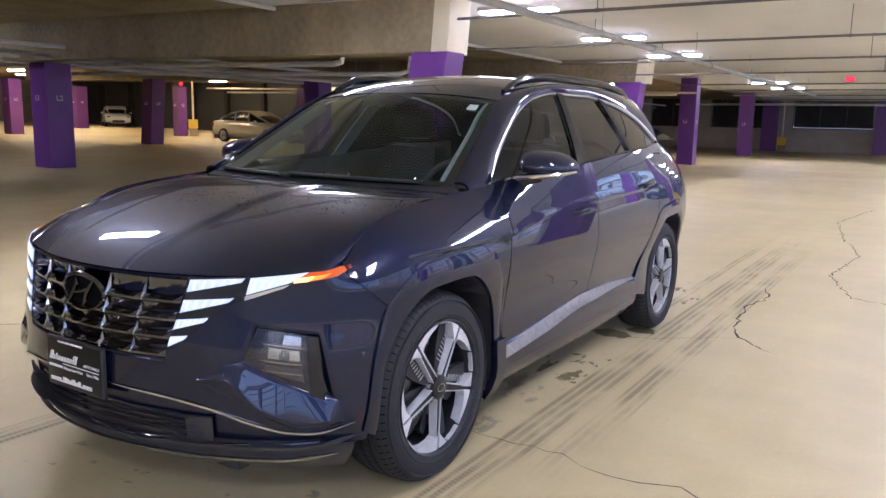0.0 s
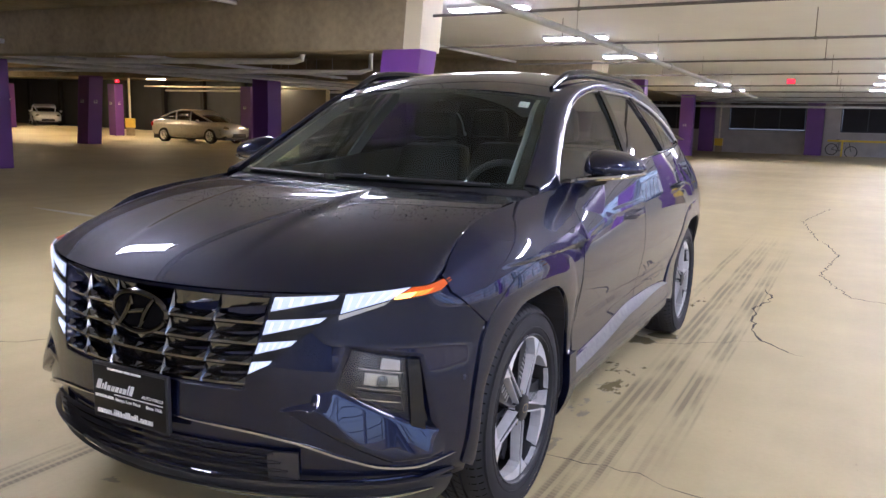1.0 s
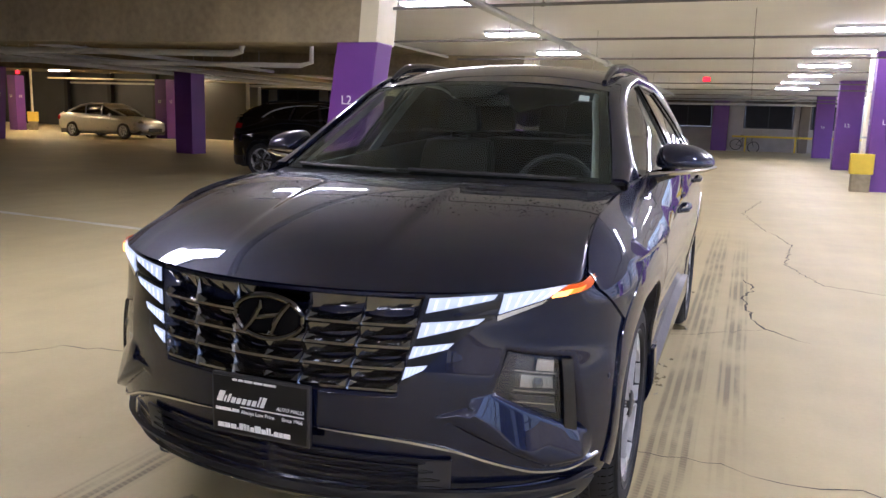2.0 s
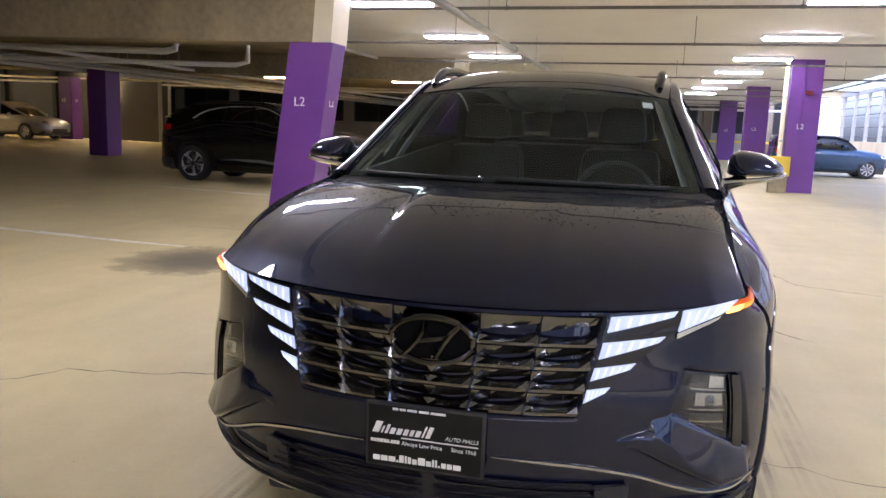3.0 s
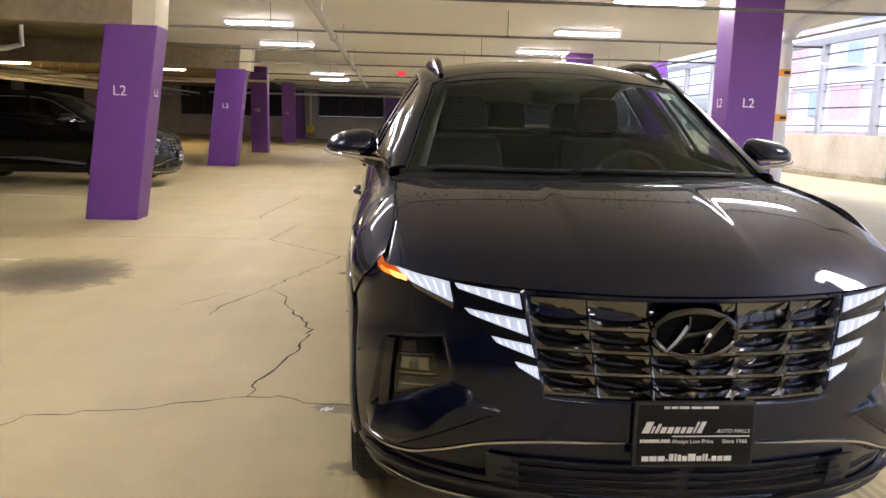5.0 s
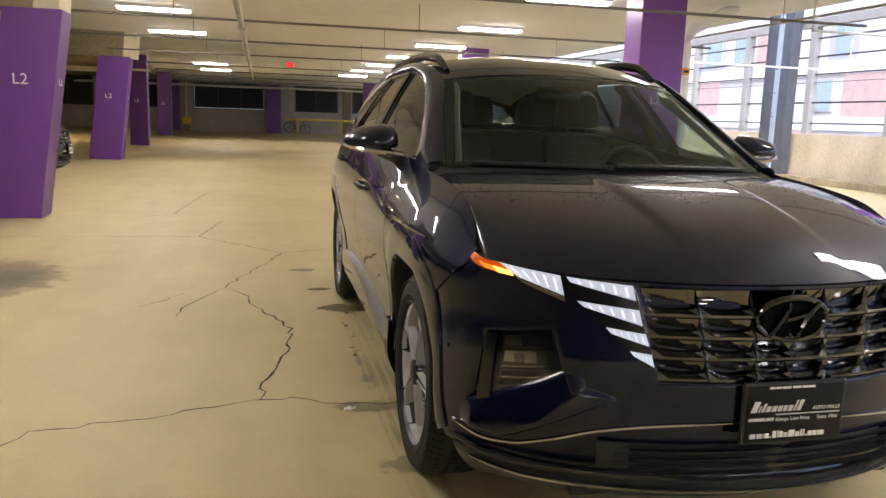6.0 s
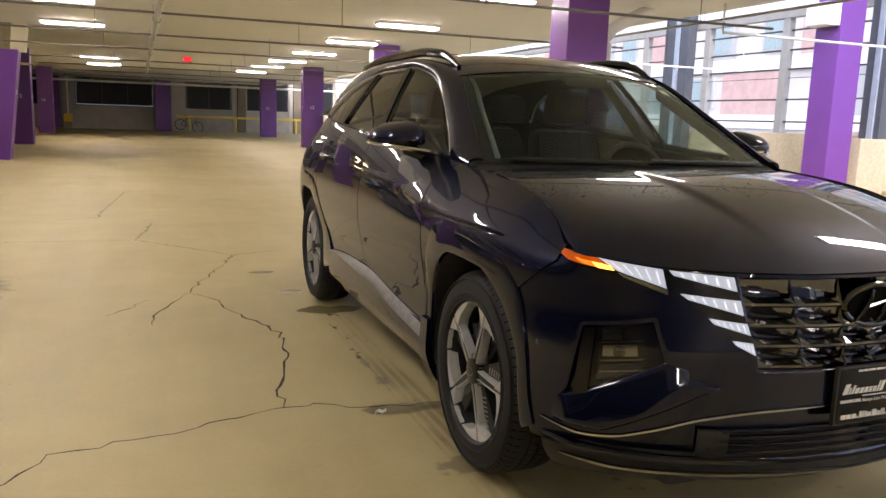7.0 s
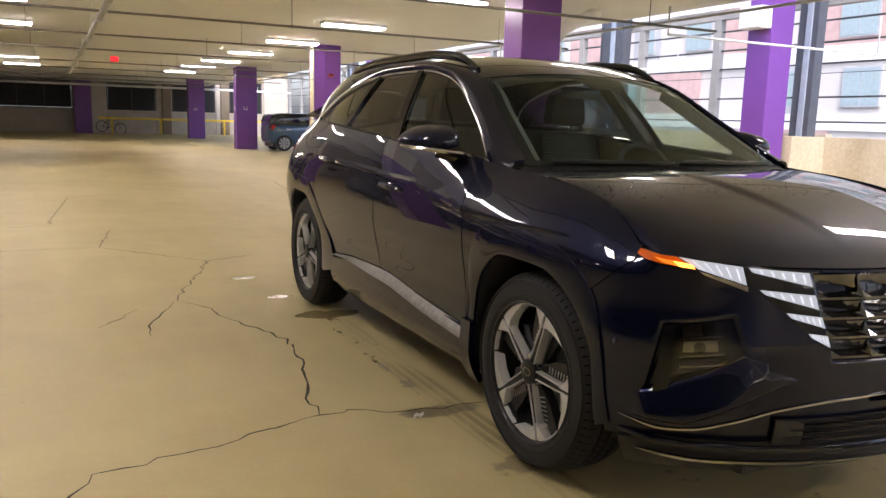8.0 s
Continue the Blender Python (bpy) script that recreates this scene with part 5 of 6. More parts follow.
            add("pillar_trim", sheet([((lambda u, v, side=side: mirror(np.array(windscreen_point(0.93, v)) * (1 - u) + cabin(0.5 + 0.55 * v, 1.10 + 0.33 * v, -0.03) * u - np.array([0.02, 0, 0.01]), side)), side < 0)], 3, 10), HEADLINER)

        def seat(x, y, w, parent=car):
            st = new("seat")
            st.parent = parent
            bm = bmesh.new()
            box(bm, x - w / 2, x + w / 2, y - 0.30, y + 0.22, 0.52, 0.68, 0.05)
            add("seat_cushion", bm, SEAT, st)
            bm = bmesh.new()
            vs = box(bm, x - w / 2, x + w / 2, y + 0.16, y + 0.32, 0.60, 1.22, 0.06)
            for v in bm.verts:
                v.co.y += 0.28 * (v.co.z - 0.6)
                v.co.x = x + (v.co.x - x) * (1 - 0.25 * max(0, v.co.z - 0.95) / 0.3)
            add("seat_back", bm, SEAT, st)
            return st

        def rest(st, x, y):
            bm = bmesh.new()
            box(bm, x - 0.13, x + 0.13, y + 0.34, y + 0.45, 1.25, 1.44, 0.045)
            for v in bm.verts:
                v.co.x = x + (v.co.x - x) * (1 - 0.3 * max(0, v.co.z - 1.36) / 0.1)
            add("headrest", bm, SEAT, st)
            for sx in (-0.05, 0.05):
                bm = bmesh.new()
                tube(bm, [(x + sx, y + 0.37, 1.18), (x + sx, y + 0.40, 1.27)], 0.006, 6)
                add("headrest_post", bm, CHROME, st)
        for x in (-0.37, 0.37):
            rest(seat(x, 1.22, 0.50), x, 1.22)
        st = seat(0.0, 2.10, 1.25)
        for x in (-0.42, 0.0, 0.42):
            rest(st, x, 2.10)
        # steering wheel
        bm = bmesh.new()
        tube(bm, [(0.37 + 0.18 * math.cos(t * math.tau / 36), 0.86 + 0.18 * math.sin(t * math.tau / 36) * 0.42, 1.00 + 0.18 * math.sin(t * math.tau / 36) * 0.90) for t in range(36)], 0.016, 8, closed=True)
        bmesh.ops.recalc_face_normals(bm, faces=bm.faces[:])
        sw = add("steering_wheel", bm, CABIN)
        bm = bmesh.new()
        tube(bm, [(0.21, 0.85, 1.0), (0.37, 0.84, 0.98), (0.53, 0.85, 1.0)], [0.02, 0.045, 0.02], 8)
        tube(bm, [(0.37, 0.84, 0.98), (0.37, 0.79, 0.87)], 0.025, 8)
        bmesh.ops.recalc_face_normals(bm, faces=bm.faces[:])
        add("wheel_spokes", bm, CABIN, sw)
        bm = bmesh.new()
        box(bm, -0.115, 0.115, 0.955, 0.975, 1.385, 1.445, 0.012)
        add("rear_view_mirror", bm, GLOSSBLACK)
        # bright trims at the dash vents, paper sticker
        for x in (-0.20, -0.07, 0.33):
            bm = bmesh.new()
            tube(bm, [(x - 0.012, 0.60, 1.045), (x, 0.62, 1.095)], 0.005, 6)
            add("dash_trim", bm, CHROME)
        add("sticker", sheet([(lambda u, v: windscreen_point(0.80 + 0.075 * u, 0.835 + 0.075 * v, -0.008), False)], 2, 2), PRINT, text="white and teal paper sticker")
    if plate:
        pl = new("licence_plate")
        pl.parent = car
        tagged(pl, "black dealer plate with white lettering")
        bm = boxes((-0.158, 0.158, -0.912, -0.896, 0.428, 0.603), bevel=0.006)
        add("plate_frame", bm, PLASTIC, pl)
        bm = boxes((-0.150, 0.150, -0.914, -0.911, 0.436, 0.596), bevel=0.001)
        board = add("plate_board", bm, PLATEBLACK, pl)
        ink = lambda *r: part("plate_mark", boxes(*r), PRINT, board)
        y0, y1 = -0.9165, -0.9145
        # large slanted wordmark and the line below, drawn as plain bars
        xs = -0.140
        for w, h in ((0.018, 0.030), (0.005, 0.018), (0.008, 0.024), (0.013, 0.016), (0.013, 0.016), (0.012, 0.016), (0.010, 0.016), (0.013, 0.016), (0.005, 0.030), (0.012, 0.030)):
            bm = boxes((xs, xs + w, y0, y1, 0.522, 0.522 + h))
            for v in bm.verts:
                v.co.x += (v.co.z - 0.519) * 0.40
            part("plate_mark", bm, PRINT, board)
            xs += w + 0.0050
        ink((-0.060, 0.142, y0, y1, 0.512, 0.5148))
        lettering("plate_words", "AUTO MALLS", 0.0145, pose(0.098, -0.9145, 0.5265, 90), PRINT, board, 0.001, shear=0.3)
        xs = -0.142
        for w in (0.006, 0.003, 0.004, 0.006, 0.009, 0.006, 0.003, 0.003, 0.002, 0.005, 0.006, 0.009):
            ink((xs, xs + w, y0, y1, 0.4965, 0.4965 + (0.0085 if w != 0.002 else 0.003)))
            xs += w + 0.0014
        for x0_, x1_ in ((-0.085, -0.070), (-0.066, -0.050), (-0.046, -0.020), (-0.015, 0.012), (0.016, 0.055)):
            ink((x0_, x1_, y0, y1, 0.5865, 0.5925))
        lettering("plate_words", "Always Low Price", 0.015, pose(-0.005, -0.9145, 0.499, 90), PRINT, board, 0.001)
        lettering("plate_words", "Since 1966", 0.015, pose(0.105, -0.9145, 0.499, 90), PRINT, board, 0.001)
        xs = -0.135
        for w, h in ((0.018, 0.013), (0.018, 0.013), (0.018, 0.013), (0.005, 0.005), (0.012, 0.019), (0.005, 0.019), (0.009, 0.017), (0.012, 0.013), (0.019, 0.019), (0.013, 0.013), (0.005, 0.019), (0.005, 0.019), (0.005, 0.005), (0.012, 0.013), (0.013, 0.013), (0.020, 0.013)):
            ink((xs, xs + w, y0, y1, 0.447, 0.447 + h))
            xs += w + 0.0030
    return car


main_suv = make_suv(pose(0, 0, 0), PAINT_BLUE, "dark blue sport utility car with lit lamps, parked in the aisle", (-35, -12, -20, -34))

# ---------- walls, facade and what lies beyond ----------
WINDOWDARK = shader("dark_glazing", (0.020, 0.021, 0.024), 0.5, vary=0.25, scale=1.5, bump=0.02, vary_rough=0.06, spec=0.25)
FRAMEGREY = shader("window_frame", (0.045, 0.045, 0.046), 0.5, vary=0.1)
PIER = shader("pier_paint", (0.50, 0.47, 0.40), 0.7, vary=0.12, scale=2.0)
BROWNPIER = shader("brown_concrete", (0.20, 0.165, 0.115), 0.8, vary=0.25, scale=1.5)
STAINED = shader("stained_parapet", (0.40, 0.33, 0.20), 0.75, vary=0.14, scale=1.1, fine=14, bump=0.12, tint=(0.50, 0.44, 0.32), stretch=(1.0, 1.0, 0.6))


def structure(name, bm, mat, label, category="wall"):
    return tagged(part(name, bm, mat), label, category, kind="structure")


wall = structure("wall_north", boxes((WEST, 12.2, NORTH, NORTH + 0.25, -0.1, 1.42)), WALLPAINT, "beige painted low wall at the garage's end")
head = structure("wall_head", boxes((WEST, 12.2, NORTH, NORTH + 0.25, 3.45, 4.3)), CONCRETE, "bare concrete wall head above the windows")
# windows of the north wall, each pane its own
spans = [(-14.6, -11.6, 2), (-10.6, -7.2, 2), (-5.6, -1.1, 3), (0.80, 3.70, 2), (4.65, 7.35, 2), (8.25, 10.4, 1)]
spans += [(-20.0 - 4.6 * i, -16.2 - 4.6 * i, 2) for i in range(8)]
for i, (x0, x1, k) in enumerate(spans):
    win = thing("window_%d" % (i + 1), "dark screened window band above a low wall", "window", pose((x0 + x1) / 2, NORTH, 1.42), kind="structure")
    h, w = 2.03, (x1 - x0) / 2
    part("window_frame", boxes((-w, w, -0.03, 0.05, 0, 0.06), (-w, w, -0.03, 0.05, h - 0.06, h), (-w, -w + 0.06, -0.03, 0.05, 0.06, h - 0.06), (w - 0.06, w, -0.03, 0.05, 0.06, h - 0.06)), FRAMEGREY, win)
    part("window_sill", boxes((-w, w, -0.09, -0.03, -0.05, 0.0)), PIER, win)
    for q in range(k):
        a, b = -w + 0.06 + (2 * w - 0.12) * q / k, -w + 0.06 + (2 * w - 0.12) * (q + 1) / k
        part("pane", boxes((a + 0.01, b - 0.01, 0.0, 0.03, 0.095 if i == 2 else 0.06, h - 0.06)), WINDOWDARK, win)
        if q:
            part("mullion", boxes((a - 0.03, a + 0.03, -0.02, 0.04, 0.06, h - 0.06)), FRAMEGREY, win)
edges = sorted([(a, b) for a, b, _ in spans])
fill = bmesh.new()
last = WEST
for a, b in edges:
    if a - last > 0.02:
        box(fill, last, a, NORTH + 0.004, NORTH + 0.25, 1.42, 3.45)
    last = b
box(fill, last, 12.2, NORTH + 0.004, NORTH + 0.25, 1.42, 3.45)
structure("wall_piers", fill, WALLPAINT, "beige painted wall piers between dark windows")
for x0, x1, y0, mat, label in ((-0.06, 0.77, NORTH - 0.12, PIER, "pale painted wall pier"), (3.72, 4.02, NORTH - 0.08, PIER, "pale painted wall pier"), (4.03, 4.56, NORTH - 0.30, BROWNPIER, "brown concrete wall pier"),
                               (7.40, 7.66, NORTH - 0.08, PIER, "pale painted wall pier"), (7.67, 8.20, NORTH - 0.30, BROWNPIER, "brown concrete wall pier"), (10.5, 12.1, NORTH - 0.4, PIER, "white unseen added wall that closes the room to the south return")):
    tagged(part("pier", boxes((x0, x1, y0, NORTH - 0.003, 0, 3.9), bevel=0.01), mat), label, "wall pier", kind="structure")
column(-1.05, NORTH - 0.75, 0.95, 0.5, CEIL, sign=False)
column(-7.3, NORTH - 0.75, 0.9, 0.5, CEIL, sign=False)
structure("wall_west", boxes((WEST - 0.3, WEST, SOUTH, NORTH, 0, 4.6)), WALLPAINT, "dim unseen added wall that closes the room to the south")
# unseen wall behind the camera, added to close the room for light and reflections
structure("closing_wall_south", boxes((WEST, EAST, SOUTH - 0.3, SOUTH, -0.1, 4.6)), WALLPAINT, "unseen added wall that closes the room to the south")
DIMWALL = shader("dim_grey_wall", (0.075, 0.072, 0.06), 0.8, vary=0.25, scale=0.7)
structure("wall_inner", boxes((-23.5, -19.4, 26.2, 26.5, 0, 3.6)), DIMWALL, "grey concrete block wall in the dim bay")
# black voids of the bay: a flat sheet with the shade in its colour
structure("bay_void_sheet", boxes((WEST, -23.5, 33.0, 33.3, 0, 4.2)), VOIDBLACK, "near-black sheet painted as the unlit depth of the bay")
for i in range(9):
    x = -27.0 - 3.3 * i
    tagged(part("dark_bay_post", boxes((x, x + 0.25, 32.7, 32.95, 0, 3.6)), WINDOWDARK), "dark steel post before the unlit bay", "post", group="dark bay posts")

# east side: parapet, posts, rails and steel columns
structure("parapet", boxes((EAST - 0.14, EAST + 0.10, SOUTH, 8.6, -0.1, 1.16), (EAST - 0.06, EAST + 0.12, 8.6, NORTH, -0.1, 1.21), bevel=0.008), STAINED, "beige stained concrete parapet")
structure("parapet_end", boxes((10.86, EAST - 0.15, 8.55, 9.05, 0, 1.16), bevel=0.01), STAINED, "concrete parapet return beside the column")
kerb = structure("kerb", boxes((EAST - 0.42, EAST - 0.16, SOUTH, NORTH, 0, 0.16), bevel=0.02), CONCRETE, "raised concrete kerb before the parapet", "kerb")
screen = thing("facade_screen", "open metal screen with posts and thin dark rails", "screen", pose(EAST, 0, 1.2), kind="structure")
part("top_beam", boxes((-0.06, 0.12, SOUTH, NORTH, 2.62, 2.82)), POST, screen)
posts = [11.83 + 2.68 * k for k in range(-12, 15)]
for y in posts:
    part("post", boxes((-0.05, 0.12, y - 0.10, y + 0.10, 0.012, 2.62), bevel=0.008), POST, screen)
RAILDARK = shader("dark_rail", (0.05, 0.052, 0.055), 0.5, metal=0.3, vary=0.15)
for z in (0.27, 0.78, 1.27, 1.47, 1.90, 2.34):
    part("rail", boxes((0.03, 0.07, SOUTH, NORTH, z - (0.018 if z != 1.27 else 0.006), z + (0.018 if z != 1.27 else 0.006))), RAILDARK, screen)
for y in (-5.6, 14.95, 36.0):
    st = thing("steel_column", "dark grey steel column with a pale flange", "column", pose(11.72, y + 0.35, 0), "steel columns")
    part("web", boxes((-0.10, 0.10, -0.46, 0.46, 0, 4.6)), DARKSTEEL, st)
    part("flange", boxes((-0.14, -0.10, -0.10, 0.06, 0, 4.6)), LIGHTSTEEL, st)
    part("flange", boxes((-0.14, 0.12, 0.46, 0.49, 0, 4.6)), DARKSTEEL, st)
    part("flange", boxes((-0.14, 0.12, -0.49, -0.46, 0, 4.6)), DARKSTEEL, st)
    for z in (1.6, 2.2, 2.8):
        part("bolt", boxes((-0.155, -0.14, -0.04, 0.0, z, z + 0.04)), DARKSTEEL, st)
st = thing("steel_column", "dark steel post beside the purple column", "column", pose(11.42, 8.78, 1.16), "steel columns")
part("web", boxes((-0.12, 0.12, -0.22, 0.22, 0, 3.4)), DARKSTEEL, st)
part("flange", boxes((-0.16, -0.12, -0.10, 0.02, 0, 3.4)), LIGHTSTEEL, st)
# electric box high on the column
bx = thing("junction_box", "white metal junction box high on the purple column", "electric box", pose(10.05, 9.0, 3.22))
part("case", boxes((-0.16, 0.14, -0.28, 0.26, 0, 0.42), bevel=0.012), PVC, bx)
part("lid", boxes((-0.175, -0.162, -0.26, 0.24, 0.02, 0.40), bevel=0.004), WHITE, bx)

# beyond the facade: street level and buildings across it
GROUND = shader("street_ground", (0.20, 0.20, 0.19), 0.85, vary=0.2, scale=0.3)
structure("ground", boxes((12.4, 900, -900, 900, -5.2, -5.0), (-900, 12.4, -900, 900, -5.6, -5.4)), GROUND, "grey street level below the deck", "ground")
BEIGE = shader("beige_cladding", (0.58, 0.56, 0.52), 0.8, vary=0.08, scale=0.6)
SALMON = shader("red_brick_cladding", (0.52, 0.37, 0.34), 0.85, vary=0.15, scale=2.5)
PALE = shader("pale_cladding", (0.76, 0.76, 0.74), 0.8, vary=0.04, scale=0.5)
GREYCLAD = shader("grey_cladding", (0.42, 0.43, 0.44), 0.8, vary=0.08, scale=0.5)
TEALGLASS = shader("teal_glazing", (0.33, 0.42, 0.43), 0.2, vary=0.1, bump=0)
opp = thing("office_building", "pale beige and red brick building across the street", "building", pose(30, 0, -5.0))
part("wall", boxes((0.0, 12, 8, 60, 0, 16.0)), BEIGE, opp)
part("roof", boxes((-0.3, 12.3, 7.7, 60.3, 16.0, 16.5)), PALE, opp, "flat pale roof edge")
random.seed(4)
for f in range(5):
    z = 1.0 + 3.1 * f
    part("band", boxes((-0.14, 0.0, 8, 60, z + 2.25, z + 3.0)), PALE, opp, "white storey band")
    y = 8.6
    k = 0
    while y < 56:
        w = random.uniform(2.2, 4.6)
        kind = (f + k) % 4
        if kind in (0, 2):
            part("brick_panel", boxes((-0.10, 0.0, y, y + w, z - 0.1, z + 2.25)), SALMON if kind == 0 else (GREYCLAD if k % 3 else SALMON), opp)
        if kind in (1, 2):
            ww = min(1.9, w * 0.6)
            win = part("window", boxes((-0.16, -0.02, y + 0.4, y + 0.4 + ww, z + 0.2, z + 2.0)), GREYCLAD, opp)
            part("pane", boxes((-0.18, -0.15, y + 0.48, y + 0.4 + ww / 2 - 0.03, z + 0.28, z + 1.92)), TEALGLASS, win)
            part("pane", boxes((-0.18, -0.15, y + 0.4 + ww / 2 + 0.03, y + 0.32 + ww, z + 0.28, z + 1.92)), TEALGLASS, win)
        y += w + 0.3
        k += 1

# ---------- pipes, signs and fittings ----------
DARKPIPE = shader("dark_pipe", (0.15, 0.14, 0.125), 0.55, metal=0.3, vary=0.2, scale=8)


def run(name, label, pts, r, mat, group="", hang=None, kind="pipe"):
    top = thing(name, label, kind, pose(*pts[0]), group)
    o = Vector(pts[0])
    soft(part("pipe_run", tubes([[Vector(p) - o for p in pts]], r, 10), mat, top), 40)
    if hang:
        a, b = Vector(pts[0]), Vector(pts[-1])
        k = int((b - a).length / hang)
        for i in range(1, k + 1):
            p = a.lerp(b, (i - 0.4) / k) - o
            part("hanger", tubes([[p, p + Vector((0, 0, CEIL + rise(p.x + o.x) - p.z - o.z))]], 0.006, 6), mat, top)
            part("clamp", tubes([[p + Vector((-0.02, 0, 0)), p + Vector((0.02, 0, 0))]], r * 1.35, 8), mat, top)
    return top


for y in (-9.0, -5.2, -1.4, 2.8, 6.5, 10.23, 13.92, 17.8, 22.8, 26.6, 31.0, 35.3, 39.6):
    x0 = -3.1 if y in (6.5, 2.8) else -5.0
    run("sprinkler_pipe", "thin dark sprinkler pipe hung below the ceiling", [(x0, y, 2.69), (6.5, y, 2.69)], 0.019, DARKPIPE, "sprinkler branch pipes", 3.1)
main = run("sprinkler_main", "grey sprinkler main pipe hung along the aisle", [(-1.69, -14.0, 2.59), (-1.69, 29.0, 2.59)], 0.046, STEEL, "", 4.6)
for y in (10.23, 13.92, 17.8, 22.8):
    part("coupling", tubes([[(0, y + 14.0 - 0.09, 0), (0, y + 14.0 + 0.09, 0)]], 0.066, 10), STEEL, main)
for y in (48.3, 47.2):
    run("pale_conduit", "pale conduit along the far bay", [(-12.0, y, 2.86 - 0.06 * (48.3 - y)), (11.5, y, 2.86 - 0.06 * (48.3 - y))], 0.05, PVC, "far conduits", 4.0)
run("bay_pipe", "white painted pipe along the edge of the painted ceiling", [(-6.86, -14.0, 3.10), (-6.86, 6.98, 3.10)], 0.035, PVC, "ceiling edge pipes", 5.0)
run("bay_pipe", "white painted pipe along the edge of the painted ceiling", [(-6.86, 7.6, 3.10), (-6.86, 18.1, 3.10)], 0.035, PVC, "ceiling edge pipes", 5.0)
run("east_conduit", "pale conduit hung along the open edge", [(6.6, -6.0, 2.95), (6.6, 40.0, 2.95)], 0.022, STEEL, "", 3.0)
run("edge_pipe", "thin pale sprinkler pipe by the facade", [(6.3, 12.4, 3.15), (6.3, 12.4, 2.62), (11.3, 12.4, 2.62), (11.3, 12.4, 3.3)], 0.020, PVC, "edge sprinkler pipes")
run("edge_pipe", "thin pale sprinkler pipe by the facade", [(6.3, 7.3, 3.15), (6.3, 7.3, 2.70), (11.4, 7.3, 2.70), (11.4, 7.3, 3.4)], 0.020, PVC, "edge sprinkler pipes")
# drain pipes and conduit bundle in the dim bay
run("drain_pipe", "white drain pipe with an elbow under the beam", [(-30.0, 9.3, 2.86), (-7.6, 9.3, 2.42), (-7.42, 9.3, 2.46), (-7.36, 9.3, 2.60), (-7.36, 9.3, 3.1)], 0.06, PVC, "white drain pipes")
run("drain_pipe", "white drain pipe with a drop", [(-20.0, 10.6, 2.52), (-7.0, 10.6, 2.30), (-6.75, 10.6, 2.36), (-6.72, 10.6, 2.9)], 0.05, PVC, "white drain pipes")
for i, (x, z, r, mat) in enumerate(((-14.6, 2.58, 0.045, PVC), (-14.9, 2.66, 0.035, CREAM), (-15.3, 2.52, 0.06, PVC), (-13.9, 2.62, 0.03, CREAM), (-13.5, 2.56, 0.03, STEEL), (-12.9, 2.70, 0.045, PVC))):
    run("conduit", "pale conduit in a bundle under the slab", [(x, -6.0, z), (x + 0.6, 46.0, z - 0.02)], r, mat, "conduit bundle", 6.0)
run("conduit", "pale conduit crossing the dim bay", [(-30.0, 25.4, 2.86), (-5.0, 25.4, 2.55)], 0.04, CREAM, "conduit bundle")
run("conduit", "pale conduit crossing the dim bay", [(-32.0, 28.6, 2.80), (-6.6, 28.6, 2.62)], 0.05, PVC, "conduit bundle")

# rain pipe by the near column
rp = thing("rain_pipe", "white rain pipe with orange marker bands beside the column", "pipe", pose(4.82, 8.2, 0))
soft(part("pipe_run", tubes([[(0, 0, 0.05), (0, 0, 2.50), (0.03, 0, 2.62), (0.12, 0.02, 2.74), (0.55, 0.10, 2.95), (0.9, 0.15, 3.10)]], 0.095, 14), PVC, rp), 40)
BAND = shader("orange_band", (0.80, 0.36, 0.02), 0.5, vary=0.08)
for z in (1.47, 2.10):
    b = part("marker_band", tubes([[(0, 0, z - 0.05), (0, 0, z + 0.05)]], 0.100, 16), BAND, rp)
    part("marker_print", boxes((-0.045, 0.045, -0.103, -0.1005, z - 0.02, z + 0.02)), RUBBERBLACK, b)
part("base_collar", tubes([[(0, 0, 0.0), (0, 0, 0.10)]], 0.13, 14), CONCRETE, rp)
# pipe with yellow guard at the second column and at the far end
for x, y in ((3.60, 17.15), (-5.95, 49.3), (-30.6, 24.95)):
    gp = thing("guarded_pipe", "cream riser pipe with a yellow guard at its foot", "pipe", pose(x, y, rise(x)) @ Matrix.Rotation(0.0 if x > -20 else radians(50), 4, "Z"), "guarded riser pipes")
    part("riser", tubes([[(0, 0, 0), (0, 0, CEIL)]], 0.052, 12), CREAM, gp)
    part("guard", boxes((-0.24, 0.24, -0.16, 0.10, 0.40, 0.86), bevel=0.02), YELLOW, gp)
    part("guard_foot", boxes((-0.20, 0.20, -0.14, 0.08, 0.0, 0.40), bevel=0.01), CONCRETE, gp)
    for z in (1.2, 2.2):
        part("strap", tubes([[(0, 0, z), (0, 0, z + 0.04)]], 0.060, 12), STEEL, gp)
al = thing("fire_alarm", "red fire alarm strobe on the purple column", "alarm", pose(4.14, 17.27, 2.30))
REDBOX = shader("red_plastic", (0.22, 0.016, 0.014), 0.4, vary=0.1, bump=0)
part("body", boxes((-0.075, 0.075, -0.05, 0.025, 0.01, 0.10), bevel=0.010), REDBOX, al)
part("strobe", boxes((-0.04, 0.05, -0.070, -0.051, 0.05, 0.09), bevel=0.008), LENS, al)
part("conduit", tubes([[(-0.12, 0.01, -1.2), (-0.12, 0.01, 0.8)]], 0.012, 8), PURPLE, al)


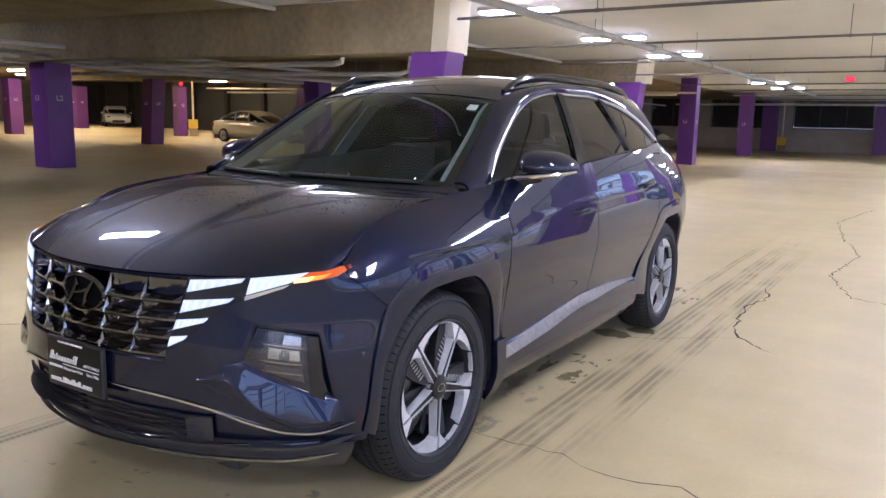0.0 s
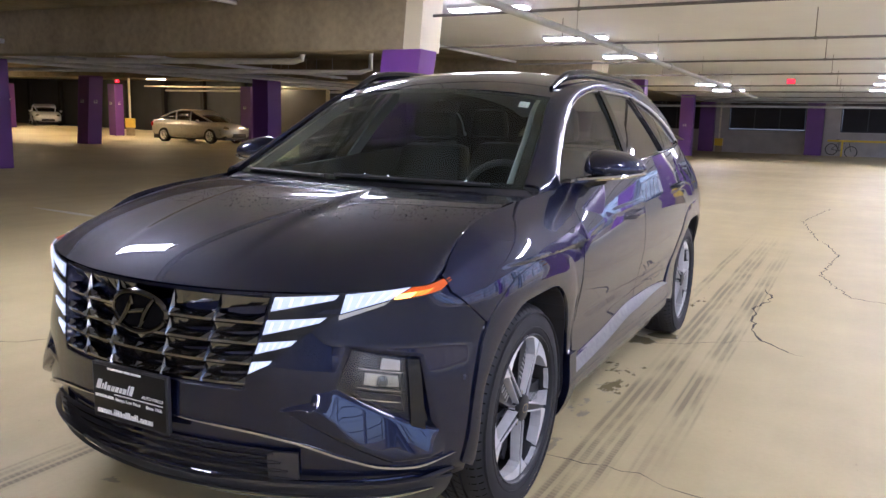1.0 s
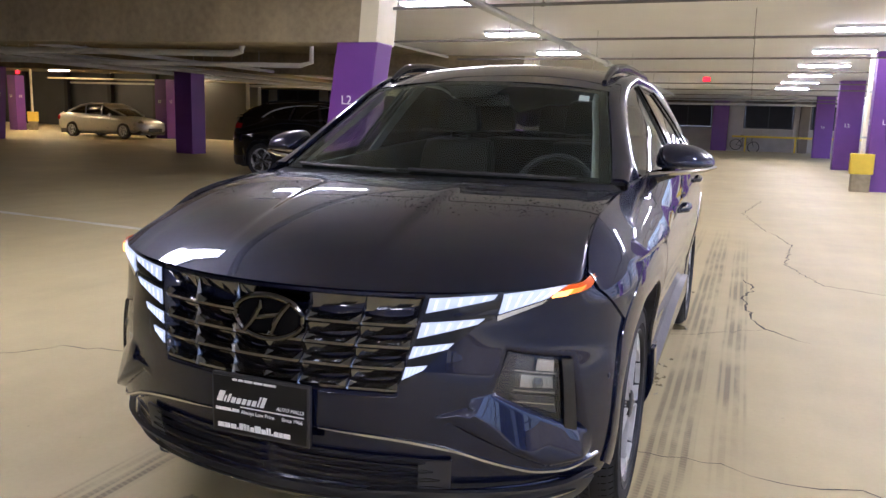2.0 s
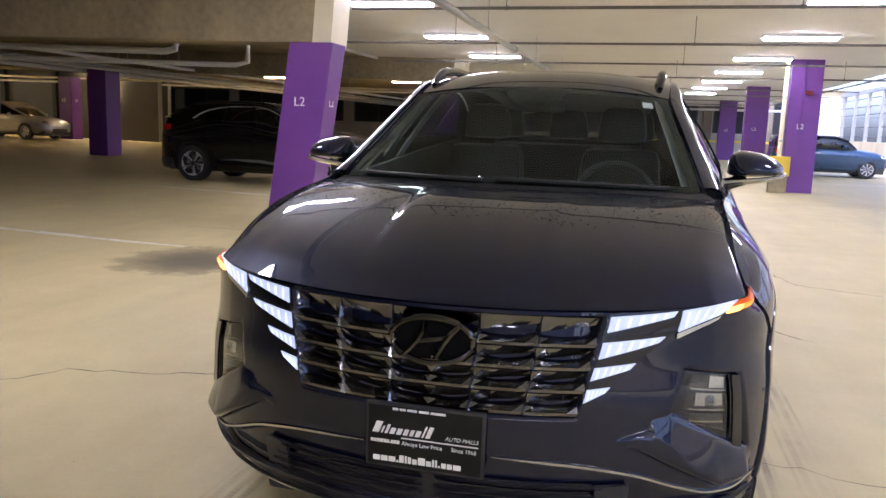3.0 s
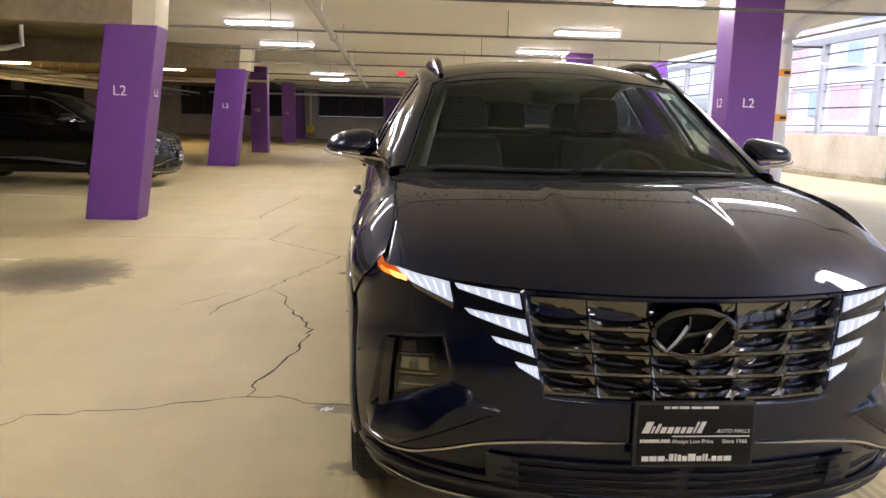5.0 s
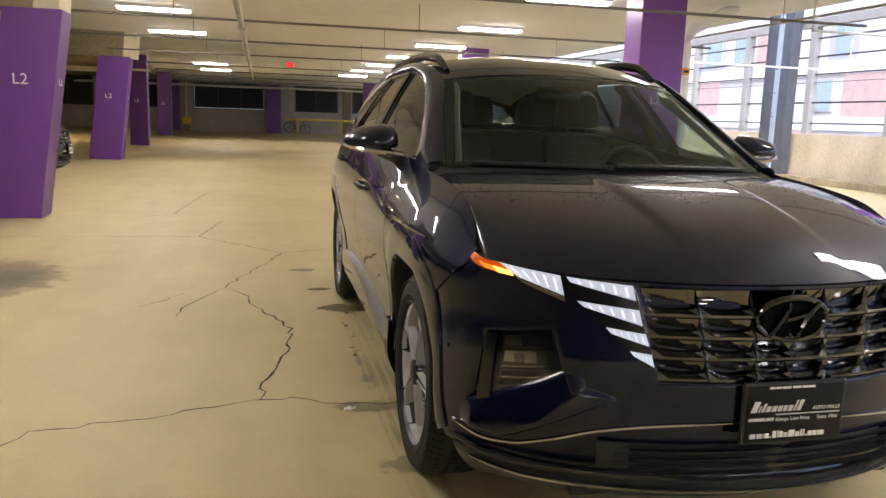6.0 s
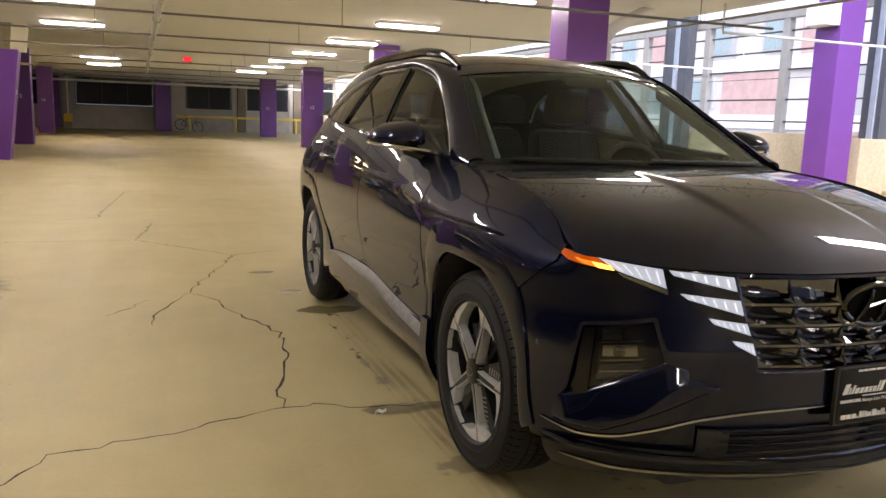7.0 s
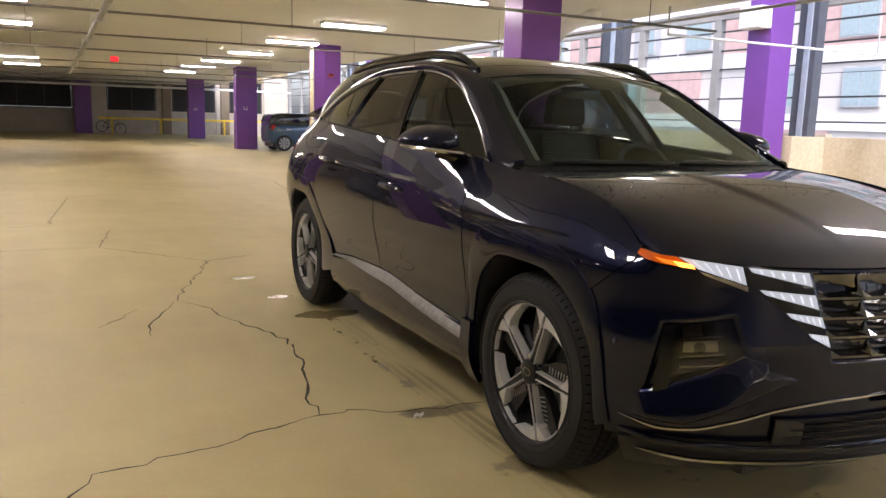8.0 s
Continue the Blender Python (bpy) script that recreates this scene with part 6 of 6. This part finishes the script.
def exit_sign(x, y, z):
    ex = thing("exit_sign", "red lit exit sign hung from the ceiling", "exit sign", pose(x, y, z), "exit signs")
    part("case", boxes((-0.13, 0.13, -0.03, 0.03, 0, 0.17), bevel=0.01), REDBOX, ex)
    lettering("letters", "EXIT", 0.12, pose(0, -0.033, 0.085, 90), EXITRED, ex)
    part("stem", tubes([[(0, 0, 0.17), (0, 0, CEIL + rise(x) - z)]], 0.012, 6), STEEL, ex)
    part("face", boxes((-0.12, 0.12, -0.0318, -0.0302, 0.015, 0.155)), EXITRED, ex)


exit_sign(-0.36, 26.5, 2.945)
exit_sign(-30.5, 24.2, 2.95)
exit_sign(-20.5, 36.0, 2.95)

# yellow guard rail and bicycle at the far wall
gr = thing("guard_rail", "yellow painted steel guard rail along the far wall", "railing", pose(0, 49.6, 0))
part("top_rail", boxes((0.2, 10.2, -0.03, 0.03, 0.86, 0.98), bevel=0.01), YELLOW, gr)
for i in range(6):
    x = 1.9 + 1.95 * i if i else 1.0
    part("rail_post", boxes((x - 0.05, x + 0.05, 0.031, 0.11, 0, 0.95), bevel=0.006), YELLOW, gr)
bk = thing("bicycle", "dark bicycle leaning against the far wall", "bicycle", pose(0.92, 49.95, 0, 0, 8, 0))
BIKE = shader("bike_paint", (0.03, 0.03, 0.035), 0.35, vary=0.1, bump=0)
for x in (-0.53, 0.53):
    ring = [(x + 0.33 * math.cos(k * math.tau / 28), 0, 0.345 + 0.33 * math.sin(k * math.tau / 28)) for k in range(28)]
    bm = bmesh.new()
    tube(bm, ring, 0.024, 6, closed=True)
    bmesh.ops.recalc_face_normals(bm, faces=bm.faces[:])
    w = part("bike_wheel", bm, RUBBERBLACK, bk)
    part("spokes", tubes([[(x, 0, 0.345), (x + 0.31 * math.cos(k * math.tau / 12), 0, 0.345 + 0.31 * math.sin(k * math.tau / 12))] for k in range(12)], 0.004, 4), STEEL, w)
part("bike_frame", tubes([[(-0.53, 0, 0.345), (-0.12, 0, 0.30), (0.36, 0, 0.78), (-0.22, 0, 0.80), (-0.12, 0, 0.30)], [(-0.53, 0, 0.345), (-0.22, 0, 0.80)], [(0.53, 0, 0.345), (0.36, 0, 0.78), (0.33, 0, 0.92)]], 0.018, 6), BIKE, bk)
part("saddle", boxes((-0.36, -0.12, -0.06, 0.06, 0.93, 0.98), bevel=0.02), RUBBERBLACK, bk)
part("seat_post", tubes([[(-0.22, 0, 0.80), (-0.24, 0, 0.93)]], 0.014, 6), STEEL, bk)
part("handlebar", tubes([[(0.30, -0.28, 0.98), (0.33, 0, 0.94), (0.30, 0.28, 0.98)]], 0.013, 6), BIKE, bk)

# worn white bay lines and cracks in the deck
LINE = shader("worn_line_paint", (0.62, 0.60, 0.55), 0.7, vary=0.35, scale=9, bump=0.1)
CRACK = shader("crack_dark", (0.05, 0.043, 0.033), 0.95, vary=0.3, scale=20, bump=0)


def ribbon(pts, w, seed, jitter, z=0.0025, n=9):
    """A ragged flat strip along a few corner points."""
    rnd = random.Random(seed)
    line = []
    for (x0, y0), (x1, y1) in zip(pts, pts[1:]):
        steps = max(2, int(math.hypot(x1 - x0, y1 - y0) * n))
        for k in range(steps):
            f = k / steps
            line.append((x0 + (x1 - x0) * f + rnd.gauss(0, jitter), y0 + (y1 - y0) * f + rnd.gauss(0, jitter)))
    line.append(pts[-1])
    bm = bmesh.new()
    prev = None
    for i, (x, y) in enumerate(line):
        a, b = line[max(0, i - 1)], line[min(len(line) - 1, i + 1)]
        dx, dy = b[0] - a[0], b[1] - a[1]
        q = math.hypot(dx, dy) or 1
        ww = w * (0.45 + rnd.random() * 1.1) * min(1.0, 0.3 + min(i, len(line) - 1 - i) * 0.25)
        v = (bm.verts.new((x - dy / q * ww, y + dx / q * ww, z + rise(x))), bm.verts.new((x + dy / q * ww, y - dx / q * ww, z + rise(x))))
        if prev:
            bm.faces.new((prev[0], prev[1], v[1], v[0]))
        prev = v
    bmesh.ops.recalc_face_normals(bm, faces=bm.faces[:])
    for f in bm.faces:
        if f.normal.z < 0:
            f.normal_flip()
    return bm


CRACKS = [
    ([(-2.9, 0.05), (-2.44, 0.33), (-2.3, 0.54), (-1.96, 0.59), (-1.68, 0.69), (-1.42, 0.76), (-1.28, 0.75), (-1.06, 0.66), (-0.6, 0.62)], 0.0042),
    ([(-1.42, 0.76), (-1.41, 0.99), (-1.31, 1.40), (-1.25, 1.94), (-1.38, 2.30), (-1.55, 2.88), (-1.70, 3.09)], 0.0055),
    ([(-1.70, 3.09), (-1.93, 2.51), (-1.94, 2.28)], 0.0045),
    ([(-1.70, 3.09), (-1.5, 3.7), (-1.23, 4.55), (-0.8, 4.75)], 0.0045),
    ([(-1.23, 4.55), (-2.04, 5.56), (-1.87, 6.76)], 0.0045),
    ([(-2.04, 5.56), (-3.6, 5.62), (-4.8, 5.5)], 0.0035),
    ([(-2.9, 7.1), (-2.48, 7.33), (-2.22, 10.35)], 0.0045),
    ([(1.25, 4.6), (1.33, 4.25), (1.25, 3.78), (1.31, 3.10), (1.40, 2.81), (1.66, 2.57)], 0.0065),
    ([(1.55, 8.2), (1.75, 7.13), (1.63, 5.63), (1.89, 4.64), (2.6, 4.4)], 0.0055),
    ([(0.60, 2.35), (0.86, 2.41), (1.2, 2.66), (1.40, 2.81)], 0.0030),
    ([(0.70, 0.50), (0.84, 0.45), (1.11, 0.46), (1.38, 0.41), (1.69, 0.43), (2.4, 0.30)], 0.0028),
    ([(-2.2, 2.55), (-1.95, 2.95)], 0.004),
    ([(1.5, 8.2), (1.2, 10.5), (1.5, 13.0)], 0.005),
]
for i, (pts, w) in enumerate(CRACKS):
    part("crack", ribbon(pts, w, 40 + i, 0.013, n=15), CRACK, floor)
for i, pts in enumerate(([(-8.2, 4.35), (-4.0, 4.2)], [(-8.5, -1.0), (-4.2, -1.2)], [(-8.5, 9.6), (-5.0, 9.5)], [(-9.0, 14.8), (-5.2, 14.7)], [(4.6, 4.4), (9.5, 4.4)], [(4.8, 13.0), (9.5, 13.0)], [(4.8, 22.0), (9.5, 22.0)])):
    part("bay_line", ribbon(pts, 0.05, 70 + i, 0.002, 0.0018, 3), LINE, floor)


scrap = bmesh.new()
grid(scrap, lambda u, v: (-1.05 + 0.05 * (u - 0.5) + 0.012 * v, 0.58 + 0.035 * (v - 0.5), 0.004 + 0.012 * abs(math.sin(5 * u + 3 * v))), 5, 4)
tagged(part("paper_scrap", scrap, WHITE), "small crumpled white paper scrap on the deck", "litter")


# ---------- other parked cars ----------
def loft(sections, n=24):
    """A closed hull through sections (y, half width, z low, z high, squareness)."""
    bm = bmesh.new()
    rings = []
    for y, w, z0, z1, e in sections:
        c, h = (z0 + z1) / 2, (z1 - z0) / 2
        ring = []
        for k in range(n):
            t = math.tau * (k + 0.5) / n
            cx, cz = math.cos(t), math.sin(t)
            ring.append(bm.verts.new((w * np.sign(cx) * abs(cx) ** (2 / e), y, c + h * np.sign(cz) * abs(cz) ** (2 / e))))
        rings.append(ring)
    for a, b in zip(rings, rings[1:]):
        for k in range(n):
            bm.faces.new((a[k], a[(k + 1) % n], b[(k + 1) % n], b[k]))
    bm.faces.new(rings[0])
    bm.faces.new(rings[-1])
    bmesh.ops.recalc_face_normals(bm, faces=bm.faces[:])
    return bm


def simple_wheel(parent, x, y, r, side):
    w = new("wheel")
    w.parent = parent
    w.matrix_local = pose(x * side, y, r) @ (Matrix.Identity(4) if side > 0 else Matrix.Rotation(math.pi, 4, "Z"))
    soft(part("tyre", lathe([(-0.20, r * 0.66), (-0.20, r * 0.93), (-0.16, r), (-0.04, r), (0.0, r * 0.93), (0.005, r * 0.75), (-0.005, r * 0.66)], 36), TYRE, w), 40)
    part("rim", lathe([(-0.15, r * 0.68), (-0.03, r * 0.64), (-0.005, r * 0.67), (0.0, r * 0.65)], 36), ALLOY, w)
    part("backing", lathe([(-0.10, 0.01), (-0.10, r * 0.64)], 24), PLASTIC, w)
    for k in range(8):
        bm = bmesh.new()
        polar_prism(bm, [(-12, 0.03), (12, 0.03), (7, r * 0.64), (-7, r * 0.64)], -0.05, -0.012, 45 * k, 0.03)
        part("spoke", bm, ALLOY, w)
    return w


def small_car(m, paint, label, hull, cabin_, roof_mat, base, r, width, lamp_z, glassmat, group=""):
    """A compact car from a hull, a glasshouse and fitted parts; base: wheelbase; front axle at the origin."""
    car = thing("hatchback" if base < 2.6 else "sedan", label, "car", m, group)
    bm = loft(hull, 32)
    # arches pressed into the flanks
    for v in bm.verts:
        for ya in (0.0, base):
            d = math.hypot(v.co.y - ya, v.co.z - r)
            if d < r * 1.16 and abs(v.co.x) > 0.5:
                v.co.x *= 0.80
    body_ = soft(part("body", bm, paint, car), 50)
    gh = soft(part("glasshouse", loft(cabin_, 32), glassmat, car), 50)
    ys = [c[0] for c in cabin_]
    top = [(y, w * 0.90, z1 - 0.085, z1 + 0.014, e + 0.6) for y, w, z0, z1, e in cabin_[1:-1]]
    soft(part("roof", loft(top, 24), roof_mat, car), 50)
    for side in (1, -1):
        for ya in (0.0, base):
            simple_wheel(car, width - 0.02, ya, r, side)
        for f in (0.34, 0.62):
            y = ys[0] + (ys[-1] - ys[0]) * f
            w = width * 0.90
            part("pillar", tubes([[(side * w * 0.985, y - 0.04, cabin_[1][2] + 0.18), (side * w * 0.80, y + 0.03, cabin_[2][3] - 0.06)]], 0.03, 6), paint if roof_mat is paint else GLOSSBLACK, car)
        for (ya, wa, _, za, _), (yb, wb, _, zb, _) in ((cabin_[0], cabin_[1]), (cabin_[1], cabin_[2]), (cabin_[-2], cabin_[-1])):
            part("pillar", tubes([[(side * wa * 0.86, ya, za - 0.03), (side * wb * 0.86, yb, zb - 0.03)]], 0.035, 6), paint if roof_mat is paint else GLOSSBLACK, car)
        y0 = hull[0][0]
        bm = bmesh.new()
        bmesh.ops.create_uvsphere(bm, u_segments=16, v_segments=10, radius=1.0)
        for v in bm.verts:
            v.co = Vector((side * (width * 0.68 + v.co.x * 0.13), y0 + 0.20 + v.co.y * 0.14, lamp_z + v.co.z * 0.075))
        soft(part("headlight", bm, REFLECTOR, car), 60)
        bm = bmesh.new()
        bmesh.ops.create_uvsphere(bm, u_segments=14, v_segments=8, radius=1.0)
        for v in bm.verts:
            v.co = Vector((side * (width * 0.86 + v.co.x * 0.06), hull[-1][0] - 0.16 + v.co.y * 0.12, lamp_z + 0.14 + v.co.z * 0.12))
        soft(part("rear_lamp", bm, REDLAMP, car), 60)
        bm = bmesh.new()
        bmesh.ops.create_uvsphere(bm, u_segments=14, v_segments=8, radius=1.0)
        for v in bm.verts:
            v.co = Vector((side * (width + 0.06 + v.co.x * 0.09), ys[0] + 0.42 + v.co.y * 0.06, cabin_[1][2] + 0.24 + v.co.z * 0.06))
        soft(part("side_mirror", bm, paint, car), 60)
        for f in (0.45, 0.72):
            y = ys[0] + (ys[-1] - ys[0]) * f
            part("door_handle", boxes((side * width * 0.985 - 0.012, side * width * 0.985 + 0.012, y, y + 0.16, 0.80, 0.83), bevel=0.005), CHROME, car)
    part("grille", boxes((-width * 0.45, width * 0.45, hull[0][0] - 0.012, hull[0][0] + 0.1, 0.28, 0.44), bevel=0.02), PLASTIC, car)
    part("underbody", boxes((-width * 0.8, width * 0.8, hull[1][0], hull[-2][0], 0.16, 0.34)), PLASTIC, car)
    return car


SILVER = shader("silver_paint", (0.40, 0.395, 0.37), 0.3, metal=0.45, vary=0.05, bump=0, coat=1.0)
BLUEPAINT = shader("mid_blue_paint", (0.018, 0.055, 0.12), 0.3, metal=0.3, vary=0.05, bump=0, coat=1.0)
WHITECAR = shader("white_car_paint", (0.62, 0.62, 0.60), 0.3, vary=0.04, bump=0, coat=1.0)
SEDAN = [(-0.90, 0.45, 0.30, 0.62, 3.2), (-0.78, 0.72, 0.24, 0.72, 3.6), (-0.45, 0.84, 0.20, 0.82, 4.2), (0.3, 0.87, 0.18, 0.93, 5), (1.2, 0.88, 0.18, 0.97, 5), (2.2, 0.88, 0.18, 1.00, 5), (3.0, 0.86, 0.20, 1.03, 4.6), (3.45, 0.78, 0.26, 1.02, 4.2), (3.58, 0.55, 0.34, 0.95, 3.4)]
SEDANTOP = [(0.15, 0.60, 0.70, 0.94, 2.6), (0.72, 0.74, 0.70, 1.20, 2.8), (1.25, 0.70, 0.70, 1.40, 2.9), (1.85, 0.69, 0.70, 1.43, 2.9), (2.45, 0.69, 0.70, 1.33, 2.8), (2.80, 0.68, 0.70, 1.20, 2.7), (3.20, 0.62, 0.70, 1.06, 2.6)]
MINI = [(-0.66, 0.50, 0.30, 0.70, 3.0), (-0.55, 0.70, 0.24, 0.80, 3.4), (-0.25, 0.82, 0.20, 0.90, 4.0), (0.4, 0.84, 0.18, 0.98, 5), (1.4, 0.84, 0.18, 1.00, 5), (2.3, 0.84, 0.20, 1.02, 5), (2.85, 0.80, 0.24, 1.02, 4.4), (3.00, 0.62, 0.32, 0.96, 3.4)]
MINITOP = [(0.35, 0.66, 0.80, 1.00, 2.8), (0.70, 0.76, 0.80, 1.30, 3.4), (1.05, 0.74, 0.80, 1.40, 3.8), (1.8, 0.74, 0.80, 1.41, 4.0), (2.55, 0.73, 0.80, 1.40, 4.4), (2.86, 0.72, 0.80, 1.34, 4.2), (2.97, 0.70, 0.80, 1.10, 3.6)]
small_car(pose(-22.3, 22.8, rise(-23), 0, 0, 90), SILVER, "silver four-door sedan parked in the dim bay", SEDAN, SEDANTOP, SILVER, 2.70, 0.315, 0.87, 0.64, PRIVACY)
small_car(pose(-46.0, 31.2, rise(-46), 0, 0, 60), WHITECAR, "white sedan parked far back in the dim bay", SEDAN, SEDANTOP, WHITECAR, 2.70, 0.315, 0.87, 0.64, PRIVACY)
small_car(pose(7.85, 27.15, 0, 0, 0, 90), BLUEPAINT, "blue compact hatchback with a dark roof by the facade", MINI, MINITOP, GLOSSBLACK, 2.47, 0.305, 0.84, 0.72, PRIVACY)
black_suv = make_suv(pose(-5.55, 12.05, rise(-7), 0, 0, 90), PAINT_BLACK, "black sport utility car parked behind the leaning column", (-5, 20, 12, 40), plate=True, lit=False, full=False)
